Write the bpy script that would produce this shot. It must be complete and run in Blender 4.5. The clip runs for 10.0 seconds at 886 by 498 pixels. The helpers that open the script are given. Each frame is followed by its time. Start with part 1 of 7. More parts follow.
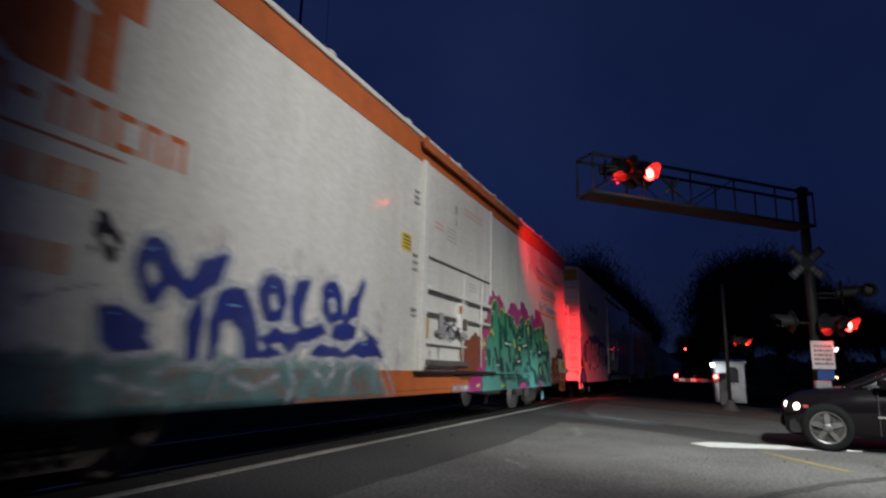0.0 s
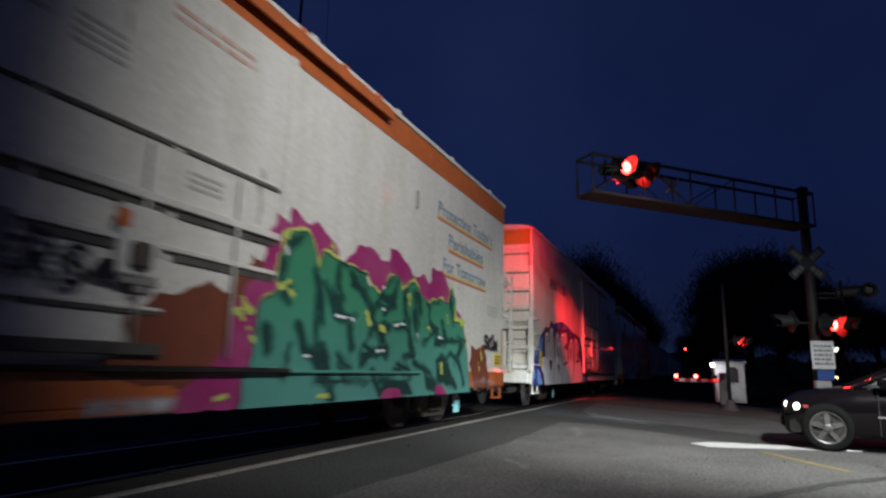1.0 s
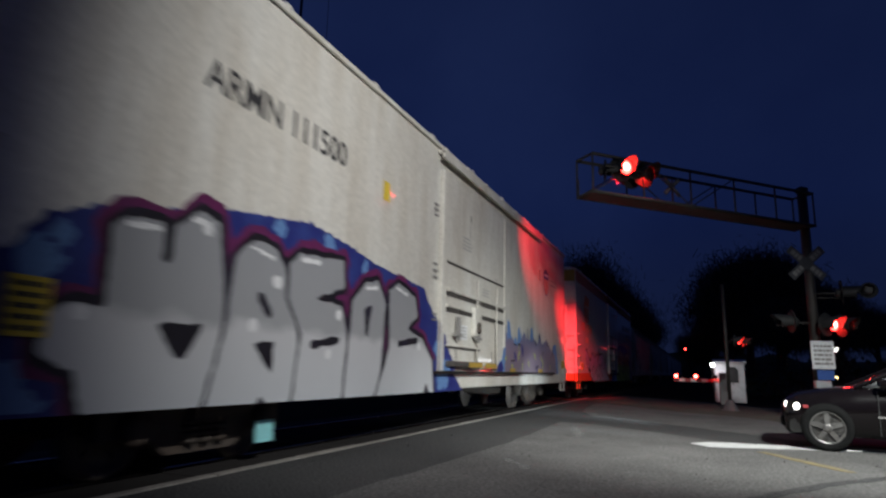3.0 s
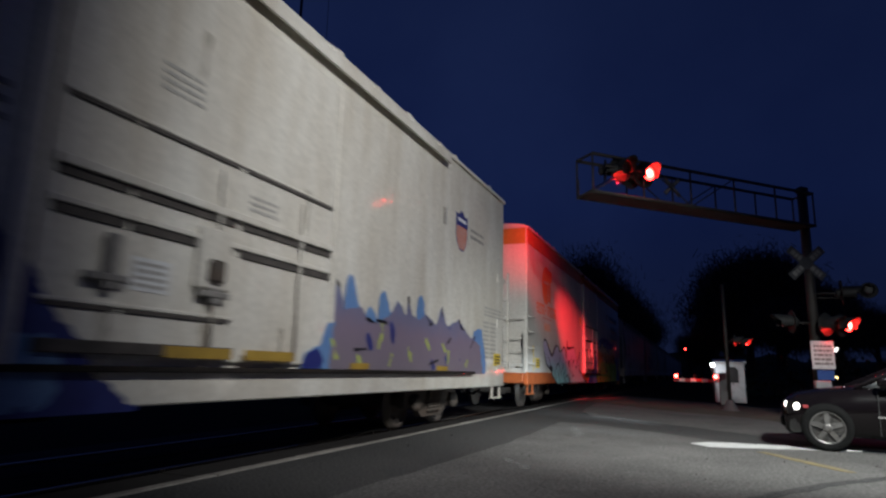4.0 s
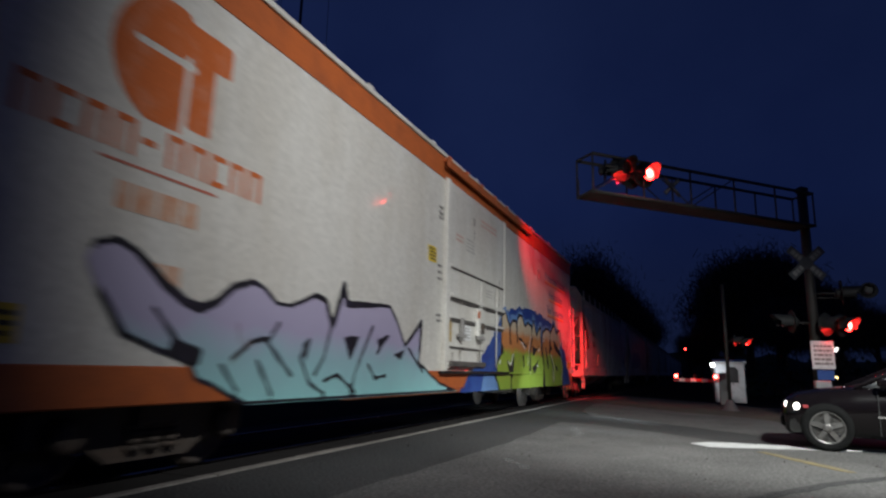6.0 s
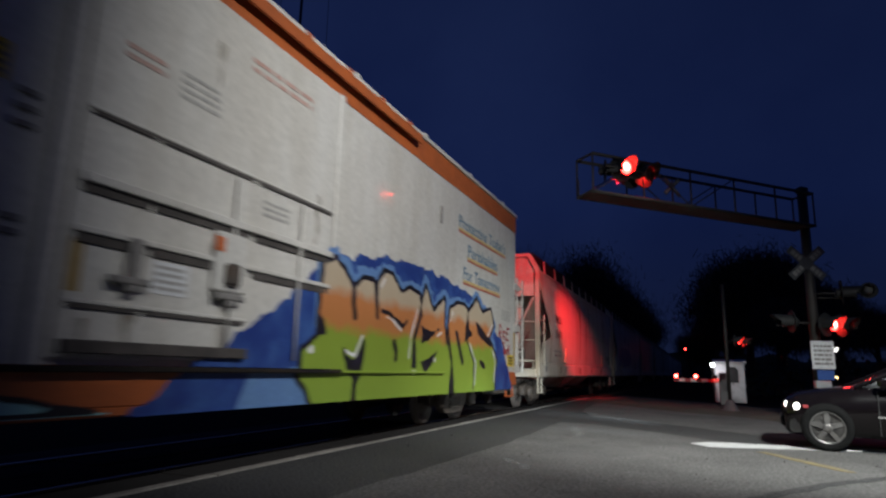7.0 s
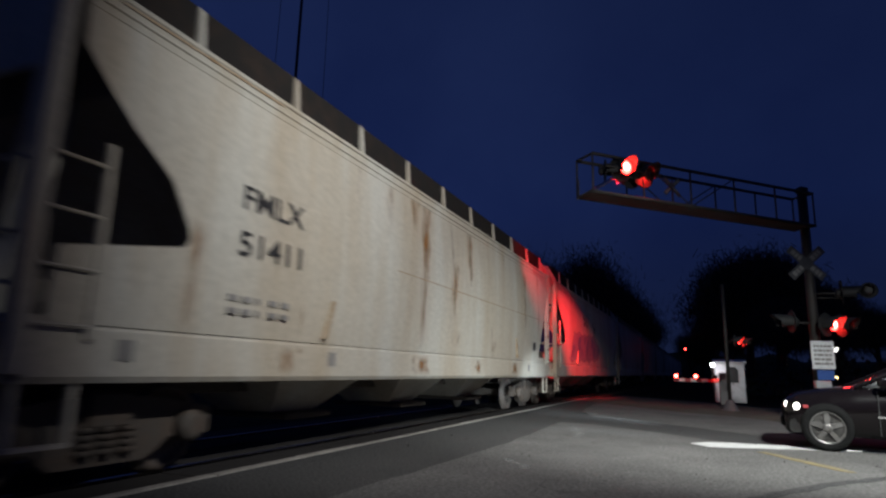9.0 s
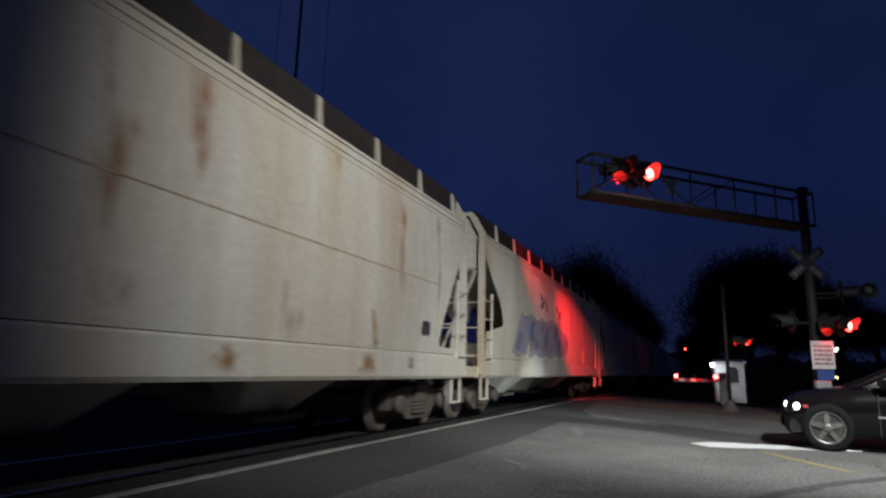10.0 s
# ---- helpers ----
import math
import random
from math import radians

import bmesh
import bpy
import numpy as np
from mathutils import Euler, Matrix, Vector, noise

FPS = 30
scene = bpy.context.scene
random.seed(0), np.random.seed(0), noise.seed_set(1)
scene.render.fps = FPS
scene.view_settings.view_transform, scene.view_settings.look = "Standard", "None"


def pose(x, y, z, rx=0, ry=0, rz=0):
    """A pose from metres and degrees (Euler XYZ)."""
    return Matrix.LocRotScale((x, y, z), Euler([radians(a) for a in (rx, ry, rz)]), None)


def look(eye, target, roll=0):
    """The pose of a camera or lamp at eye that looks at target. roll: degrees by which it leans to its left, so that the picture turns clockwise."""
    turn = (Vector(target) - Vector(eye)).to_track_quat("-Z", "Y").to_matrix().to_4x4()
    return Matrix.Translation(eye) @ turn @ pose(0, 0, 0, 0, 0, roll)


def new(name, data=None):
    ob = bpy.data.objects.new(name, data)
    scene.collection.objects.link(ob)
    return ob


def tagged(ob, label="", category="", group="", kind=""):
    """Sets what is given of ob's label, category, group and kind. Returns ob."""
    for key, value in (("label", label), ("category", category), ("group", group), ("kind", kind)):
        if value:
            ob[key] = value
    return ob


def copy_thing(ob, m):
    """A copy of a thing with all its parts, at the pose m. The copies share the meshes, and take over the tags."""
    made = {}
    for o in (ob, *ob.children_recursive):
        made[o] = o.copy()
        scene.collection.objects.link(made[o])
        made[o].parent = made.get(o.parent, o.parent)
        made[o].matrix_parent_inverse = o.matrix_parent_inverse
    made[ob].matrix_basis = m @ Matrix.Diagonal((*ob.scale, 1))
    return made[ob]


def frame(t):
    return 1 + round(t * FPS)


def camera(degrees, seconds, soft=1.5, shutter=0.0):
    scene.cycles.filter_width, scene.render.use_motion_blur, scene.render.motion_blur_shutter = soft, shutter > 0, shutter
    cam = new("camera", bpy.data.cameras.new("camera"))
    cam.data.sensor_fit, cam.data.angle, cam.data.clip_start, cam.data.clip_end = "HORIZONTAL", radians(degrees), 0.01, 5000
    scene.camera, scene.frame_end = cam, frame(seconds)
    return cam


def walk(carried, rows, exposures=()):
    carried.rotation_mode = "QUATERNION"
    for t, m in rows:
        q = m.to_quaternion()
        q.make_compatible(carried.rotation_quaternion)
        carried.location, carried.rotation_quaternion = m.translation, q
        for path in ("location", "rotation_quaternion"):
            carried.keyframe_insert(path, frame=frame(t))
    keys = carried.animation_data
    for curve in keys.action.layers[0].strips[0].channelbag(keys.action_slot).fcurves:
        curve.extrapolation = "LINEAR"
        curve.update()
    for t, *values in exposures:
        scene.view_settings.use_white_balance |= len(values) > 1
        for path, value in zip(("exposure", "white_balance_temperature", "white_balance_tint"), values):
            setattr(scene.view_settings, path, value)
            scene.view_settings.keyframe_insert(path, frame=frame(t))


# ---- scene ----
import collections
# Level crossing at dusk: the track runs along y, the train comes towards -y.
EYE = (0, 0, 1.05)
AIM = (EYE[0] - 0.37588, EYE[1] + 0.90639, EYE[2] + 0.19281)
cam = camera(71.94, 10.0, soft=2.3, shutter=0.5)
walk(cam, [(0, look(EYE, AIM, 1.357)), (10.0, look(EYE, AIM, 1.357))],
     exposures=[(0, -0.05), (2.5, -0.05), (4.0, -0.22), (5.0, -0.32), (5.7, -0.22), (7.0, -0.12), (8.5, 0.1), (10.0, 0.0)])

TRACK_X = -5.80      # centre line of the track
SIDE = 1.53          # half the width of a car
SPEED = 7.553        # metres a second

# ---- light ----
world = bpy.data.worlds.new("dusk")
scene.world = world
world.use_nodes = True
wt = world.node_tree
wt.nodes.clear()
w_out = wt.nodes.new("ShaderNodeOutputWorld")
w_bg = wt.nodes.new("ShaderNodeBackground")
w_tc = wt.nodes.new("ShaderNodeTexCoord")
w_sep = wt.nodes.new("ShaderNodeSeparateXYZ")
w_ramp = wt.nodes.new("ShaderNodeValToRGB")
w_noise = wt.nodes.new("ShaderNodeTexNoise")
w_mix = wt.nodes.new("ShaderNodeMix")
w_mix.data_type = "RGBA"
w_mix.blend_type = "MULTIPLY"
w_cloud = wt.nodes.new("ShaderNodeValToRGB")
w_noise.inputs["Scale"].default_value = 2.2
w_noise.inputs["Detail"].default_value = 5
w_cloud.color_ramp.elements[0].position = 0.3
w_cloud.color_ramp.elements[0].color = (0.62, 0.66, 0.75, 1)
w_cloud.color_ramp.elements[1].position = 0.7
w_cloud.color_ramp.elements[1].color = (1.15, 1.12, 1.05, 1)
w_ramp.color_ramp.elements[0].position = 0.0
w_ramp.color_ramp.elements[0].color = (0.0062, 0.0098, 0.029, 1)
w_ramp.color_ramp.elements[1].position = 0.75
w_ramp.color_ramp.elements[1].color = (0.0046, 0.0086, 0.033, 1)
e = w_ramp.color_ramp.elements.new(0.25)
e.color = (0.0054, 0.0108, 0.046, 1)
w_mix.inputs[0].default_value = 1.0
wt.links.new(w_tc.outputs["Generated"], w_sep.inputs[0])
wt.links.new(w_sep.outputs["Z"], w_ramp.inputs[0])
wt.links.new(w_tc.outputs["Generated"], w_noise.inputs["Vector"])
wt.links.new(w_noise.outputs["Fac"], w_cloud.inputs[0])
wt.links.new(w_ramp.outputs[0], w_mix.inputs[6])
wt.links.new(w_cloud.outputs[0], w_mix.inputs[7])
wt.links.new(w_mix.outputs[2], w_bg.inputs[0])
w_glow = wt.nodes.new("ShaderNodeMapRange")
w_glow.inputs["From Min"].default_value, w_glow.inputs["From Max"].default_value = -0.75, 0.35
w_glow.inputs["To Min"].default_value, w_glow.inputs["To Max"].default_value = 1.65, 1.08
wt.links.new(w_sep.outputs["X"], w_glow.inputs["Value"])
wt.links.new(w_glow.outputs[0], w_bg.inputs[1])
wt.links.new(w_bg.outputs[0], w_out.inputs[0])


def spot(name, eye, target, watts, colour, degrees, blend, size):
    lamp = bpy.data.lights.new(name, "SPOT")
    lamp.energy, lamp.color, lamp.spot_size, lamp.spot_blend, lamp.shadow_soft_size = watts, colour, radians(degrees), blend, size
    ob = new(name, lamp)
    ob.matrix_world = look(eye, target)
    return ob


# the street lamp over the road behind the viewer
spot("street_light", (5.0, 1.7, 8.3), (-4.3, 9.3, 2.3), 5100, (0.985, 0.99, 0.985), 62, 1.0, 0.15)
# an added fill lamp above the road, without a fixture
spot("street_light", (4.0, 4.4, 6.6), (0.9, 11.8, 0), 6500, (0.95, 1.0, 0.98), 72, 0.9, 0.3)
# the crossing's own flashers that face the track
spot("flasher_light", (-1.95, 13.75, 5.6), (-4.27, 17.4, 4.3), 1400, (1.0, 0.010, 0.018), 44, 1.0, 0.10)
spot("flasher_light", (-1.55, 14.3, 5.55), (-4.27, 24.2, 1.8), 24000, (1.0, 0.010, 0.018), 21, 1.0, 0.10)
# headlamps of the waiting car
spot("headlamp_light", (1.02, 11.05, 0.62), (-5.0, 12.6, -0.1), 380, (0.76, 0.90, 1.0), 27, 1.0, 0.10)
spot("headlamp_light", (1.18, 12.40, 0.62), (-4.3, 17.0, 0.3), 2300, (0.76, 0.90, 1.0), 25, 1.0, 0.10)
# the small lamp beside the signal case
spot("yard_light", (0.62, 26.82, 1.46), (1.3, 27.5, 0.6), 26, (0.85, 0.92, 1.0), 130, 1.0, 0.06)

# ---- materials ----


def material(name, base, rough=0.6, metal=0.0, spots=0.25, scale=3.0, stretch=(1, 1, 1), second=None, amount=0.5, fine=60.0, bump=0.05, coat=0.0, spec=0.5, grain=(0.86, 1.12)):
    """A surface with large stains towards a second colour, and fine grain in colour and relief."""
    m = bpy.data.materials.new(name)
    m.use_nodes = True
    t = m.node_tree
    bsdf = t.nodes["Principled BSDF"]
    bsdf.inputs["Metallic"].default_value = metal
    bsdf.inputs["Coat Weight"].default_value = coat
    bsdf.inputs["Specular IOR Level"].default_value = spec
    tc = t.nodes.new("ShaderNodeTexCoord")
    mp = t.nodes.new("ShaderNodeMapping")
    mp.inputs["Scale"].default_value = stretch
    n1 = t.nodes.new("ShaderNodeTexNoise")
    n1.inputs["Scale"].default_value, n1.inputs["Detail"].default_value, n1.inputs["Roughness"].default_value = scale, 6, 0.62
    n2 = t.nodes.new("ShaderNodeTexNoise")
    n2.inputs["Scale"].default_value, n2.inputs["Detail"].default_value = fine, 3
    r1 = t.nodes.new("ShaderNodeMapRange")
    r1.inputs["From Min"].default_value, r1.inputs["From Max"].default_value = 0.62 - 0.3 * spots, 0.80
    r1.inputs["To Max"].default_value = amount
    mx = t.nodes.new("ShaderNodeMix")
    mx.data_type = "RGBA"
    mx.inputs[6].default_value = (*base, 1)
    mx.inputs[7].default_value = (*(second or [c * 0.45 for c in base]), 1)
    gr = t.nodes.new("ShaderNodeMix")
    gr.data_type, gr.blend_type = "RGBA", "MULTIPLY"
    gr.inputs[0].default_value = 1.0
    rg = t.nodes.new("ShaderNodeMapRange")
    rg.inputs["From Min"].default_value, rg.inputs["From Max"].default_value = 0.25, 0.75
    rg.inputs["To Min"].default_value, rg.inputs["To Max"].default_value = grain
    rr = t.nodes.new("ShaderNodeMapRange")
    rr.inputs["To Min"].default_value, rr.inputs["To Max"].default_value = max(0.02, rough - 0.12), min(1, rough + 0.12)
    bp = t.nodes.new("ShaderNodeBump")
    bp.inputs["Strength"].default_value, bp.inputs["Distance"].default_value = bump, 0.02
    link = t.links.new
    if coat:
        bsdf.inputs["Coat Roughness"].default_value = 0.06
        wave = t.nodes.new("ShaderNodeTexNoise")
        wave.inputs["Scale"].default_value, wave.inputs["Detail"].default_value = 2.2, 3
        cb = t.nodes.new("ShaderNodeBump")
        cb.inputs["Strength"].default_value, cb.inputs["Distance"].default_value = 0.35, 0.02
        link(tc.outputs["Object"], wave.inputs["Vector"])
        link(wave.outputs[0], cb.inputs["Height"])
        link(cb.outputs[0], bsdf.inputs["Coat Normal"])
    link(tc.outputs["Object"], mp.inputs[0])
    link(mp.outputs[0], n1.inputs["Vector"])
    link(tc.outputs["Object"], n2.inputs["Vector"])
    link(n1.outputs[0], r1.inputs["Value"])
    link(r1.outputs[0], mx.inputs[0])
    link(n2.outputs[0], rg.inputs["Value"])
    link(mx.outputs[2], gr.inputs[6])
    link(rg.outputs[0], gr.inputs[7])
    link(gr.outputs[2], bsdf.inputs["Base Color"])
    link(n1.outputs[0], rr.inputs["Value"])
    link(rr.outputs[0], bsdf.inputs["Roughness"])
    link(n2.outputs[0], bp.inputs["Height"])
    link(bp.outputs[0], bsdf.inputs["Normal"])
    return m


def banded(name, stops, low, high, rough=0.45):
    """Spray paint that changes colour with height, from low to high metres."""
    m = material(name, (0.5, 0.5, 0.5), rough, 0, fine=25, bump=0.02)
    t = m.node_tree
    bsdf = t.nodes["Principled BSDF"]
    tc = t.nodes.new("ShaderNodeTexCoord")
    sp = t.nodes.new("ShaderNodeSeparateXYZ")
    no = t.nodes.new("ShaderNodeTexNoise")
    no.inputs["Scale"].default_value, no.inputs["Detail"].default_value = 2.5, 4
    ad = t.nodes.new("ShaderNodeMath")
    ad.operation = "MULTIPLY_ADD"
    ad.inputs[1].default_value = 0.35
    mr = t.nodes.new("ShaderNodeMapRange")
    mr.inputs["From Min"].default_value, mr.inputs["From Max"].default_value = low + 0.17, high + 0.17
    rp = t.nodes.new("ShaderNodeValToRGB")
    rp.color_ramp.elements[0].position, rp.color_ramp.elements[0].color = stops[0][0], (*stops[0][1], 1)
    rp.color_ramp.elements[1].position, rp.color_ramp.elements[1].color = stops[-1][0], (*stops[-1][1], 1)
    for p, c in stops[1:-1]:
        rp.color_ramp.elements.new(p).color = (*c, 1)
    t.links.new(tc.outputs["Object"], sp.inputs[0])
    t.links.new(tc.outputs["Object"], no.inputs["Vector"])
    t.links.new(no.outputs[0], ad.inputs[0])
    t.links.new(sp.outputs["Z"], ad.inputs[2])
    t.links.new(ad.outputs[0], mr.inputs["Value"])
    t.links.new(mr.outputs[0], rp.inputs[0])
    t.links.new(rp.outputs[0], bsdf.inputs["Base Color"])
    return m


def glowing(name, colour, strength):
    m = bpy.data.materials.new(name)
    m.use_nodes = True
    b = m.node_tree.nodes["Principled BSDF"]
    b.inputs["Base Color"].default_value = (*[min(1, c) for c in colour], 1)
    b.inputs["Emission Color"].default_value = (*colour, 1)
    b.inputs["Emission Strength"].default_value = strength
    return m



def washed(m, thin, thick, scale=5.0, stretch=(1, 1, 0.35)):
    """Lets the surface below show through a patchy coat that thins out where the mesh's cover does."""
    t = m.node_tree
    tc = t.nodes.new("ShaderNodeTexCoord")
    mp = t.nodes.new("ShaderNodeMapping")
    mp.inputs["Scale"].default_value = stretch
    nz = t.nodes.new("ShaderNodeTexNoise")
    nz.inputs["Scale"].default_value, nz.inputs["Detail"].default_value, nz.inputs["Roughness"].default_value = scale, 7, 0.68
    mr = t.nodes.new("ShaderNodeMapRange")
    mr.inputs["From Min"].default_value, mr.inputs["From Max"].default_value = 0.36, 0.64
    mr.inputs["To Min"].default_value, mr.inputs["To Max"].default_value = thin, thick
    t.links.new(tc.outputs["Object"], mp.inputs[0])
    t.links.new(mp.outputs[0], nz.inputs["Vector"])
    t.links.new(nz.outputs["Fac"], mr.inputs["Value"])
    cov = t.nodes.new("ShaderNodeAttribute")
    cov.attribute_name = "cover"
    mul = t.nodes.new("ShaderNodeMath")
    mul.operation = "MULTIPLY"
    t.links.new(mr.outputs[0], mul.inputs[0])
    t.links.new(cov.outputs["Fac"], mul.inputs[1])
    t.links.new(mul.outputs[0], t.nodes["Principled BSDF"].inputs["Alpha"])
    return m


M = {
    "g_shade": washed(material("g_shade", (0.014, 0.075, 0.062), 0.5, spots=0.5, scale=3, fine=30, bump=0.02), 0.05, 0.75, 3.0, (1, 1, 1)),
    "rust_run": washed(material("rust_run", (0.33, 0.15, 0.040), 0.8, spots=0.7, scale=5, second=(0.18, 0.08, 0.03), fine=40, bump=0.05), 0.05, 0.95, 6.0, (1, 1, 0.3)),
    "asphalt": material("asphalt", (0.130, 0.126, 0.120), 0.88, spots=1.0, scale=0.9, second=(0.060, 0.058, 0.055), amount=0.75, fine=26, bump=1.0, grain=(0.45, 1.55)),
    "new_asphalt": material("new_asphalt", (0.060, 0.060, 0.059), 0.8, spots=0.7, scale=1.3, second=(0.085, 0.083, 0.08), amount=0.6, fine=30, bump=0.8, grain=(0.4, 1.6), spec=0.25),
    "shoulder": material("shoulder", (0.085, 0.074, 0.058), 0.95, spots=0.9, scale=2, second=(0.04, 0.036, 0.03), fine=35, bump=0.8),
    "grass": material("grass", (0.026, 0.023, 0.012), 0.95, spots=0.8, scale=1.5, second=(0.035, 0.026, 0.016), fine=30, bump=0.9, spec=0.05),
    "gravel": material("gravel", (0.036, 0.031, 0.026), 0.95, spots=0.6, scale=4, fine=30, bump=1.0, spec=0.1),
    "concrete": material("concrete", (0.30, 0.28, 0.25), 0.85, spots=0.8, scale=3, second=(0.10, 0.09, 0.08), amount=0.8, fine=45, bump=0.3),
    "plank": material("plank", (0.030, 0.028, 0.027), 0.8, spots=0.8, scale=5, second=(0.025, 0.022, 0.02), fine=40, bump=0.3, spec=0.15),
    "rail": material("rail", (0.30, 0.28, 0.26), 0.24, 1.0, spots=0.5, scale=5, second=(0.18, 0.11, 0.07), fine=80, bump=0.03),
    "white_line": material("white_line", (0.72, 0.72, 0.70), 0.6, spots=0.8, scale=5, second=(0.25, 0.25, 0.24), fine=50, bump=0.2),
    "yellow_line": material("yellow_line", (0.24, 0.19, 0.08), 0.7, spots=1.0, scale=6, second=(0.12, 0.11, 0.09), amount=0.9, fine=50, bump=0.2),
    "reefer_white": material("reefer_white", (0.66, 0.645, 0.60), 0.48, spots=0.75, scale=1.6, stretch=(1, 1, 0.22), second=(0.42, 0.37, 0.29), amount=0.5, fine=18, bump=0.008, coat=0.7),
    "old_white": material("old_white", (0.72, 0.70, 0.64), 0.52, spots=0.85, scale=1.8, stretch=(1, 1, 0.18), second=(0.36, 0.28, 0.18), amount=0.6, fine=18, bump=0.008, coat=0.7),
    "orange": material("orange", (0.46, 0.115, 0.030), 0.5, spots=0.7, scale=2.5, second=(0.20, 0.06, 0.03), amount=0.6, fine=30, bump=0.05),
    "logo_faded": material("logo_faded", (0.56, 0.27, 0.15), 0.5, spots=0.9, scale=7, second=(0.64, 0.56, 0.48), amount=0.9, fine=30, bump=0.02),
    "logo_orange": material("logo_orange", (0.55, 0.13, 0.03), 0.5, spots=0.4, scale=5, second=(0.66, 0.5, 0.4), amount=0.3, fine=30, bump=0.02),
    "end_yellow": material("end_yellow", (0.42, 0.27, 0.045), 0.6, spots=0.7, scale=2.5, second=(0.15, 0.09, 0.03), fine=30, bump=0.05),
    "plate_yellow": material("plate_yellow", (0.72, 0.52, 0.05), 0.5, spots=0.5, scale=8, fine=40, bump=0.02),
    "under_black": material("under_black", (0.022, 0.020, 0.019), 0.8, spots=0.6, scale=4, second=(0.06, 0.04, 0.03), fine=40, bump=0.2, spec=0.1),
    "truck_steel": material("truck_steel", (0.085, 0.075, 0.066), 0.75, 0.0, spots=0.7, scale=6, second=(0.13, 0.075, 0.045), fine=40, bump=0.2, spec=0.2),
    "wheel_steel": material("wheel_steel", (0.12, 0.105, 0.095), 0.6, 0.4, spots=0.7, scale=8, second=(0.12, 0.07, 0.04), fine=40, bump=0.08),
    "letter_black": material("letter_black", (0.03, 0.03, 0.032), 0.55, spots=0.5, scale=6, second=(0.2, 0.19, 0.18), amount=0.5, fine=40, bump=0.02),
    # dark grey of the lowest door rib, and of the shade painted under the others
    "rib_shade_and_bar": material("rib_shade_and_bar", (0.055, 0.050, 0.046), 0.7, spots=0.8, scale=5, second=(0.14, 0.12, 0.11), amount=0.8, fine=50, bump=0.1),
    "letter_grey": material("letter_grey", (0.22, 0.21, 0.20), 0.55, spots=0.7, scale=6, second=(0.45, 0.43, 0.4), fine=40, bump=0.02),
    "reflector": material("reflector", (0.35, 0.80, 0.82), 0.3, spots=0.4, scale=20, fine=60, bump=0.05),
    "stripe_faint": material("stripe_faint", (0.50, 0.30, 0.25), 0.5, spots=0.7, scale=6, second=(0.6, 0.52, 0.48), fine=40, bump=0.02),
    "letter_faint": material("letter_faint", (0.36, 0.35, 0.33), 0.55, spots=0.7, scale=6, second=(0.5, 0.48, 0.45), fine=40, bump=0.02),
    "slogan_blue": material("slogan_blue", (0.13, 0.22, 0.30), 0.5, spots=0.5, scale=6, fine=40, bump=0.02),
    "stripe_yellow": material("stripe_yellow", (0.62, 0.48, 0.22), 0.5, spots=0.5, scale=6, fine=40, bump=0.02),
    "stripe_red": material("stripe_red", (0.50, 0.16, 0.11), 0.5, spots=0.5, scale=6, fine=40, bump=0.02),
    "hopper_grey": material("hopper_grey", (0.555, 0.54, 0.48), 0.55, spots=0.9, scale=1.1, stretch=(1, 1, 0.16), second=(0.36, 0.25, 0.13), amount=0.8, fine=15, bump=0.012),
    "grime": washed(material("grime", (0.24, 0.18, 0.10), 0.7, spots=1.0, scale=9, second=(0.60, 0.58, 0.52), amount=0.9, fine=35, bump=0.03), 0.0, 0.7, 6.0),
    "rust": material("rust", (0.30, 0.19, 0.095), 0.85, spots=1.0, scale=5, second=(0.50, 0.45, 0.36), amount=0.95, fine=35, bump=0.1),
    "galvanised": material("galvanised", (0.16, 0.16, 0.16), 0.5, 0.4, spots=0.6, scale=5, second=(0.2, 0.17, 0.14), fine=40, bump=0.05),
    "mast_grey": material("mast_grey", (0.034, 0.030, 0.028), 0.6, 0.2, spots=0.6, scale=4, second=(0.055, 0.042, 0.034), fine=40, bump=0.05),
    "signal_black": material("signal_black", (0.02, 0.02, 0.02), 0.6, spots=0.3, scale=8, fine=60, bump=0.02),
    "sign_white": material("sign_white", (0.72, 0.73, 0.74), 0.5, spots=0.4, scale=6, fine=40, bump=0.02),
    "buck_white": material("buck_white", (0.07, 0.07, 0.074), 0.5, spots=0.6, scale=6, fine=40, bump=0.02),
    "sign_blue": material("sign_blue", (0.03, 0.09, 0.32), 0.5, spots=0.3, scale=6, fine=40, bump=0.02),
    "lens_pale": material("lens_pale", (0.09, 0.09, 0.095), 0.4, spots=0.5, scale=14, fine=60, bump=0.1),
    "faded_paint": washed(material("faded_paint", (0.42, 0.42, 0.40), 0.8, spots=0.8, scale=6, fine=40, bump=0.2), 0.0, 0.55, 9.0, (1, 1, 1)),
    "lens_dark": material("lens_dark", (0.040, 0.012, 0.012), 0.18, spots=0.2, scale=6, fine=90, bump=0.15),
    "lens_red": glowing("lens_red", (1.0, 0.010, 0.008), 60.0),
    "lens_core": glowing("lens_core", (1.0, 0.075, 0.055), 45.0),
    "visor_red": material("visor_red", (0.032, 0.028, 0.028), 0.5, spots=0.3, scale=6, fine=60, bump=0.02),
    "lamp_white": glowing("lamp_white", (1.0, 0.96, 0.88), 9.0),
    "lamp_far": glowing("lamp_far", (0.9, 0.93, 1.0), 14.0),
    "lamp_amber": glowing("lamp_amber", (1.0, 0.75, 0.30), 6.0),
    "gate_red": glowing("gate_red", (1.0, 0.03, 0.025), 30.0),
    "car_paint": material("car_paint", (0.006, 0.0045, 0.005), 0.13, spots=0.2, scale=5, fine=120, bump=0.004, spec=0.45),
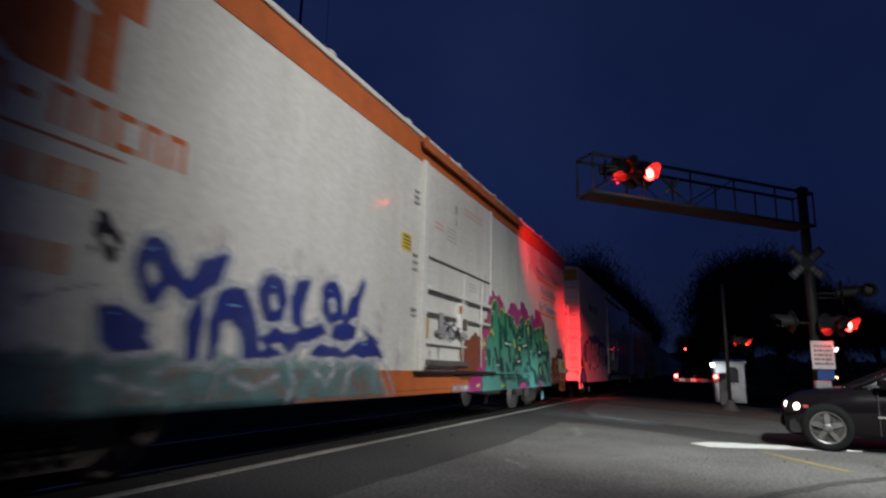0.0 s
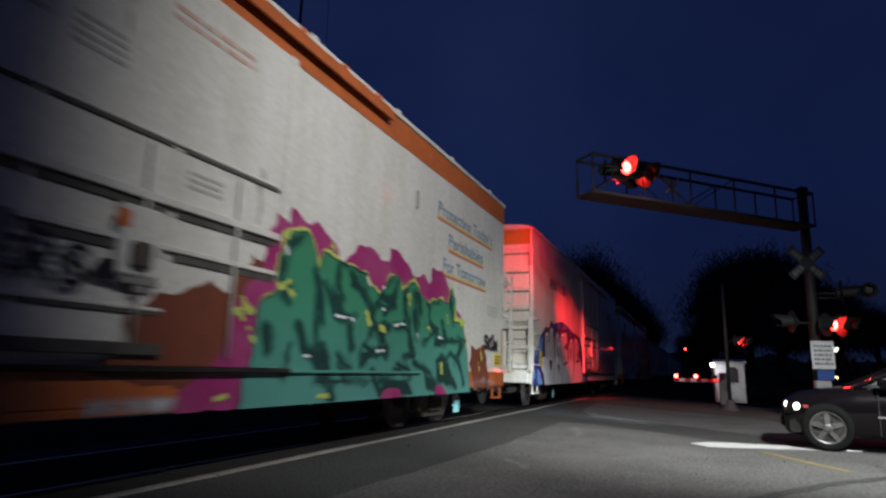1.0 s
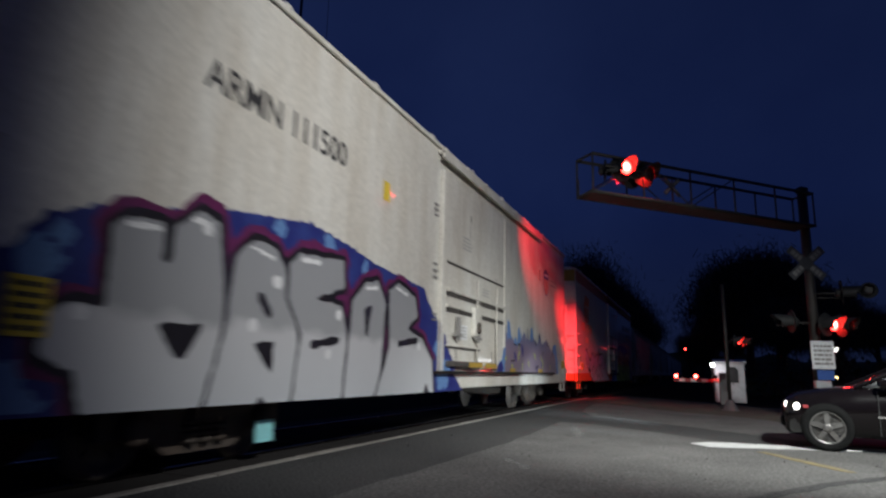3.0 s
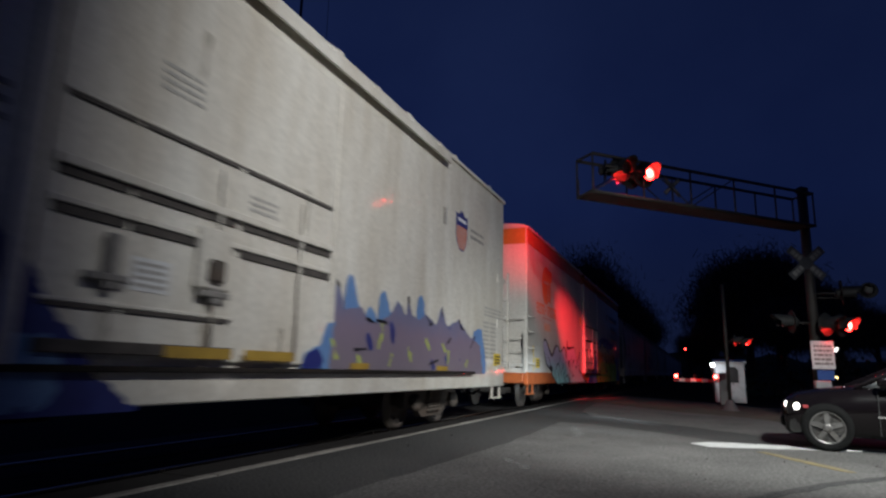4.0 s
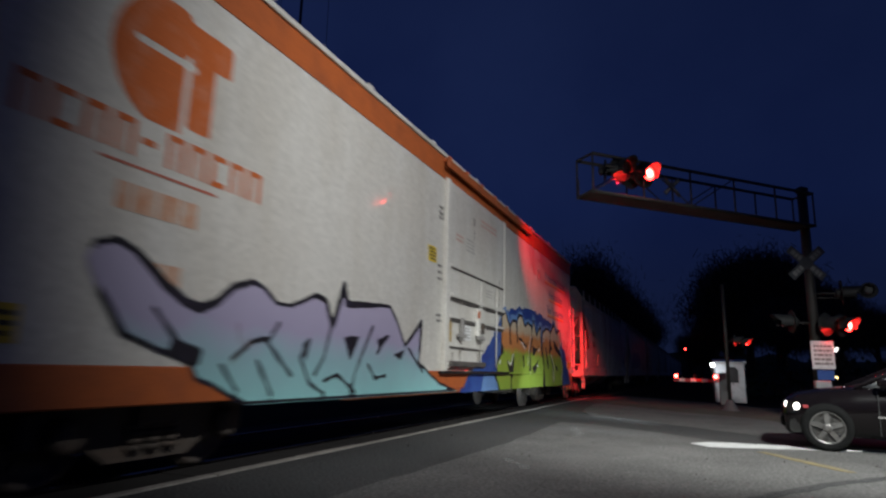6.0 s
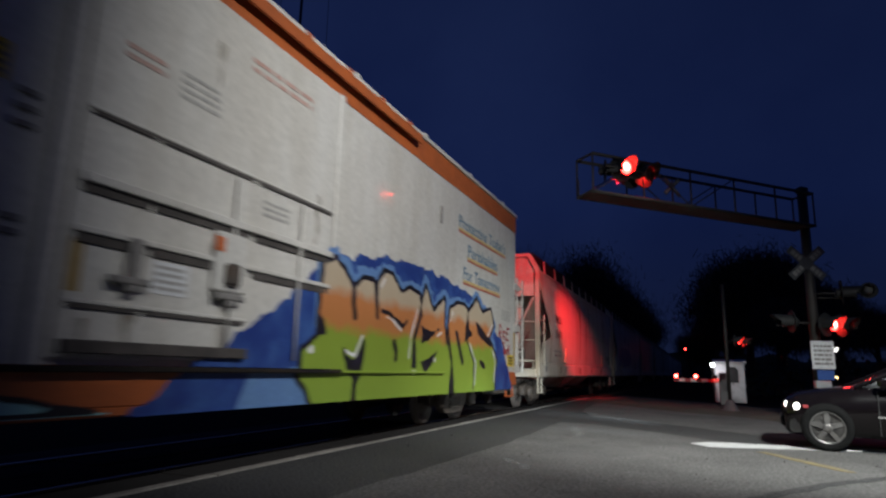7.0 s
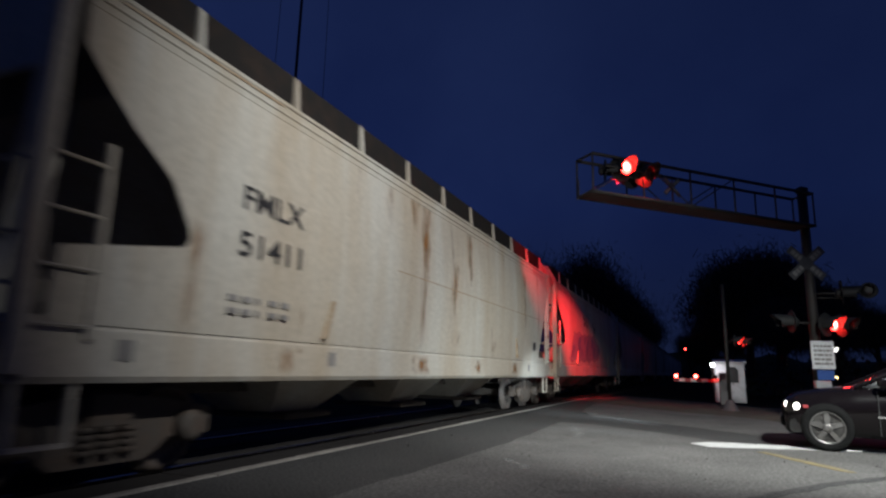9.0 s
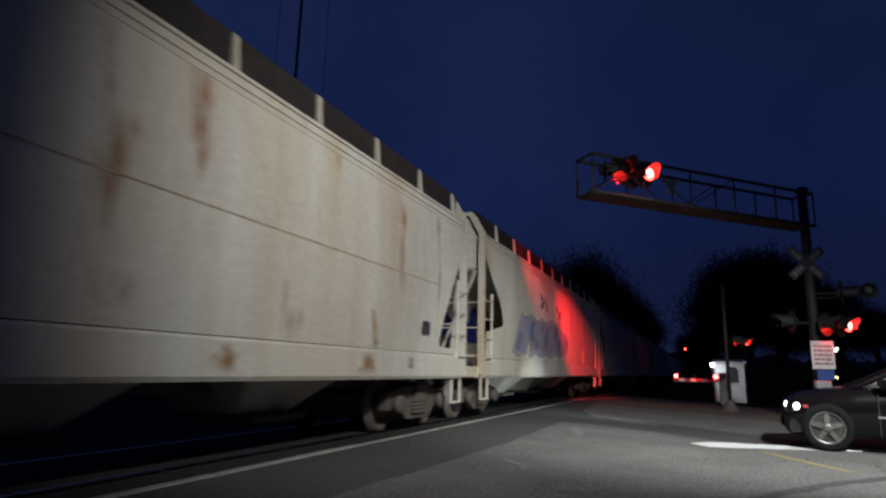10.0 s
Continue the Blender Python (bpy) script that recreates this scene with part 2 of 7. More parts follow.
    "car_glass": material("car_glass", (0.006, 0.007, 0.008), 0.08, spots=0.1, scale=3, fine=40, bump=0.0, coat=0.5),
    "black_plastic": material("black_plastic", (0.02, 0.02, 0.02), 0.6, spots=0.2, scale=5, fine=80, bump=0.05),
    "rubber": material("rubber", (0.010, 0.010, 0.010), 0.9, spots=0.4, scale=10, fine=80, bump=0.15, spec=0.1),
    "alloy": material("alloy", (0.22, 0.21, 0.20), 0.38, 0.7, spots=0.3, scale=10, second=(0.2, 0.17, 0.14), fine=80, bump=0.02),
    "bark": material("bark", (0.05, 0.04, 0.032), 0.95, spots=0.6, scale=8, fine=40, bump=0.6),
    "leaf": material("leaf", (0.028, 0.04, 0.014), 0.7, spots=0.6, scale=4, second=(0.05, 0.045, 0.02), fine=20, bump=0.0),
    "case_silver": material("case_silver", (0.55, 0.56, 0.57), 0.4, 0.5, spots=0.5, scale=4, fine=40, bump=0.03),
    "wire": material("wire", (0.012, 0.012, 0.014), 0.7, spots=0.2, scale=4, fine=40, bump=0.0),
    # spray paint
    "g_navy": material("g_navy", (0.020, 0.028, 0.17), 0.5, spots=0.6, scale=3, second=(0.05, 0.10, 0.34), fine=30, bump=0.02),
    "g_blue": material("g_blue", (0.018, 0.045, 0.22), 0.5, spots=0.7, scale=2.5, second=(0.07, 0.18, 0.46), amount=0.7, fine=30, bump=0.02),
    "g_sky": material("g_sky", (0.13, 0.25, 0.48), 0.5, spots=0.6, scale=3, second=(0.09, 0.17, 0.44), fine=30, bump=0.02),
    "g_teal": washed(material("g_teal", (0.075, 0.175, 0.185), 0.55, spots=0.9, scale=1.6, second=(0.24, 0.33, 0.32), amount=0.8, fine=25, bump=0.02), 0.45, 1.0, 4.0, (1, 1, 0.7)),
    "g_pale": washed(material("g_pale", (0.50, 0.52, 0.56), 0.55, spots=0.8, scale=2.5, second=(0.34, 0.38, 0.46), amount=0.8, fine=30, bump=0.02), 0.25, 0.95, 4.0, (1, 1, 0.7)),
    "g_white": material("g_white", (0.74, 0.74, 0.74), 0.5, spots=0.3, scale=4, fine=30, bump=0.02),
    "g_black": material("g_black", (0.012, 0.011, 0.016), 0.5, spots=0.4, scale=4, second=(0.05, 0.04, 0.09), fine=30, bump=0.02),
    "g_purple": material("g_purple", (0.13, 0.018, 0.085), 0.5, spots=0.6, scale=4, second=(0.05, 0.015, 0.08), fine=30, bump=0.02),
    "g_magenta": material("g_magenta", (0.29, 0.024, 0.13), 0.5, spots=0.7, scale=2.4, second=(0.40, 0.11, 0.22), amount=0.7, fine=30, bump=0.02),
    "g_darkgreen": material("g_darkgreen", (0.010, 0.045, 0.04), 0.5, spots=0.5, scale=3, fine=30, bump=0.02),
    "g_lime": material("g_lime", (0.45, 0.52, 0.12), 0.5, spots=0.5, scale=3, fine=30, bump=0.02),
    "g_brown": material("g_brown", (0.17, 0.045, 0.022), 0.6, spots=0.6, scale=2.5, second=(0.09, 0.03, 0.02), fine=30, bump=0.02),
    "g_pink": washed(material("g_pink", (0.52, 0.42, 0.50), 0.6, spots=0.9, scale=2.2, second=(0.66, 0.64, 0.62), amount=0.9, fine=30, bump=0.02), 0.1, 0.6, 4.0, (1, 1, 0.7)),
    "g_mauve": banded("g_mauve", [(0, (0.19, 0.165, 0.20)), (0.5, (0.21, 0.165, 0.23)), (1, (0.13, 0.17, 0.32))], 0.95, 2.2),
    "g_fade": banded("g_fade", [(0, (0.30, 0.62, 0.62)), (0.35, (0.28, 0.45, 0.50)), (0.6, (0.36, 0.33, 0.47)), (1, (0.42, 0.38, 0.52))], 0.65, 2.0),
    "g_lilac": material("g_lilac", (0.27, 0.25, 0.31), 0.5, spots=0.8, scale=2.2, second=(0.40, 0.40, 0.44), fine=30, bump=0.02),
    "g_ink": washed(material("g_ink", (0.016, 0.026, 0.19), 0.5, spots=0.7, scale=3, second=(0.03, 0.06, 0.30), fine=30, bump=0.02), 0.72, 1.0, 3.0, (1, 1, 0.6)),
    "g_leaf": banded("g_leaf", [(0, (0.085, 0.27, 0.24)), (0.35, (0.065, 0.255, 0.19)), (0.65, (0.045, 0.225, 0.13)), (1, (0.04, 0.20, 0.10))], 0.65, 2.6),
    "g_chrome": banded("g_chrome", [(0, (0.56, 0.58, 0.60)), (0.40, (0.52, 0.52, 0.53)), (0.47, (0.33, 0.335, 0.345)), (1, (0.29, 0.295, 0.31))], 0.65, 2.5),
    "g_sunset": banded("g_sunset", [(0, (0.26, 0.38, 0.05)), (0.40, (0.24, 0.33, 0.04)), (0.47, (0.48, 0.19, 0.06)), (0.62, (0.52, 0.20, 0.07)), (0.70, (0.50, 0.40, 0.28)), (1, (0.50, 0.42, 0.31))], 0.65, 2.7),
    "g_red": material("g_red", (0.36, 0.045, 0.05), 0.5, spots=0.5, scale=4, fine=30, bump=0.02),
}

# ---- mesh tools ----


def box(bm, x0, x1, y0, y1, z0, z1, bevel=0.0):
    vs = [bm.verts.new(p) for p in ((x0, y0, z0), (x1, y0, z0), (x1, y1, z0), (x0, y1, z0), (x0, y0, z1), (x1, y0, z1), (x1, y1, z1), (x0, y1, z1))]
    fs = [bm.faces.new([vs[i] for i in q]) for q in ((3, 2, 1, 0), (4, 5, 6, 7), (0, 1, 5, 4), (1, 2, 6, 5), (2, 3, 7, 6), (3, 0, 4, 7))]
    if bevel:
        bmesh.ops.bevel(bm, geom=list({ed for f in fs for ed in f.edges}), offset=bevel, segments=1, affect="EDGES")
    return bm


def rod(bm, a, b, r0, r1=None, sides=8):
    """A tapered round bar from a to b."""
    a, b = Vector(a), Vector(b)
    r1 = r0 if r1 is None else r1
    q = (b - a).to_track_quat("Z", "Y")
    rings = []
    for p, r in ((a, r0), (b, r1)):
        rings.append([bm.verts.new(p + q @ Vector((r * math.cos(i * math.tau / sides), r * math.sin(i * math.tau / sides), 0))) for i in range(sides)])
    for i in range(sides):
        j = (i + 1) % sides
        f = bm.faces.new((rings[0][i], rings[0][j], rings[1][j], rings[1][i]))
        f.smooth = sides > 6
    bm.faces.new(rings[0][::-1])
    bm.faces.new(rings[1])
    return bm


def turned(bm, profile, axis, centre, sides=28):
    """A body of revolution. profile: (distance along the axis, radius)."""
    c, q = Vector(centre), Vector(axis).to_track_quat("Z", "Y")
    rings = []
    for h, r in profile:
        rings.append([bm.verts.new(c + q @ Vector((r * math.cos(i * math.tau / sides), r * math.sin(i * math.tau / sides), h))) for i in range(sides)])
    for r0, r1 in zip(rings, rings[1:]):
        for i in range(sides):
            j = (i + 1) % sides
            bm.faces.new((r0[i], r0[j], r1[j], r1[i])).smooth = True
    bm.faces.new(rings[0][::-1])
    bm.faces.new(rings[-1])
    return bm


def prism(bm, outline, axis, a, b):
    """An outline drawn in the two other axes, drawn out along 'x', 'y' or 'z' from a to b."""
    def at(p, d):
        return {"x": (d, p[0], p[1]), "y": (p[0], d, p[1]), "z": (p[0], p[1], d)}[axis]
    lo = [bm.verts.new(at(p, a)) for p in outline]
    hi = [bm.verts.new(at(p, b)) for p in outline]
    n = len(outline)
    for i in range(n):
        bm.faces.new((lo[i], lo[(i + 1) % n], hi[(i + 1) % n], hi[i]))
    bm.faces.new(lo[::-1])
    bm.faces.new(hi)
    return bm


def loft(bm, rings, closed=True, smooth=True):
    vs = [[bm.verts.new(p) for p in ring] for ring in rings]
    n = len(vs[0])
    for r0, r1 in zip(vs, vs[1:]):
        for i in range(n if closed else n - 1):
            j = (i + 1) % n
            bm.faces.new((r0[i], r0[j], r1[j], r1[i])).smooth = smooth
    if closed:
        bm.faces.new(vs[0][::-1])
        bm.faces.new(vs[-1])
    return bm


def finish(bm, name, mat):
    bmesh.ops.recalc_face_normals(bm, faces=bm.faces[:])
    me = bpy.data.meshes.new(name)
    bm.to_mesh(me)
    bm.free()
    me.materials.append(mat)
    return me


def part(name, bm, mat, parent, label=""):
    ob = new(name, finish(bm, name, mat))
    ob.parent = parent
    return tagged(ob, label)


def thing(name, label, category, m, group="", kind=""):
    ob = new(name)
    ob.matrix_world = m
    return tagged(ob, label, category, group, kind)


def solid(name, bm, mat, label, category="", kind="structure", group=""):
    return tagged(new(name, finish(bm, name, mat)), label, category, group, kind)


# ---- painted shapes on the sides of the cars ----
# A shape is a field over (along, height), positive inside; it becomes a thin sheet on the side.


def field_grid(y0, y1, z0, z1, step):
    ys, zs = np.arange(y0, y1 + step, step), np.arange(z0, z1 + step, step)
    return np.meshgrid(ys, zs, indexing="ij")


def strokes(Y, Z, lines, half):
    """Distance field of thick round strokes."""
    best = np.full(Y.shape, -9.0)
    for line in lines:
        for (ay, az), (by, bz) in zip(line, line[1:]):
            dy, dz = by - ay, bz - az
            k = np.clip(((Y - ay) * dy + (Z - az) * dz) / max(1e-9, dy * dy + dz * dz), 0, 1)
            best = np.maximum(best, half - np.hypot(Y - ay - k * dy, Z - az - k * dz))
    return best


def patch(Y, Z, pts):
    """Signed distance to a closed outline, positive inside."""
    best, odd = np.full(Y.shape, 9.0), np.zeros(Y.shape, bool)
    for (ay, az), (by, bz) in zip(pts, pts[1:] + pts[:1]):
        dy, dz = by - ay, bz - az
        k = np.clip(((Y - ay) * dy + (Z - az) * dz) / max(1e-9, dy * dy + dz * dz), 0, 1)
        best = np.minimum(best, np.hypot(Y - ay - k * dy, Z - az - k * dz))
        if az != bz:
            odd ^= ((az > Z) != (bz > Z)) & (Y < ay + (Z - az) * dy / dz)
    return np.where(odd, best, -best)


def blobs(Y, Z, discs):
    best = np.full(Y.shape, -9.0)
    for y, z, r in discs:
        best = np.maximum(best, r - np.hypot(Y - y, Z - z))
    return best


def wobble(Y, Z, size, height, seed):
    rng = np.random.RandomState(seed)
    f = np.zeros(Y.shape)
    for i in range(7):
        a, b, c = rng.uniform(-1, 1), rng.uniform(-1, 1), rng.uniform(0, 7)
        k = math.tau / size * (1 + 0.4 * i)
        f += np.sin(k * (a * Y + b * Z) + c) / (1 + 0.4 * i)
    return f * height / 3


SOFT = {"g_ink": 0.03, "rust_run": 0.13, "g_pink": 0.16, "g_teal": 0.09, "g_pale": 0.06, "grime": 0.04, "g_shade": 0.05}


def islands(verts, faces):
    """The faces in connected groups, without specks."""
    root = list(range(len(verts)))

    def top(i):
        while root[i] != i:
            root[i] = root[root[i]]
            i = root[i]
        return i
    for f in faces:
        for i in f[1:]:
            root[top(i)] = top(f[0])
    groups = collections.defaultdict(list)
    for f in faces:
        groups[top(f[0])].append(f)

    def extent(group):
        ids = {i for f in group for i in f}
        ys, zs = [verts[i][1] for i in ids], [verts[i][2] for i in ids]
        return max(ys) - min(ys) + max(zs) - min(zs)
    ranked = sorted(groups.values(), key=extent, reverse=True)
    return [g for k, g in enumerate(ranked) if k == 0 or (extent(g) > 0.09 and k < 60)]


def sheet(name, Y, Z, F, x, mat, parent, label="", apart=False):
    """The part of the field above zero as a sheet at x, with a cover that fades in from its edge."""
    verts, faces, seen, cover = [], [], {}, []
    soft = SOFT.get(mat.name, 0)

    def corner(i, j):
        if (i, j) not in seen:
            seen[i, j] = len(verts)
            verts.append((x, Y[i, j], Z[i, j]))
            cover.append(min(1.0, F[i, j] / soft) if soft else 1.0)
        return seen[i, j]

    def cut(i, j, k, l):
        key = (i, j, k, l) if (i, j) < (k, l) else (k, l, i, j)
        if key not in seen:
            a, b = F[i, j], F[k, l]
            w = a / (a - b)
            seen[key] = len(verts)
            verts.append((x, Y[i, j] + w * (Y[k, l] - Y[i, j]), Z[i, j] + w * (Z[k, l] - Z[i, j])))
            cover.append(0.0 if soft else 1.0)
        return seen[key]
    inside = F > 0
    full = inside[:-1, :-1] & inside[1:, :-1] & inside[1:, 1:] & inside[:-1, 1:]
    some = inside[:-1, :-1] | inside[1:, :-1] | inside[1:, 1:] | inside[:-1, 1:]
    for i, j in zip(*np.nonzero(some)):
        i, j = int(i), int(j)
        if full[i, j]:
            faces.append((corner(i, j), corner(i + 1, j), corner(i + 1, j + 1), corner(i, j + 1)))
            continue
        loop, ring = [], ((i, j), (i + 1, j), (i + 1, j + 1), (i, j + 1))
        for a, b in zip(ring, ring[1:] + ring[:1]):
            if inside[a]:
                loop.append(corner(*a))
            if inside[a] != inside[b]:
                loop.append(cut(*a, *b))
        if len(loop) > 2:
            faces.append(loop)
    for group in (islands(verts, faces) if apart else [faces]):
        used = sorted({i for f in group for i in f}) if apart else range(len(verts))
        place = {i: k for k, i in enumerate(used)}
        me = bpy.data.meshes.new(name)
        me.from_pydata([verts[i] for i in used], [], [[place[i] for i in f] for f in group])
        me.attributes.new("cover", "FLOAT", "POINT").data.foreach_set("value", [cover[i] for i in used])
        me.materials.append(mat)
        ob = new(name, me)
        ob.parent = parent
        tagged(ob, label)
    return ob


def arc(cy, cz, ry, rz, a0, a1, n=9):
    return [(cy + ry * math.cos(radians(a0 + (a1 - a0) * i / n)), cz + rz * math.sin(radians(a0 + (a1 - a0) * i / n))) for i in range(n + 1)]


# fat letter shapes in a unit square
GLYPHS = {
    "m": [[(0.02, 0.0), (0.12, 0.95), (0.5, 0.25), (0.86, 0.98), (0.98, 0.02)]],
    "a": [[(0.0, 0.0), (0.42, 0.95), (0.62, 0.9), (0.98, 0.0)], [(0.25, 0.32), (0.8, 0.32)]],
    "s": [arc(0.5, 0.74, 0.38, 0.22, 20, 250) + arc(0.5, 0.26, 0.40, 0.25, 90, -160)],
    "o": [arc(0.5, 0.5, 0.40, 0.45, 0, 360, 14)],
    "e": [[(0.9, 0.92), (0.25, 0.88), (0.12, 0.5), (0.22, 0.08), (0.95, 0.05)], [(0.2, 0.5), (0.75, 0.52)]],
    "r": [[(0.1, 0.0), (0.15, 0.95)], arc(0.35, 0.68, 0.45, 0.26, 100, -90) + [(0.95, 0.0)]],
    "k": [[(0.1, 0.0), (0.14, 1.0)], [(0.9, 0.95), (0.3, 0.45), (0.95, 0.0)]],
    "n": [[(0.05, 0.0), (0.12, 0.95), (0.85, 0.05), (0.95, 1.0)]],
}


def glyph_lines(word, y0, y1, low, high, lean=0.0, seed=1):
    """Letters spread from y0 to y1; low and high give the height along the word."""
    rng = random.Random(seed)
    w = (y1 - y0) / len(word)
    out = []
    for i, ch in enumerate(word):
        ya = y0 + i * w
        k = (i + 0.5) / len(word)
        zl, zh = low(k) + rng.uniform(-0.05, 0.05), high(k) + rng.uniform(-0.08, 0.08)
        for line in GLYPHS[ch]:
            out.append([(ya + w * (0.06 + 0.88 * p) + lean * q, zl + (zh - zl) * q) for p, q in line])
    return out


def lettering(name, words, size, y, z, x, mat, parent, label="", squeeze=1.0, slant=0.0):
    """Painted words on the side of a car, as read from the road."""
    c = bpy.data.curves.new(name, "FONT")
    c.body, c.size, c.extrude, c.shear = words, size, 0.001, slant
    c.offset = 0.012 * size
    t = new("text_source", c)
    me = bpy.data.meshes.new_from_object(t.evaluated_get(bpy.context.evaluated_depsgraph_get()))
    bpy.data.objects.remove(t)
    me.name = name
    me.transform(Matrix.Translation((x, y, z)) @ Matrix(((0, 0, 1, 0), (1, 0, 0, 0), (0, 1, 0, 0), (0, 0, 0, 1))) @ Matrix.Diagonal((squeeze, 1, 1, 1)))
    me.materials.clear()
    me.materials.append(mat)
    ob = new(name, me)
    ob.parent = parent
    return tagged(ob, label)


def bars(name, rows, y0, y1, z0, z1, x, mat, parent, seed=3, label=""):
    """Unreadable writing as rows of plain bars."""
    rng, bm = random.Random(seed), bmesh.new()
    h = (z1 - z0) / rows
    for r in range(rows):
        y = y0
        while y < y1 - 0.02:
            e = min(y1, y + rng.uniform(0.10, 0.34) * (y1 - y0))
            box(bm, x, x + 0.002, y, e, z0 + h * (r + 0.25), z0 + h * (r + 0.75))
            y = e + 0.05 * (y1 - y0)
    return part(name, bm, mat, parent, label)

# ---- ground, road and track ----
bm = bmesh.new()
box(bm, -900, 900, -400, 2600, -1.2, -0.18)
solid("ground", bm, M["grass"], "dark rough ground with thin winter grass")

# the verge beyond the road, a low uneven bank down to the grass
bm = bmesh.new()
rng = random.Random(4)
rows = []
for i in range(61):
    x = -3.9 + 60 * (i / 60) ** 1.8
    y = float(np.interp(x, [-4.05, -2.4, -0.58, 0.83, 1.5, 2.2, 8, 60], [24.0, 21.7, 19.2, 18.2, 17.4, 15.5, 14.3, 9.3]))
    rows.append([(x, y + rng.uniform(-0.14, 0.14), 0.004), (x, y + 0.35, 0.05 + rng.uniform(-0.03, 0.06)), (x, y + 3.0, 0.02), (x, y + 14, -0.2)])
loft(bm, rows, closed=False)
solid("verge", bm, M["shoulder"], "dark earth and gravel verge beside the road")


def ragged(points, step, amount, seed):
    """The outline with its edges broken into short uneven steps."""
    rnd, out = random.Random(seed), []
    for (ax, ay), (bx, by) in zip(points, points[1:] + points[:1]):
        n = max(1, min(60, int(math.hypot(bx - ax, by - ay) / step)))
        for k in range(n):
            w = k / n
            out.append((ax + (bx - ax) * w + rnd.uniform(-amount, amount), ay + (by - ay) * w + rnd.uniform(-amount, amount)))
    return out


bm = bmesh.new()
prism(bm, [(-4.05, -30), (60, -30), (60, 9.5), (8, 14.6), (2.3, 15.8), (1.6, 17.7), (0.9, 18.5), (-0.5, 19.5), (-2.3, 22.0), (-4.05, 24.4)], "z", -0.18, 0.0)
solid("road", bm, M["new_asphalt"], "dark asphalt road surface with cracks and patches", kind="structure")
# the older, lighter paving, laid a little above, on both sides of a dark trench patch
bm = bmesh.new()
prism(bm, ragged([(-2.72, -30), (60, -30), (60, 4), (6, 9.6), (1.6, 11.0), (0.48, 11.15), (0.07, 11.4), (-0.88, 12.3), (-2.04, 13.2), (-2.74, 13.3), (-2.66, 9.0), (-2.8, 5.0)], 0.35, 0.03, 6), "z", -0.05, 0.006)
solid("pavement", bm, M["asphalt"], "worn light grey asphalt with tar cracks", kind="structure")
bm = bmesh.new()
prism(bm, ragged([(-2.95, 17.4), (-2.4, 15.6), (-1.04, 14.75), (-0.44, 14.2), (0.57, 13.2), (1.38, 12.25), (6, 10.6), (60, 6.0), (60, 9.2), (8, 14.3), (2.2, 15.4), (1.5, 17.4), (0.83, 18.15), (-0.58, 19.2), (-2.4, 21.7), (-3.4, 22.6)], 0.4, 0.05, 7), "z", -0.05, 0.006)
solid("pavement", bm, M["asphalt"], "worn light grey asphalt by the road's edge", kind="structure")

bm = bmesh.new()
prism(bm, ragged([(-0.16, 10.59), (0.07, 10.98), (0.48, 11.08), (1.49, 11.16), (2.1, 11.5), (2.7, 11.5), (2.5, 11.15), (1.42, 10.72), (0.1, 10.26)], 0.12, 0.02, 8), "z", 0.0, 0.010)
solid("lane_line", bm, M["white_line"], "worn white painted bar on the asphalt", "road marking")
bm = bmesh.new()
prism(bm, ragged([(0.70, 10.02), (0.83, 10.06), (1.40, 8.98), (1.62, 8.5), (1.50, 8.46), (1.24, 8.92)], 0.15, 0.02, 9), "z", 0.0, 0.010)
solid("centre_line", bm, M["yellow_line"], "faded yellow painted line on the asphalt", "road marking")
# worn remains of paint, and a wide dark line
for k, pts in enumerate(([(-2.42, 12.5), (-2.25, 12.4), (-2.15, 11.6), (-1.95, 11.3), (-1.93, 10.5)], [(-2.2, 7.45), (-2.05, 7.2), (-1.85, 7.0), (-1.78, 6.75)])):
    gx, gy = field_grid(-2.7, -1.5, pts[-1][1] - 0.2, pts[0][1] + 0.2, 0.03)
    ob = sheet("worn_mark", gx, gy, strokes(gx, gy, [pts], 0.05) + wobble(gx, gy, 0.3, 0.05, 30 + k), 0, M["faded_paint"], None, "worn remains of white paint on the asphalt")
    ob.data.transform(Matrix(((0, 1, 0, 0), (0, 0, 1, 0), (1, 0, 0, 0.0095), (0, 0, 0, 1))))
    tagged(ob, "worn remains of white paint on the asphalt", "road marking", kind="structure")
bm = bmesh.new()
prism(bm, ragged([(0.2, 6.0), (0.65, 6.79), (1.2, 7.6), (1.9, 8.42), (4.0, 10.6), (4.06, 10.5), (2.0, 8.32), (1.32, 7.52), (0.76, 6.7), (0.34, 5.95)], 0.15, 0.015, 10), "z", 0.0, 0.0085)
solid("tar_seam", bm, M["new_asphalt"], "dark line across the asphalt", "road wear")

# tar cracks and patches
bm = bmesh.new()
rng = random.Random(11)
for i in range(16):
    x, y, a = rng.uniform(-2.4, 3.0), rng.uniform(3.5, 13.5), rng.uniform(0, 6.28)
    for j in range(rng.randint(2, 6)):
        l, w = rng.uniform(0.08, 0.35), rng.uniform(0.003, 0.009)
        a += rng.uniform(-0.7, 0.7)
        dx, dy = math.cos(a), math.sin(a)
        z = 0.0085 + 0.00002 * i
        bm.faces.new([bm.verts.new(p) for p in ((x - w * dy, y + w * dx, z), (x + w * dy, y - w * dx, z), (x + l * dx + w * dy, y + l * dy - w * dx, z), (x + l * dx - w * dy, y + l * dy + w * dx, z))])
        x, y = x + l * dx, y + l * dy
solid("tar_cracks", bm, M["new_asphalt"], "black tar lines in the cracked asphalt", "road wear", kind="stuff")

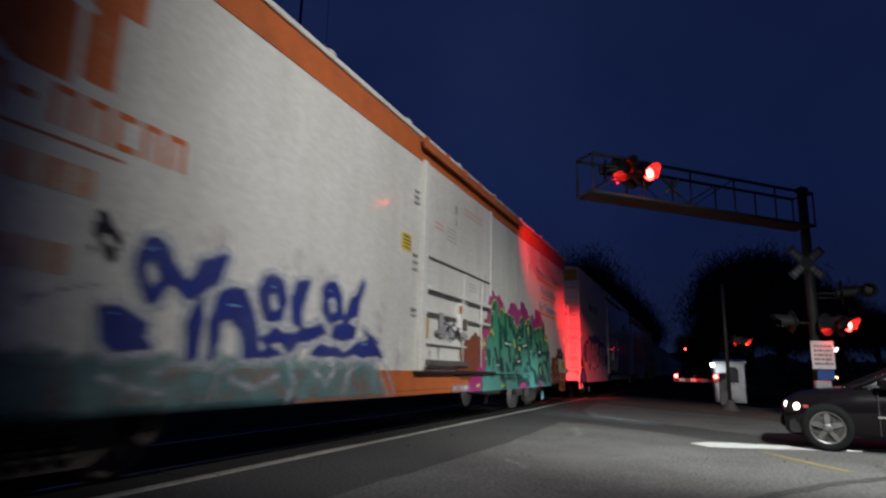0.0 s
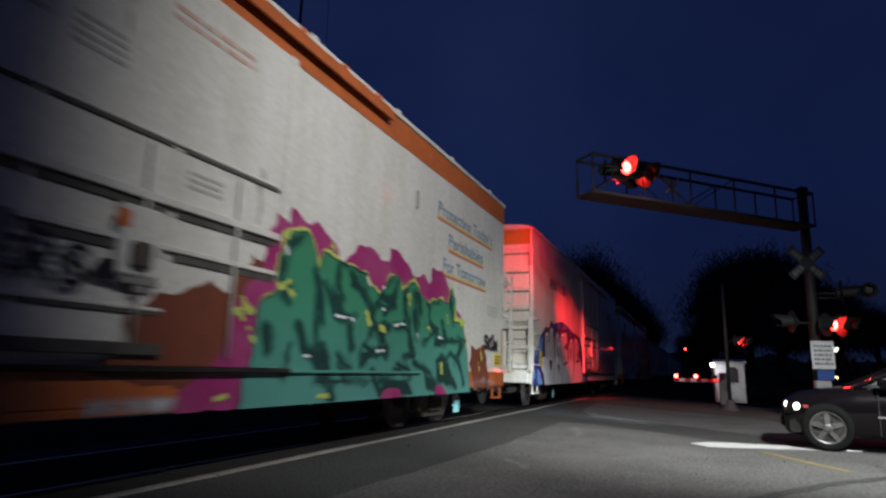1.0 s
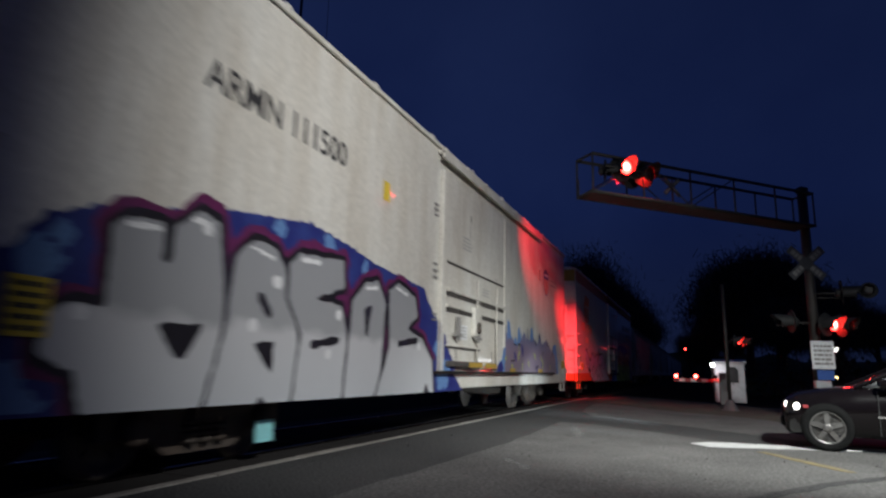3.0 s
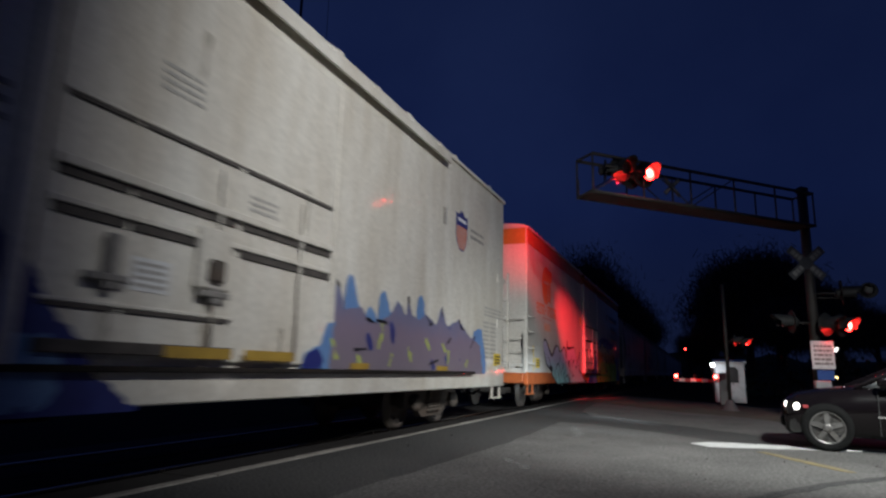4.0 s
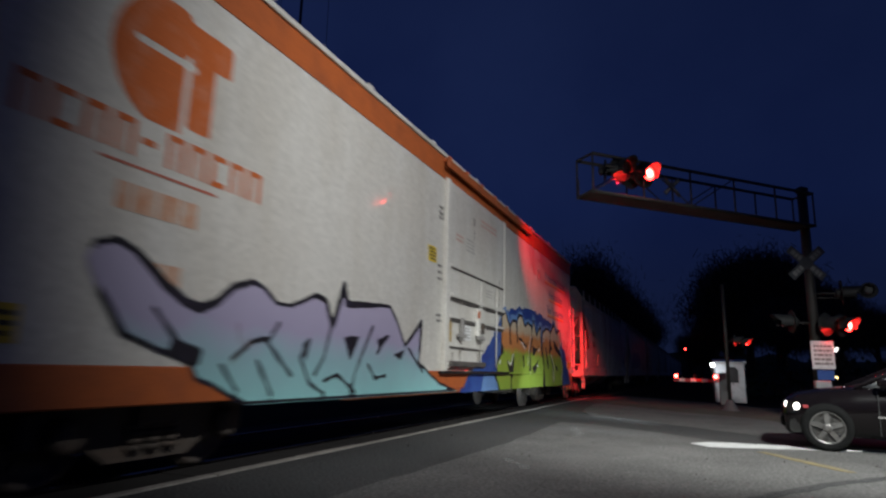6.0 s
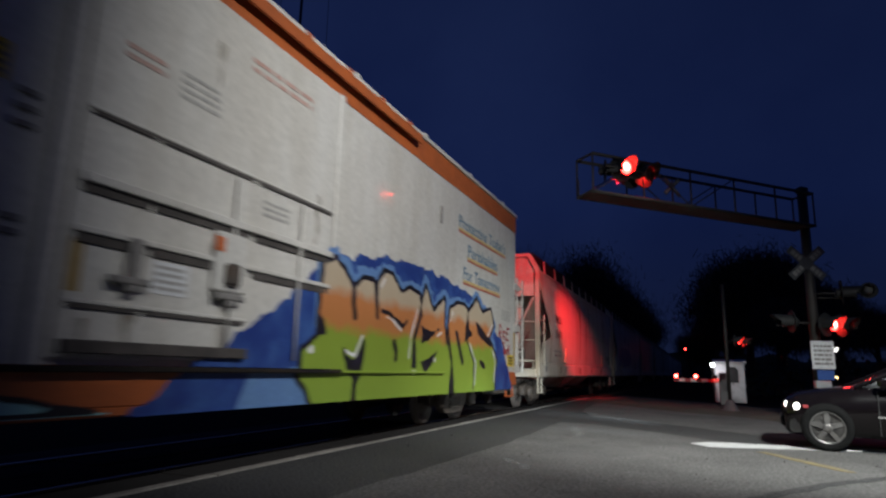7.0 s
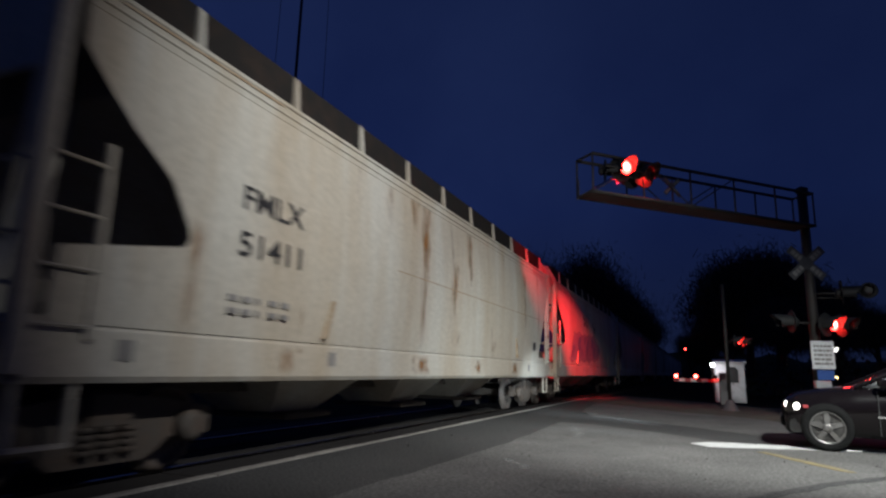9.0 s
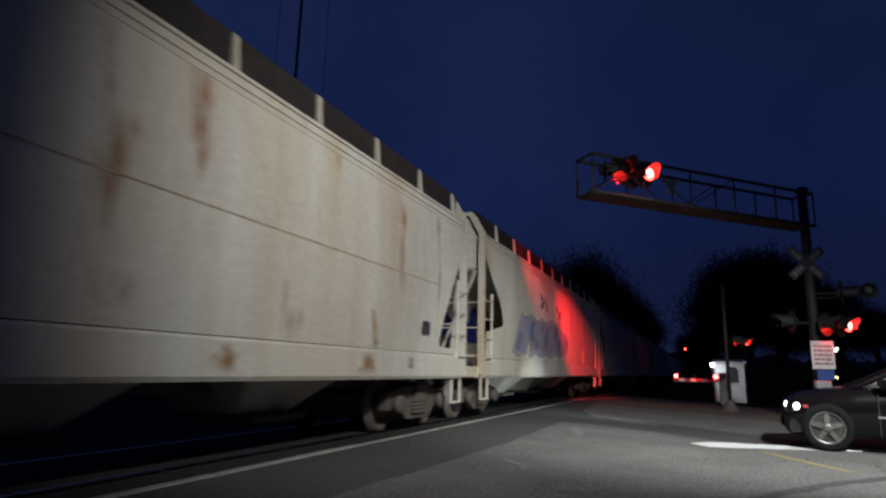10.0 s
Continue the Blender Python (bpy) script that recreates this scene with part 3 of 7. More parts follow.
# loose stones by the track
bm = bmesh.new()
for i in range(70):
    x, y, r = rng.uniform(-4.0, 2.2), rng.uniform(7, 16), rng.uniform(0.005, 0.014)
    if i < 30:
        y = rng.uniform(16, 26)
    m = Matrix.Translation((x, y, 0.008 + r * 0.4)) @ Euler((rng.random() * 6, rng.random() * 6, 0)).to_matrix().to_4x4() @ Matrix.Diagonal((r, r * 0.8, r * 0.6, 1))
    bmesh.ops.create_icosphere(bm, subdivisions=1, radius=1, matrix=m)
solid("loose_gravel", bm, M["gravel"], "loose pale stones scattered on the asphalt", "gravel", kind="stuff")

# track: crossing edge, panels, ballast, sleepers, rails
bm = bmesh.new()
rng = random.Random(5)
for i in range(24):
    y = -6 + i * 1.36
    box(bm, -4.40 + rng.uniform(-0.012, 0.012), -4.28, y, y + 1.345, -0.16, 0.012 + rng.uniform(-0.004, 0.004), 0.012)
solid("crossing_edge", bm, M["concrete"], "pale concrete edge strip of the crossing")
bm = bmesh.new()
box(bm, -4.28, -4.05, -6, 26.6, -0.18, 0.001)
solid("crossing_joint", bm, M["new_asphalt"], "dark asphalt joint beside the crossing strip")
crossing = thing("crossing_surface", "dark worn crossing planks between the rails", "crossing", pose(TRACK_X, 0, 0), kind="structure")
for x0, x1 in ((0.86, 1.40), (-0.62, -0.02), (0.02, 0.62), (-1.45, -0.86)):
    for i in range(13):
        bm = bmesh.new()
        box(bm, x0, x1, -5 + i * 2.45, -5 + i * 2.45 + 2.43, -0.16, -0.012 + rng.uniform(-0.006, 0.004), 0.01)
        part("plank", bm, M["plank"], crossing)
bm = bmesh.new()
prism(bm, [(-3.4, -0.6), (-2.1, -0.17), (2.1, -0.17), (3.2, -0.6)], "y", 27, 420)
ob = solid("ballast", bm, M["gravel"], "grey crushed-stone ballast bed")
ob.location.x = TRACK_X
bm = bmesh.new()
prism(bm, [(-3.4, -0.6), (-2.1, -0.17), (1.50, -0.17), (1.5, -0.6)], "y", -60, 27)
ob = solid("ballast", bm, M["gravel"], "grey crushed-stone ballast bed")
ob.location.x = TRACK_X
bm = bmesh.new()
for i in range(120):
    y = 27.2 + i * 0.6
    box(bm, TRACK_X - 1.28, TRACK_X + 1.28, y, y + 0.23, -0.3, -0.135)
solid("sleepers", bm, M["bark"], "dark creosoted timber sleepers", "sleeper", kind="stuff")
for x in (-0.755, 0.755):
    bm = bmesh.new()
    prism(bm, [(-0.07, -0.17), (0.07, -0.17), (0.07, -0.155), (0.012, -0.13), (0.012, -0.04), (0.036, -0.03), (0.036, -0.006), (0.028, 0), (-0.028, 0), (-0.036, -0.006), (-0.036, -0.03), (-0.012, -0.04), (-0.012, -0.13), (-0.07, -0.155)], "y", -60, 420)
    ob = solid("rail", bm, M["rail"], "steel rail with a polished running surface")
    ob.location.x = TRACK_X + x

# ---- railway cars ----
NEAR = SIDE + 0.004
RIB_LOW, RIB_STEP = 1.18, 0.548


def truck_mesh():
    bm = bmesh.new()
    for s in (-1, 1):
        x = s * 1.0
        prism(bm, [(-1.22, 0.36), (-1.22, 0.62), (-0.95, 0.66), (-0.45, 0.74), (0.45, 0.74), (0.95, 0.66), (1.22, 0.62), (1.22, 0.36), (0.72, 0.36), (0.45, 0.18), (-0.45, 0.18), (-0.72, 0.36)], "x", x - 0.07, x + 0.07)
        for y in (-0.9, 0.9):
            turned(bm, [(0, 0.15), (0.13, 0.15), (0.16, 0.09)], (s, 0, 0), (x + s * 0.06, y, 0.45), 14)
        for y in (-0.2, 0, 0.2):
            for k in range(4):
                turned(bm, [(0, 0.075), (0.035, 0.085), (0.05, 0.075)], (0, 0, 1), (x + s * 0.08, y, 0.27 + k * 0.062), 10)
    box(bm, -1.15, 1.15, -0.22, 0.22, 0.48, 0.80, 0.03)
    box(bm, -0.95, 0.95, -1.15, -1.05, 0.40, 0.55)
    return finish(bm, "truck", M["truck_steel"])


def wheelset_mesh():
    bm = bmesh.new()
    rod(bm, (-0.95, 0, 0), (0.95, 0, 0), 0.085, sides=12)
    for s in (-1, 1):
        turned(bm, [(-0.035, 0.10), (-0.035, 0.435), (-0.005, 0.45), (0.0, 0.421), (0.09, 0.415), (0.095, 0.36), (0.05, 0.34), (0.035, 0.16), (0.10, 0.14), (0.10, 0.05)], (s, 0, 0), (s * 0.715, 0, 0), 30)
        for k in range(5):
            a = k * math.tau / 5
            rod(bm, (s * 0.77, 0.25 * math.cos(a), 0.25 * math.sin(a)), (s * 0.79, 0.25 * math.cos(a), 0.25 * math.sin(a)), 0.03, sides=6)
    return finish(bm, "wheelset", M["wheel_steel"])


TRUCK, WHEELSET = truck_mesh(), wheelset_mesh()
WHEEL_R = 0.418


def running_gear(car, centres, plate=None):
    for y in centres:
        tr = new("truck", TRUCK)
        tr.parent = car
        tr.location = (0, y, 0)
        for dy in (-0.9, 0.9):
            w = new("wheelset", WHEELSET)
            w.parent = tr
            w.location = (0, dy, WHEEL_R)
        if y == plate:
            slab("reflector_plate", tr, M["reflector"], 1.235, 1.245, 0.62, 0.92, 0.20, 0.44, label="pale blue reflective plate")


def coupler(car, y, s):
    bm = bmesh.new()
    box(bm, -0.11, 0.11, min(y, y + s * 0.95), max(y, y + s * 0.95), 0.72, 0.98, 0.03)
    box(bm, -0.22, 0.20, min(y + s * 0.80, y + s * 1.12), max(y + s * 0.80, y + s * 1.12), 0.66, 1.02, 0.05)
    part("coupler", bm, M["truck_steel"], car)
    bm = bmesh.new()
    pts = [Vector((0.32, y + s * 0.25, 0.75)), Vector((0.36, y + s * 0.6, 0.52)), Vector((0.30, y + s * 0.95, 0.42)), Vector((0.22, y + s * 1.2, 0.5))]
    for a, b in zip(pts, pts[1:]):
        rod(bm, a, b, 0.03, sides=7)
    part("brake_hose", bm, M["rubber"], car)


def ladder(car, mat, x0, x1, y, z0, z1, rungs, stile=0.05, along="x"):
    """An end ladder between x0 and x1 at y, or a side ladder with along='y'."""
    for a in (x0, x1):
        bm = bmesh.new()
        if along == "x":
            box(bm, a - stile / 2, a + stile / 2, y - 0.02, y + 0.02, z0, z1, 0.006)
        else:
            box(bm, y - 0.02, y + 0.02, a - stile / 2, a + stile / 2, z0, z1, 0.006)
        part("ladder_stile", bm, mat, car)
    for i in range(rungs):
        z = z0 + (z1 - z0) * (i + 0.5) / rungs
        a, b = ((x0, y, z), (x1, y, z)) if along == "x" else ((y, x0, z), (y, x1, z))
        part("ladder_rung", rod(bmesh.new(), a, b, 0.016, sides=6), mat, car)


def slab(name, car, mat, x0, x1, y0, y1, z0, z1, bevel=0.0, label=""):
    return part(name, box(bmesh.new(), x0, x1, y0, y1, z0, z1, bevel), mat, car, label)


def reefer(u, length, white, trim, label, door, rail_end, sill_drop, ribs, end_height=5.06, trucks=(3.1, 18.4)):
    car = thing("refrigerator_car", label, "railway car", pose(TRACK_X, u, 0), "cars of the passing train")
    wall = M[white]
    eave = end_height
    # body with a slightly rounded vertical edge and a low curved roof
    bm = bmesh.new()
    c = 0.03
    outline = [(SIDE, 1.0), (SIDE, eave - 0.04), (SIDE - 0.04, eave), (-SIDE + 0.04, eave), (-SIDE, eave - 0.04), (-SIDE, 1.0)]
    rings = []
    for y, inset in ((0, c), (c, 0), (length - c, 0), (length, c)):
        rings.append([(x - math.copysign(inset, x), y, z) for x, z in outline])
    loft(bm, rings, smooth=False)
    part("body", bm, wall, car)
    bm = bmesh.new()
    arch = [(SIDE + 0.035, eave - 0.03)] + [(SIDE * math.cos(a), eave + 0.02 + 0.13 * math.sin(a)) for a in [i * math.pi / 12 for i in range(13)]] + [(-SIDE - 0.035, eave - 0.03)]
    loft(bm, [[(x, y, z) for x, z in arch] for y in (-0.03, length + 0.03)], smooth=False)
    part("roof", bm, wall, car)
    # roof side trim with small brackets
    bm = bmesh.new()
    box(bm, SIDE, SIDE + 0.05, 0, length, eave - 0.05, eave + 0.03, 0.01)
    part("roof_edge", bm, wall, car)
    if trim:
        slab("top_band", car, M["orange"], SIDE + 0.002, SIDE + 0.012, 0.01, length - 0.01, eave - 0.46, eave - 0.052, label="orange painted band below the roof")
    slab("end_band", car, M["end_yellow"], -SIDE + 0.05, SIDE - 0.03, -0.016, -0.002, eave - 0.48, eave - 0.03, label="yellow painted band on the end")
    slab("end_band", car, M["end_yellow"], -SIDE + 0.05, SIDE - 0.03, length + 0.002, length + 0.016, eave - 0.48, eave - 0.03, label="yellow painted band on the end")
    # side sill: deeper between the trucks, short ends at the corners
    sill = M["orange"] if trim else wall
    slab("side_sill", car, sill, SIDE - 0.10, SIDE + 0.012, 0.0, length, 0.97 - 0.28, 1.02, 0.015)
    slab("side_sill", car, sill, -SIDE - 0.012, -SIDE + 0.10, 0.0, length, 0.97 - 0.28, 1.02, 0.015)
    slab("lower_sill", car, sill, SIDE - 0.09, SIDE + 0.004, door[0] - 3.4, door[1] + 3.4, sill_drop, 0.70, 0.012)
    bm = bmesh.new()
    box(bm, -0.35, 0.35, 0.1, length - 0.1, 0.62, 1.0, 0.02)
    for k in range(12):
        y = 1.0 + k * (length - 2) / 11
        box(bm, -SIDE + 0.1, SIDE - 0.1, y - 0.06, y + 0.06, 0.80, 1.0)
    part("underframe", bm, M["under_black"], car)
    slab("air_tank", car, M["under_black"], -0.9, -0.4, length * 0.42, length * 0.52, 0.42, 0.78, 0.12)
    slab("end_sill", car, sill, -SIDE + 0.1, SIDE - 0.1, -0.10, 0.12, 0.72, 1.0, 0.02)
    slab("end_sill", car, sill, -SIDE + 0.1, SIDE - 0.1, length - 0.12, length + 0.10, 0.72, 1.0, 0.02)
    # sill step under each near corner
    for y in (0.15, length - 0.75):
        bm = bmesh.new()
        for yy in (y, y + 0.55):
            box(bm, SIDE - 0.06, SIDE - 0.02, yy, yy + 0.05, 0.42, 0.70)
        box(bm, SIDE - 0.08, SIDE, y, y + 0.6, 0.42, 0.46)
        part("step", bm, sill, car)
    # door leaf, frame posts and ribs
    d0, d1 = door
    slab("door_post", car, wall, SIDE + 0.002, SIDE + 0.075, d0 - 0.14, d0, 1.0, eave - 0.42, 0.012)
    slab("door_post", car, wall, SIDE + 0.002, SIDE + 0.06, d1, d1 + 0.10, 1.0, eave - 0.42, 0.012)
    leaf = slab("door", car, wall, SIDE + 0.002, SIDE + 0.05, d0 + 0.05, d1 - 0.02, 1.06, eave - 0.44, 0.012)
    lx = SIDE + 0.05
    for z, h, dep in ((3.05 if ribs else 2.98, 0.035, 0.03), (2.50 if ribs else 2.42, 0.075, 0.06), (2.2 if ribs else 2.02, 0.05, 0.045), (1.48, 0.035, 0.03), (1.15, 0.10, 0.07)):
        stop = d0 + 2.05 if z < 1.5 else d1 - 0.08
        slab("rib", leaf, M["rib_shade_and_bar"] if z < 1.2 else wall, lx, lx + dep, d0 + 0.1, stop, z - h / 2, z + h / 2, 0.008)
        # dark strips put the shade below the upper ribs into colour
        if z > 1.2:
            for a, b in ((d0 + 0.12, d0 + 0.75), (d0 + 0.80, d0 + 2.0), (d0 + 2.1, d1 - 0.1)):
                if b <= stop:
                    slab("seal", leaf, M["rib_shade_and_bar"], lx + 0.001, lx + 0.022, a, b, z - h / 2 - (0.035 if h < 0.04 else 0.075), z - h / 2, 0.004, "dark strip standing in for the shade under the rib")
    for yy in (d0 + 1.75, d1 - 0.75):
        part("lock_rod", rod(bmesh.new(), (lx + 0.05, yy, 1.1), (lx + 0.05, yy, 2.9), 0.016, sides=8), wall, leaf)
    for yy, zz in ((d0 + 0.62, 1.75), (d0 + 1.75, 1.75)):
        bm = bmesh.new()
        box(bm, lx + 0.03, lx + 0.10, yy - 0.22, yy + 0.16, zz - 0.10, zz - 0.04, 0.01)
        box(bm, lx + 0.03, lx + 0.09, yy - 0.06, yy + 0.06, zz - 0.16, zz + 0.28, 0.01)
        part("lock_handle", bm, M["letter_grey"], leaf)
    # door gear in the middle of the leaf, a placard and grime below the bolts
    slab("lock_box", leaf, wall, lx + 0.002, lx + 0.09, d0 + 1.50, d0 + 1.92, 1.72, 2.30, 0.02)
    slab("lock_wheel", leaf, M["truck_steel"], lx + 0.09, lx + 0.13, d0 + 1.60, d0 + 1.80, 1.78, 2.0, 0.03)
    if trim:
        slab("tag", leaf, M["logo_orange"], lx + 0.091, lx + 0.094, d0 + 1.46, d0 + 1.58, 2.10, 2.24, label="small orange tag")
    if trim:
        slab("yellow_mark", leaf, M["end_yellow"], lx + 0.001, lx + 0.003, d0 + 0.10, d0 + 0.2, 1.55, 1.95)
    slab("placard", leaf, M["sign_white"], lx + 0.002, lx + 0.006, d0 + 0.85, d0 + 1.25, 1.62, 1.90)
    bars("placard_writing", 4, d0 + 0.88, d0 + 1.22, 1.64, 1.88, lx + 0.007, M["letter_faint"], leaf, seed=61)
    for k, (yy, zz, hh) in enumerate(((0.66, 1.42, 0.5), (1.72, 1.40, 0.45), (2.85, 1.45, 0.5), (0.25, 1.35, 0.35), (3.2, 3.1, 0.6), (1.4, 4.2, 0.5))):
        Y, Z = field_grid(d0 + yy - 0.12, d0 + yy + 0.12, zz - hh, zz, 0.02)
        F = 0.03 + 0.04 * (Z - zz + hh) / hh - np.abs(Y - d0 - yy) + wobble(Y, Z * 0.4, 0.1, 0.05, 70 + k)
        sheet("grime", Y, Z, np.minimum(F, 0.1 + zz - Z), lx + 0.003, M["grime"], leaf, "brown grime run")
    bm = bmesh.new()
    box(bm, SIDE + 0.013, SIDE + 0.13, d0 - 0.3, rail_end, eave - 0.16, eave - 0.10, 0.008)
    box(bm, SIDE + 0.09, SIDE + 0.13, d0 - 0.3, rail_end, eave - 0.26, eave - 0.10, 0.008)
    for k in range(7):
        y = d0 - 0.2 + k * (rail_end - d0) / 6.3
        box(bm, SIDE + 0.013, SIDE + 0.12, y, y + 0.09, eave - 0.20, eave - 0.02, 0.008)
    part("door_rail", bm, M["orange"] if trim else wall, car)
    bm = bmesh.new()
    box(bm, SIDE + 0.013, SIDE + 0.10, d0 - 0.3, d1 + 0.3 if trim else rail_end + 1.6, 0.965, 1.015, 0.008)
    part("door_rail", bm, M["under_black"], car, "dark lower door rail")
    if trim:
        slab("lower_lip", car, M["g_leaf"] if u < 1 else M["g_sunset"], SIDE + 0.013, SIDE + 0.075, d1 + 0.3, rail_end + 1.4, 0.965, 1.0, 0.008, "spray-painted lower lip")
    # hinges beside the door
    for z in (4.0, 3.9, 3.8, 2.9, 2.78, 2.66, 2.0, 1.9):
        slab("hinge", car, M["letter_grey"], SIDE + 0.002, SIDE + 0.03, d0 - 0.42, d0 - 0.26, z - 0.022, z + 0.022, 0.005)
    # ends
    if ribs:
        for y, s in ((0, -1), (length, 1)):
            for k in range(7):
                z = RIB_LOW + RIB_STEP * k
                bm = bmesh.new()
                prism(bm, [(y, z - 0.10), (y + s * 0.13, z - 0.06), (y + s * 0.13, z + 0.02), (y, z + 0.10)], "x", -SIDE + 0.12, SIDE - 0.06)
                part("end_rib", bm, wall, car)
        for s in (-1, 1):
            slab("corner_post", car, wall, s * SIDE - 0.05, s * SIDE + 0.05, -0.06, -0.001, 1.0, eave - 0.5, 0.015)
    # front: side ladder, end ladder, grab bars
    for z in (1.22, 1.66, 2.10, 2.52):
        bm = bmesh.new()
        rod(bm, (SIDE + 0.085, 0.10, z), (SIDE + 0.085, 0.56, z), 0.015, sides=6)
        for yy in (0.10, 0.56):
            rod(bm, (SIDE, yy, z + 0.03), (SIDE + 0.085, yy, z), 0.014, sides=6)
        part("grab_iron", bm, wall, car)
    ladder(car, wall, SIDE - 0.60, SIDE - 0.03, -0.16, 1.05, 2.55 if ribs else 2.1, 4 if ribs else 3, 0.09 if ribs else 0.05)
    bm = bmesh.new()
    rod(bm, (-SIDE + 0.2, -0.12, 2.45), (SIDE - 0.1, -0.12, 2.45), 0.018, sides=6)
    for x in (-SIDE + 0.2, 0.0, SIDE - 0.1):
        rod(bm, (x, 0, 2.45), (x, -0.12, 2.45), 0.016, sides=6)
    part("grab_rail", bm, wall, car)
    # rear: a ladder along the side past the end, on plates, with a platform behind it
    near_y = length + (0.42 if trim else 0.10)
    ladder(car, wall, near_y, near_y + 0.54, SIDE - 0.08, 1.0, 3.48, 5, 0.085, along="y")
    for z in (1.08, 2.12, 3.18):
        bm = bmesh.new()
        prism(bm, [(near_y - 0.60, z - 0.10), (near_y, z - 0.06), (near_y, z + 0.07), (near_y - 0.60, z + 0.10)], "x", SIDE - 0.03, SIDE + 0.012)
        part("ladder_bracket", bm, wall, car)
    slab("brake_platform", car, wall, -0.7, SIDE - 0.12, length + 0.06, near_y + 0.5, 2.36, 2.40, label="pale steel crossover platform")
    for z in (1.55, 2.9):
        part("cross_rail", rod(bmesh.new(), (-0.7, near_y + 0.5, z), (SIDE - 0.1, near_y + 0.5, z), 0.018, sides=6), wall, car)
    bm = bmesh.new()
    turned(bm, [(0, 0.05), (0.02, 0.28), (0.05, 0.28), (0.06, 0.05)], (0, 1, 0), (-0.25, length + 0.25, 3.3), 20)
    part("brake_wheel", bm, M["truck_steel"], car)
    slab("gear_box", car, M["truck_steel"], -0.45, -0.05, length + 0.02, length + 0.22, 2.9, 3.5, 0.03)
    for y, s in ((0, -1), (length, 1)):
        coupler(car, y, s)
    running_gear(car, trucks, {0.26: trucks[1], 24.546: trucks[0]}.get(u))
    # bolts and small vents on the roof line
    for k in range(9):
        y = 1.2 + k * (length - 2.4) / 8
        slab("roof_bracket", car, wall, SIDE - 0.12, SIDE + 0.02, y, y + 0.12, eave + 0.02, eave + 0.10, 0.01)
    # warning plate near the front and the rear corner
    for y in (0.95, length - 0.75):
        pl = slab("warning_plate", car, M["plate_yellow"], NEAR, NEAR + 0.006, y, y + 0.48, 1.15, 1.42)
        bars("writing", 3, y + 0.03, y + 0.45, 1.18, 1.39, NEAR + 0.008, M["letter_black"], pl, seed=5)
    # load data in small rows
    if trim:
        bars("small_writing", 5, length - 1.25, length - 0.5, 2.22, 2.48, NEAR, M["letter_faint"], car, seed=8)
    else:
        bars("small_writing", 3, length - 1.45, length - 0.15, 2.20, 2.44, NEAR, M["letter_faint"], car, seed=8)
        bars("load_data", 9, length - 1.50, length - 1.12, 1.28, 2.12, NEAR, M["letter_faint"], car, seed=18)
        bars("load_data", 9, length - 1.02, length - 0.62, 1.28, 2.12, NEAR, M["letter_faint"], car, seed=19)
    bars("small_writing", 4, d0 + 0.95, d0 + 1.45, 3.4, 3.7, lx + 0.003, M["letter_faint"], leaf, seed=9)
    bars("small_writing", 3, d0 + 2.2, d0 + 2.65, 2.6, 2.8, lx + 0.003, M["letter_faint"], leaf, seed=10)
    return car


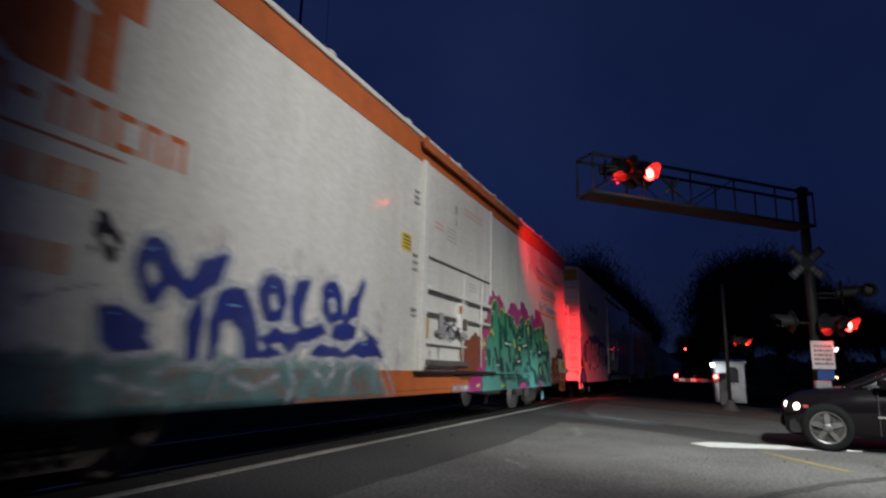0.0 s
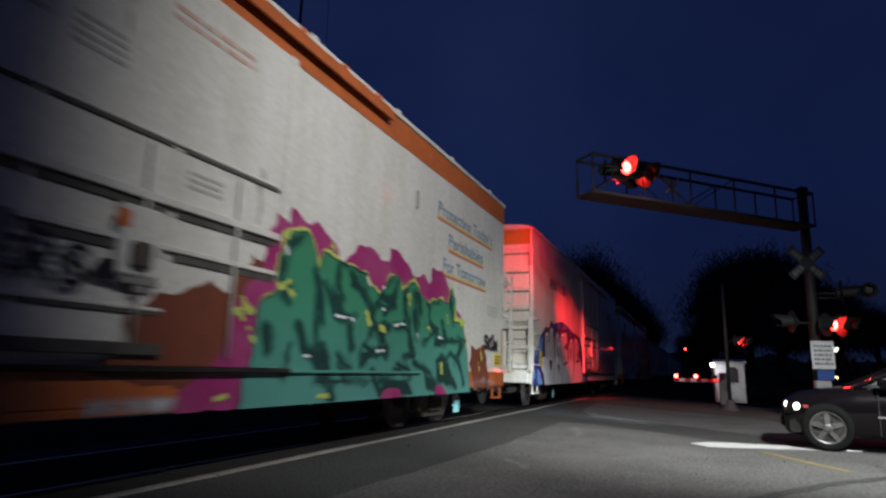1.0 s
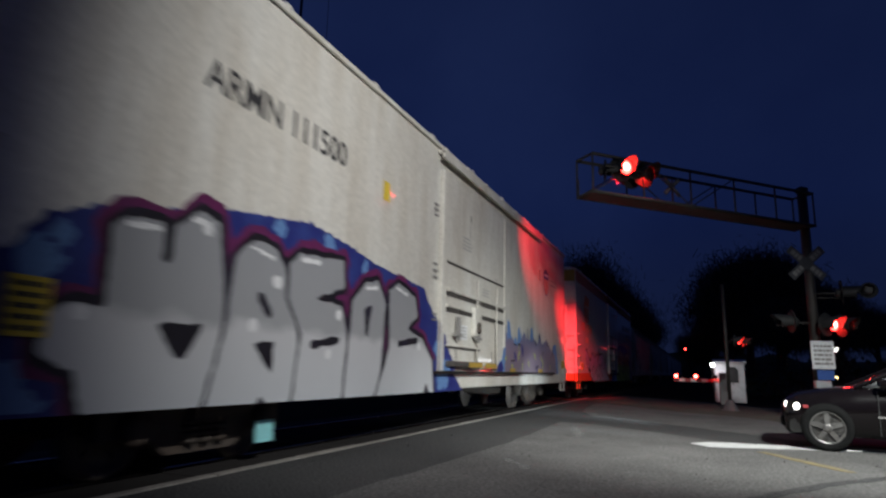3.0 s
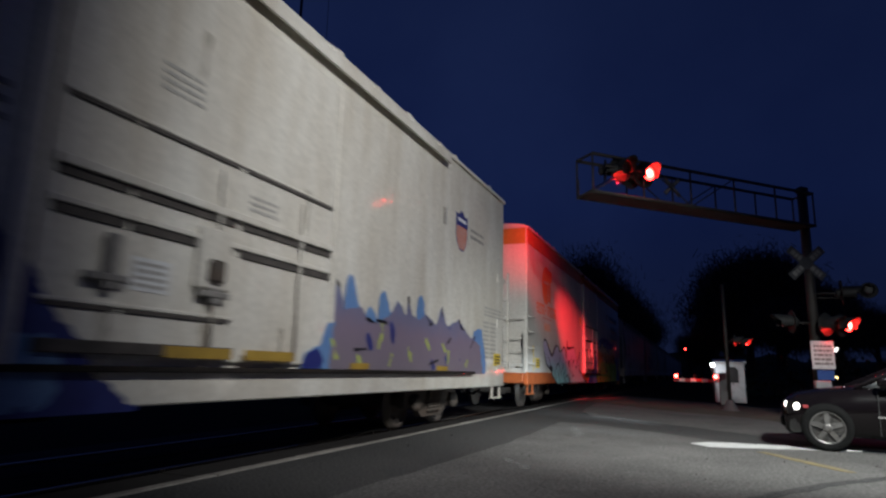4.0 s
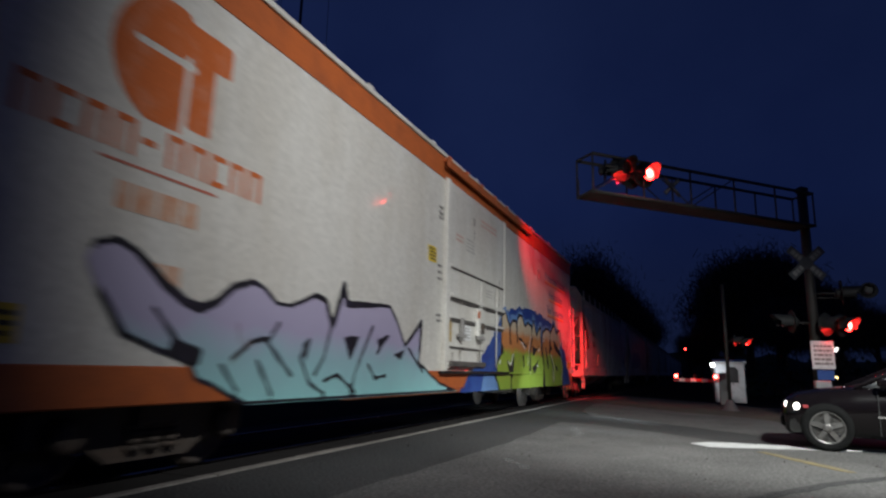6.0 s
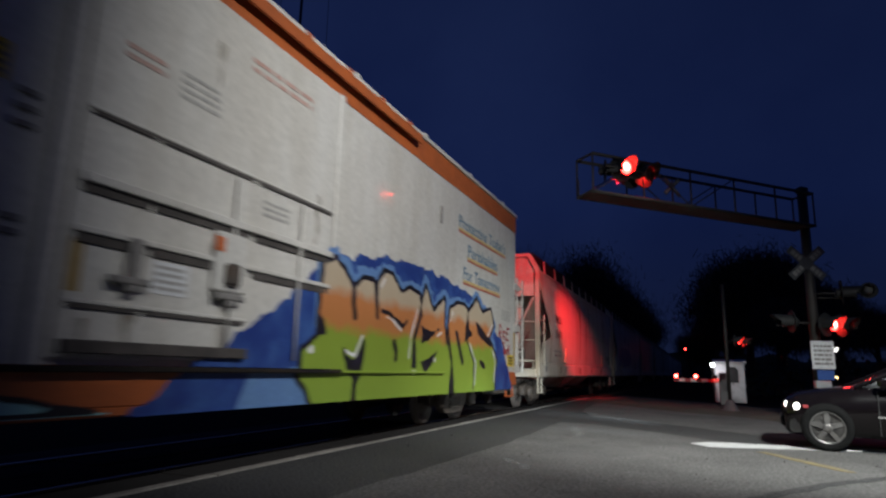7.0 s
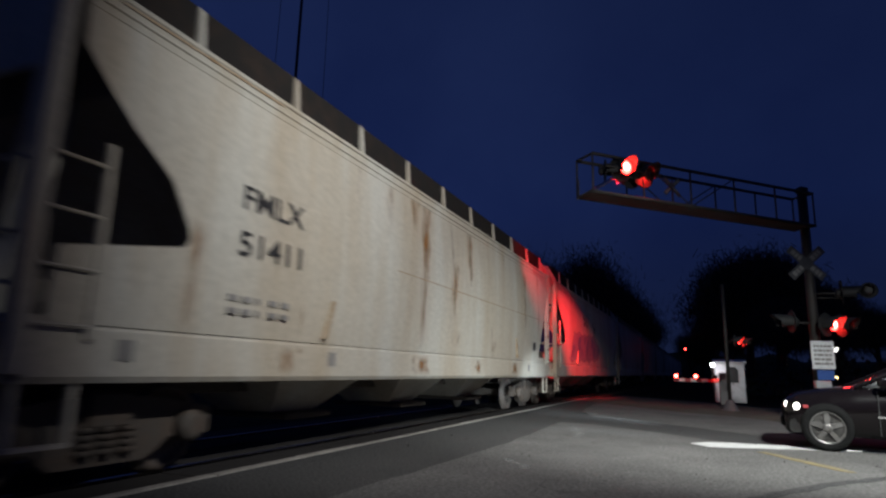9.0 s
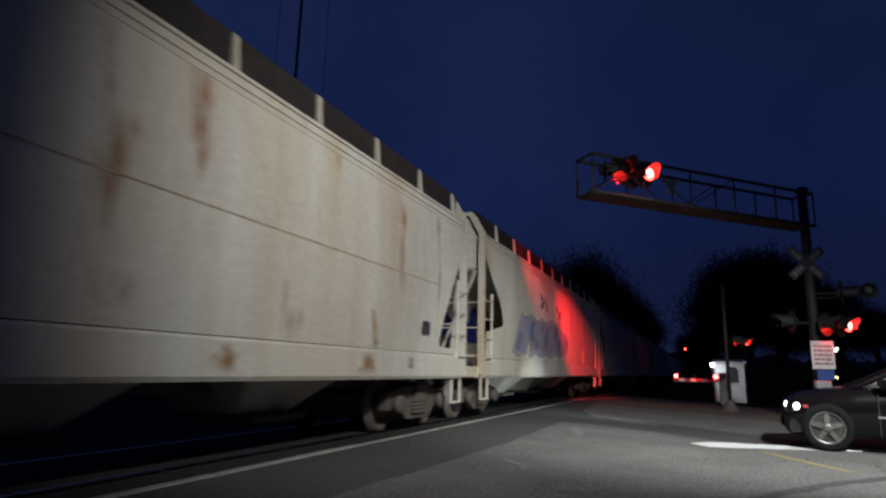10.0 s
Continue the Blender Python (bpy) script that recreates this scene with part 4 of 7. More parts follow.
def hopper(u, mat, label):
    car = thing("covered_hopper_car", label, "railway car", pose(TRACK_X, u, 0), "cars of the passing train")
    wall = M[mat]
    L = 16.3

    def bulge(z):
        return 1.50 + 0.07 * (1 - ((z - 2.6) / 1.45) ** 2)
    # side sheets with the cut-away ends
    for s in (1, -1):
        Y, Z = field_grid(-0.1, L + 0.1, 1.25, 4.12, 0.05)
        F = np.minimum(np.minimum(Y - 0.16, L - 0.16 - Y), np.minimum(4.05 - Z, Z - 1.32))
        # an opening cut into each end, deeper at the rear
        F = np.minimum(F, -patch(Y, Z, [(-0.3, 3.66), (0.12, 3.5), (0.42, 3.18), (0.70, 2.93), (1.12, 2.63), (1.36, 2.24), (1.40, 2.12), (1.30, 2.07), (-0.3, 1.80)]))
        F = np.minimum(F, -patch(L - Y, Z, [(-0.3, 3.62), (0.14, 3.5), (0.45, 3.1), (0.74, 2.68), (1.1, 2.1), (1.35, 1.58), (1.30, 1.44), (-0.3, 1.42)]))
        ob = sheet("side_sheet", Y, Z, F, 0, wall, car)
        for v in ob.data.vertices:
            v.co.x = s * bulge(v.co.z)
        sol = ob.modifiers.new("thickness", "SOLIDIFY")
        sol.thickness, sol.offset = 0.012, 0
    # inner hoppers with sloping end sheets
    bm = bmesh.new()
    prism(bm, [(0.75, 4.0), (L - 0.75, 4.0), (L - 0.75, 3.35), (L - 3.3, 1.2), (3.3, 1.2), (0.75, 3.35)], "x", -1.40, 1.40)
    part("hopper_body", bm, wall, car)
    for y0 in (3.3, 6.75, 10.2):
        bm = bmesh.new()
        loft(bm, [[(x * 1.25, y0 + 0.1 + (0 if yy < 0 else 2.7), 1.2) for x, yy in ((-1, -1), (1, -1), (1, 1), (-1, 1))], [(x * 0.45, y0 + 1.4 + yy * 0.5, 0.42) for x, yy in ((-1, -1), (1, -1), (1, 1), (-1, 1))]], smooth=False)
        bay = part("outlet_bay", bm, wall, car)
        slab("gate", bay, M["truck_steel"], -0.75, 0.75, y0 + 0.85, y0 + 1.95, 0.34, 0.42, 0.02)
    # roof
    bm = bmesh.new()
    arch = [(1.53, 4.0), (1.5, 4.08), (1.15, 4.22), (0.5, 4.32), (-0.5, 4.32), (-1.15, 4.22), (-1.5, 4.08), (-1.53, 4.0)]
    loft(bm, [[(x, y, z) for x, z in arch] for y in (0.12, L - 0.12)], smooth=False)
    part("roof", bm, wall, car)
    for z, h, dep in ((3.93, 0.24, 0.022), (4.02, 0.05, 0.05), (3.90, 0.025, 0.034), (3.80, 0.03, 0.04)):
        slab("top_chord", car, wall, bulge(z) - 0.01, bulge(z) + dep, 0.15, L - 0.15, z - h / 2, z + h / 2, 0.01)
    # running board on brackets
    slab("running_board", car, M["under_black"], 0.95, 1.30, -0.05, L + 0.05, 4.52, 4.57)
    slab("running_board", car, M["under_black"], -1.30, -0.95, -0.05, L + 0.05, 4.52, 4.57)
    # black upright plate in place of the shade under the running board
    slab("board_fascia", car, M["under_black"], 1.28, 1.32, 0.1, L - 0.1, 4.10, 4.585)
    slab("hatch_coaming", car, M["under_black"], -0.9, 0.9, 0.6, L - 0.6, 4.3, 4.56, 0.03)
    for k in range(10):
        y = 1.45 + k * 1.61
        bm = bmesh.new()
        prism(bm, [(1.34, 4.06), (1.41, 4.06), (1.36, 4.56), (1.325, 4.56)], "y", y - 0.03, y + 0.03)
        part("board_bracket", bm, wall, car)
    # sills
    for s in (-1, 1):
        bm = bmesh.new()
        prism(bm, [(s * 1.30, 0.88), (s * 1.50, 0.88), (s * 1.53, 0.93), (s * 1.53, 1.28), (s * 1.47, 1.36), (s * 1.30, 1.36)], "y", 0.05, L - 0.05)
        part("side_sill", bm, wall, car)
    slab("centre_sill", car, M["truck_steel"], -0.32, 0.32, -0.2, L + 0.2, 0.70, 1.02, 0.02)
    for y in (-0.12, L - 0.10):
        slab("end_sill", car, wall, -1.45, 1.45, y, y + 0.22, 0.88, 1.12, 0.02)
    # end frames
    for y, s in ((0.0, 1), (L, -1)):
        bm = bmesh.new()
        outline = [(-1.54, 0.95), (-1.54, 4.10), (-1.26, 4.56), (1.26, 4.56), (1.54, 4.10), (1.54, 0.95)]
        inner = [(-1.42, 0.95), (-1.42, 4.05), (-1.19, 4.46), (1.19, 4.46), (1.42, 4.05), (1.42, 0.95)]
        for (a, b), (c, d) in zip(zip(outline, outline[1:]), zip(inner, inner[1:])):
            vs = [bm.verts.new((p[0], yy, p[1])) for yy in (y - 0.07, y + 0.07) for p in (a, b, d, c)]
            for q in ((0, 1, 2, 3), (7, 6, 5, 4), (0, 4, 5, 1), (1, 5, 6, 2), (2, 6, 7, 3), (3, 7, 4, 0)):
                bm.faces.new([vs[i] for i in q])
        part("end_frame", bm, wall, car)
        slab("end_panel", car, wall, -1.36, 1.36, min(y + s * 0.02, y + s * 0.06), max(y + s * 0.02, y + s * 0.06), 3.28, 4.44)
        bars("end_writing", 2, -0.75, -0.35, 3.98, 4.20, 0, M["letter_grey"], car, seed=27)
        car.children[-1].data.transform(Matrix.Translation((0, y + s * 0.018, 0)) @ Matrix.Rotation(-math.pi / 2, 4, "Z"))
        for x in (-0.75, 0.75):
            bm = bmesh.new()
            prism(bm, [(y + s * 0.55, 3.3), (y + s * 0.68, 3.3), (y + s * 0.30, 1.05), (y + s * 0.12, 1.05)], "x", x - 0.07, x + 0.07)
            part("end_post", bm, wall, car)
        bm = bmesh.new()
        for x in (-0.7, 0.7):
            rod(bm, (x * 1.9, y, 3.2), (x * 0.3, y + s * 0.5, 1.2), 0.04, sides=6)
        for z in (1.35, 1.95, 2.5):
            rod(bm, (-1.4, y - s * 0.05, z), (1.4, y - s * 0.05, z), 0.016, sides=6)
        part("end_brace", bm, wall, car)
        slab("slope_platform", car, wall, -1.3, 1.3, min(y + s * 0.1, y + s * 1.0), max(y + s * 0.1, y + s * 1.0), 1.32, 1.38)
        slab("air_reservoir", car, M["truck_steel"], -0.5, 0.35, min(y + s * 0.35, y + s * 0.95), max(y + s * 0.35, y + s * 0.95), 1.40, 1.85, 0.12)
        slab("control_valve", car, M["truck_steel"], 0.55, 0.95, min(y + s * 0.3, y + s * 0.6), max(y + s * 0.3, y + s * 0.6), 1.40, 1.72, 0.05)
        a, b = (0.05, 0.50) if s > 0 else (L - 0.50, L - 0.05)
        for z in (1.30, 1.72, 2.14, 2.55):
            part("grab_iron", rod(bmesh.new(), (1.57, a, z), (1.57, b, z), 0.016, sides=6), wall, car)
        yy = b if s > 0 else a
        slab("grab_post", car, wall, 1.53, 1.58, yy - 0.03, yy + 0.03, 1.2, 2.75, 0.008)
        ladder(car, wall, -1.36, -0.9, y - s * 0.12, 0.95, 4.3, 9)
        bm = bmesh.new()
        for yy in (a, b):
            box(bm, 1.44, 1.48, yy - 0.025, yy + 0.025, 0.42, 0.9)
        box(bm, 1.42, 1.50, a, b, 0.42, 0.45)
        part("step", bm, wall, car)
        coupler(car, y, -s)
        # stiffening plate beside each opening
        bm = bmesh.new()
        prism(bm, [(y + s * 3.66, 1.38), (y + s * 3.74, 1.38), (y + s * 3.90, 1.86), (y + s * 3.82, 1.86)], "x", 1.50, 1.578)
        part("gusset", bm, M["rust"], car)
    running_gear(car, (1.15, L - 1.15))
    return car


def paint_layers(car, name, Y, Z, layers, x):
    """Spray paint in thin layers, the first lowest."""
    a, b = (8.22, 12.32) if car is car_b else (8.99, 12.87)
    at_door = np.minimum(np.minimum(Y - a, b - Y), Z - 1.02)
    for i, (F, mat, label) in enumerate(layers):
        outside = np.minimum(F, -at_door)
        if (outside > 0).any():
            sheet(name, Y, Z, outside, x + 0.002 * (i + 1), M[mat], car, label, apart=True)
        over = np.minimum(F, at_door)
        if (over > 0).any():
            sheet(name, Y, Z, over, SIDE + 0.064 + 0.002 * (i + 1), M[mat], car, label, apart=True)


# where each car stands at the start
U_A, U_B, U_C, U_D = 0.26, 24.546, 46.646, 70.76
cars = []
car_a = reefer(U_A, 21.5, "reefer_white", True, "white refrigerator car with orange bands, green and blue graffiti", (9.15, 12.75), 15.2, 0.62, False)
car_b = reefer(U_B, 19.85, "old_white", False, "stained white refrigerator car with ribbed ends and silver graffiti", (8.38, 12.2), 16.0, 0.70, True, 5.16, (3.2, 16.7))
car_c = reefer(U_C, 21.5, "reefer_white", True, "white refrigerator car with orange bands and block-letter graffiti", (9.15, 12.75), 15.2, 0.62, False)
car_d = hopper(U_D, "hopper_grey", "pale grey covered hopper car with rust streaks")
cars += [car_a, car_b, car_c, car_d]
PITCH = 17.47
car_e = copy_thing(car_d, pose(TRACK_X, U_D + PITCH, 0))
tagged(car_e, "grey covered hopper car with blue graffiti along its side")
cars.append(car_e)
for i in range(2, 13):
    c = copy_thing(car_d, pose(TRACK_X, U_D + PITCH * i, 0))
    tagged(c, "pale grey covered hopper car in the dark")
    cars.append(c)

# ---- lettering and graffiti ----
SX = SIDE + 0.003


def maker_mark(car):
    """The owner's emblem as plain orange shapes, and bars for its name."""
    Y, Z = field_grid(1.7, 3.4, 3.1, 4.35, 0.035)
    round_part = np.minimum(0.62 - np.hypot(Y - 2.45, Z - 3.68), 2.62 - Y)
    arm = np.minimum(np.minimum(Y - 2.35, 3.2 - Y), np.minimum(Z - 3.88, 4.22 - Z))
    stem = np.minimum(np.minimum(Y - 2.68, 2.98 - Y), np.minimum(Z - 3.18, 4.0 - Z))
    F = np.maximum(np.maximum(round_part, arm), stem)
    slot = np.minimum(np.minimum(Y - 2.05, 2.75 - Y), 0.035 - np.abs(Z - 3.78))
    F = np.minimum(F, -slot)
    F = np.minimum(F, np.abs(Y - 2.64) - 0.03 + 9 * (Z > 3.86))
    sheet("emblem", Y, Z, F, SX, M["logo_orange"], car, "plain orange emblem")
    for i in range(10):
        y, bm = 1.15 + i * 0.27, bmesh.new()
        if i == 4:
            box(bm, SX, SX + 0.002, y, y + 0.15, 2.87, 2.93)
        else:
            box(bm, SX, SX + 0.002, y, y + 0.055, 2.74, 3.06)
            box(bm, SX, SX + 0.002, y + 0.055, y + 0.20, 3.005, 3.06)
            if i % 3 != 1:
                box(bm, SX, SX + 0.002, y + 0.145, y + 0.20, 2.74, 3.005)
            else:
                box(bm, SX, SX + 0.002, y + 0.055, y + 0.20, 2.74, 2.795)
        part("name_bar", bm, M["logo_orange"], car, "orange bar in place of a letter")
    slab("rule", car, M["stripe_red"], SX, SX + 0.002, 1.85, 3.15, 2.64, 2.665)
    bars("mark", 1, 2.05, 2.92, 2.15, 2.62, SX, M["logo_faded"], car, seed=21)
    bars("mark", 1, 2.15, 2.8, 1.55, 2.0, SX, M["logo_faded"], car, seed=22)


def slogan(car):
    for words, y, z, w in (("Protecting Today's", 17.3, 3.86, 3.25), ("Perishables", 17.85, 3.34, 2.05), ("For Tomorrow", 17.6, 2.84, 2.5)):
        size = 0.36
        ob = lettering("slogan", words, size, y, z, SX, M["slogan_blue"], car, "blue words above a yellow and red stripe", 1.0, 0.0)
        wide = max(v.co.y for v in ob.data.vertices) - y
        for v in ob.data.vertices:
            v.co.y = y + (v.co.y - y) * w / wide
        slab("stripe", car, M["stripe_yellow"], SX, SX + 0.002, y, y + w, z - 0.06, z - 0.01)
        slab("stripe", car, M["stripe_red"], SX, SX + 0.002, y, y + w, z - 0.11, z - 0.063)
    slab("bracket", car, M["letter_grey"], SX, SX + 0.04, 16.33, 16.39, 3.7, 4.02, 0.006)


for c in (car_a, car_c):
    maker_mark(c)
    slogan(c)
    pl = slab("safety_plate", c, M["plate_yellow"], SX, SX + 0.006, 8.3, 8.65, 2.92, 3.2)
    bars("writing", 4, 8.33, 8.62, 2.94, 3.18, SX + 0.008, M["letter_black"], pl, seed=31)
    bars("door_writing", 2, 11.0, 12.1, 4.1, 4.3, SIDE + 0.054, M["stripe_faint"], c, seed=32)
    bars("door_writing", 2, 9.5, 9.9, 3.5, 3.68, SIDE + 0.054, M["stripe_faint"], c, seed=33)
    slab("yellow_mark", c, M["plate_yellow"], SX, SX + 0.003, 0.66, 0.74, 1.05, 1.75)
    slab("yellow_mark", c, M["end_yellow"], SX, SX + 0.003, 21.30, 21.38, 1.05, 2.0)

GX = SIDE + 0.014        # graffiti lie over sill and side
# car A: blue letters in a teal haze
Y, Z = field_grid(0.9, 9.2, 0.60, 2.55, 0.033)
soft_edge = wobble(Y, Z, 0.4, 0.03, 8)
haze = np.minimum(1.16 + 0.012 * (Y - 3) - Z + 0.05 * np.sin(Y * 1.7) + wobble(Y, Z, 0.6, 0.10, 2), 8.0 - 0.7 * (Z - 0.6) - Y + wobble(Y, Z, 0.5, 0.10, 3))
letters = np.maximum.reduce([
    patch(Y, Z, [(3.38, 1.83), (3.39, 1.95), (3.45, 2.06), (3.58, 2.11), (3.68, 2.06), (3.78, 1.91), (3.95, 1.76), (4.11, 1.97), (4.27, 2.07), (4.43, 2.10), (4.36, 1.87), (4.20, 1.72), (3.98, 1.61), (3.76, 1.75), (3.70, 1.61), (3.54, 1.54), (3.46, 1.64)]),
    patch(Y, Z, [(4.29, 1.10), (4.28, 1.42), (4.33, 1.67), (4.49, 1.79), (4.72, 1.80), (4.89, 1.58), (4.97, 1.27), (5.03, 1.13), (4.78, 1.12), (4.71, 1.41), (4.53, 1.52), (4.42, 1.44), (4.38, 1.20), (4.38, 1.09)]),
    patch(Y, Z, [(3.09, 1.45), (3.26, 1.49), (3.38, 1.44), (3.56, 1.35), (3.50, 1.24), (3.60, 1.18), (3.24, 1.11), (3.13, 1.21)]),
    patch(Y, Z, [(3.99, 1.40), (4.04, 1.54), (4.14, 1.67), (4.17, 1.41), (4.15, 1.13), (4.05, 1.08)]),
    patch(Y, Z, [(4.93, 1.83), (4.99, 1.94), (5.17, 2.02), (5.34, 1.97), (5.42, 1.75), (5.35, 1.56), (5.08, 1.54), (4.99, 1.70)]),
    patch(Y, Z, [(5.51, 1.82), (5.60, 1.97), (5.85, 2.05), (5.78, 1.89), (5.70, 1.64), (5.73, 1.49), (5.57, 1.54)]),
    patch(Y, Z, [(5.04, 1.32), (5.25, 1.43), (5.42, 1.38), (5.67, 1.43), (6.13, 1.54), (6.27, 1.44), (5.70, 1.30), (5.52, 1.20), (5.36, 1.32), (5.12, 1.26)]),
    patch(Y, Z, [(6.13, 1.97), (6.23, 2.08), (6.41, 2.11), (6.59, 1.96), (6.62, 1.68), (6.34, 1.59), (6.19, 1.72)]),
    patch(Y, Z, [(7.14, 2.19), (6.98, 1.73), (6.67, 1.62), (6.77, 1.85)]),
    patch(Y, Z, [(6.43, 1.55), (6.68, 1.59), (7.01, 1.58), (6.93, 1.43), (6.64, 1.38), (6.41, 1.43)]),
    patch(Y, Z, [(5.93, 1.18), (6.16, 1.31), (6.48, 1.28), (6.74, 1.19)]),
    patch(Y, Z, [(6.72, 1.21), (7.07, 1.38), (7.39, 1.44), (7.75, 1.21)]),
    patch(Y, Z, [(7.20, 1.55), (7.64, 1.40), (7.35, 1.44)]),
    patch(Y, Z, [(5.06, 1.15), (5.16, 1.26), (5.38, 1.17)]),
]) + soft_edge
holes = np.maximum.reduce([
    patch(Y, Z, [(3.48, 1.84), (3.56, 1.90), (3.63, 1.76), (3.54, 1.68)]),
    patch(Y, Z, [(5.13, 1.78), (5.23, 1.82), (5.29, 1.67), (5.18, 1.62)]),
    patch(Y, Z, [(6.27, 1.86), (6.41, 1.92), (6.47, 1.76), (6.35, 1.70)]),
]) - 0.01
letters = np.minimum(letters + 0.03, -holes)
arrow = strokes(Y, Z, [[(2.5, 1.44), (2.66, 1.52), (3.08, 1.64)]], 0.02) + wobble(Y, Z, 0.15, 0.015, 4)
rims = strokes(Y, Z, [[(6.72, 0.68), (6.86, 0.97), (7.22, 1.14), (7.65, 1.05), (8.02, 0.63)], [(5.54, 1.11), (5.67, 0.85), (5.55, 0.66)], [(4.62, 0.91), (4.96, 0.80), (5.35, 0.94)], [(6.00, 1.03), (6.32, 0.84), (6.53, 1.03)], [(3.19, 0.93), (3.43, 0.84), (3.78, 0.80)], [(3.67, 0.96), (4.03, 1.05), (4.34, 1.01)], [(4.35, 0.71), (4.46, 0.96), (4.60, 1.06)], [(4.49, 1.84), (4.82, 1.84), (5.00, 1.49), (5.06, 1.28)], [(4.91, 1.22), (5.26, 1.34), (5.54, 1.08)], [(7.34, 1.33), (7.86, 1.12), (8.22, 0.67)]], 0.055)
mist = np.maximum(letters + 0.09, rims + wobble(Y, Z, 0.25, 0.03, 12))
pink = blobs(Y, Z, [(7.64, 1.72, 0.17), (7.75, 1.9, 0.1), (8.36, 1.16, 0.2), (8.3, 1.3, 0.1), (5.56, 2.2, 0.16), (6.1, 2.18, 0.14), (4.34, 2.2, 0.2), (4.0, 2.28, 0.12), (2.3, 1.6, 0.3), (2.84, 0.98, 0.14), (1.8, 1.9, 0.25)]) + wobble(Y, Z, 0.35, 0.16, 5)
low = Z - 0.61
paint_layers(car_a, "graffiti", Y, Z, [
    (pink, "g_pink", "hazy pink overspray"),
    (np.minimum(haze, low), "g_teal", "teal spray haze along the sill"),
    (np.minimum(mist, low), "g_pale", "pale sprayed rim"),
    (np.minimum(np.maximum(letters, arrow), low), "g_ink", "navy sprayed letter shapes"),
    (np.minimum(blobs(Y, Z, [(7.22, 0.8, 0.12)]) + soft_edge, low), "rust_run", "dull orange dab"),
    (np.minimum(strokes(Y, Z, [[(3.46, 1.98), (3.56, 2.02)], [(4.5, 1.62), (4.68, 1.63)], [(5.1, 1.86), (5.2, 1.9)], [(6.26, 1.98), (6.36, 2.0)], [(7.1, 1.34), (7.3, 1.37)], [(3.1, 1.4), (3.24, 1.42)]], 0.014), letters), "g_sky", "light blue highlights"),
], GX)

# car A: green piece with magenta crown
Y, Z = field_grid(10.2, 21.3, 0.60, 3.0, 0.033)
rough_edge = wobble(Y, Z, 0.45, 0.06, 9)
crown = np.maximum(patch(Y, Z, [(12.4, 0.6), (12.45, 1.9), (12.57, 2.5), (12.67, 2.68), (12.94, 2.63), (13.0, 2.83), (13.26, 2.75), (13.49, 2.79), (13.72, 2.72), (14.01, 2.56), (14.05, 2.40), (14.41, 2.58), (14.61, 2.74), (15.09, 2.73), (15.2, 2.6), (15.43, 2.62), (15.48, 2.86), (15.77, 2.81), (16.08, 2.73), (16.26, 2.5), (16.77, 2.62), (16.96, 2.49), (17.13, 2.78), (17.53, 2.81), (17.88, 2.59), (18.19, 2.3), (18.55, 2.04), (18.83, 1.67), (19.0, 0.6)]),
                   patch(Y, Z, [(12.2, 1.8), (12.45, 2.05), (12.75, 2.05), (12.65, 0.6), (11.5, 0.6), (11.55, 0.8), (11.95, 1.15)])) + rough_edge
brown = np.maximum(patch(Y, Z, [(10.65, 0.95), (10.9, 1.15), (10.85, 1.45), (11.15, 1.6), (11.55, 1.72), (11.75, 1.82), (12.0, 1.7), (12.1, 1.95), (12.3, 2.18), (12.55, 2.05), (12.5, 1.7), (12.05, 1.1), (11.65, 0.82)]),
                   patch(Y, Z, [(19.18, 1.59), (19.46, 1.45), (19.96, 1.58), (20.23, 1.2), (20.41, 0.66), (19.37, 0.66), (19.12, 1.18)])) + rough_edge
mass = patch(Y, Z, [(12.3, 0.5), (12.45, 1.69), (12.73, 1.83), (12.73, 2.23), (12.83, 2.44), (12.99, 2.56), (13.31, 2.64), (13.45, 2.48), (13.57, 2.19), (13.67, 2.45), (13.99, 2.39), (14.33, 2.37), (14.78, 2.32), (14.91, 2.17), (15.16, 2.1), (15.52, 2.41), (15.77, 2.46), (15.9, 2.25), (16.35, 2.44), (16.62, 2.27), (16.99, 2.15), (17.37, 2.28), (17.9, 2.26), (18.04, 2.56), (18.24, 2.3), (18.15, 1.93), (18.63, 1.95), (18.92, 1.38), (19.15, 0.5)]) + wobble(Y, Z, 0.3, 0.03, 7)
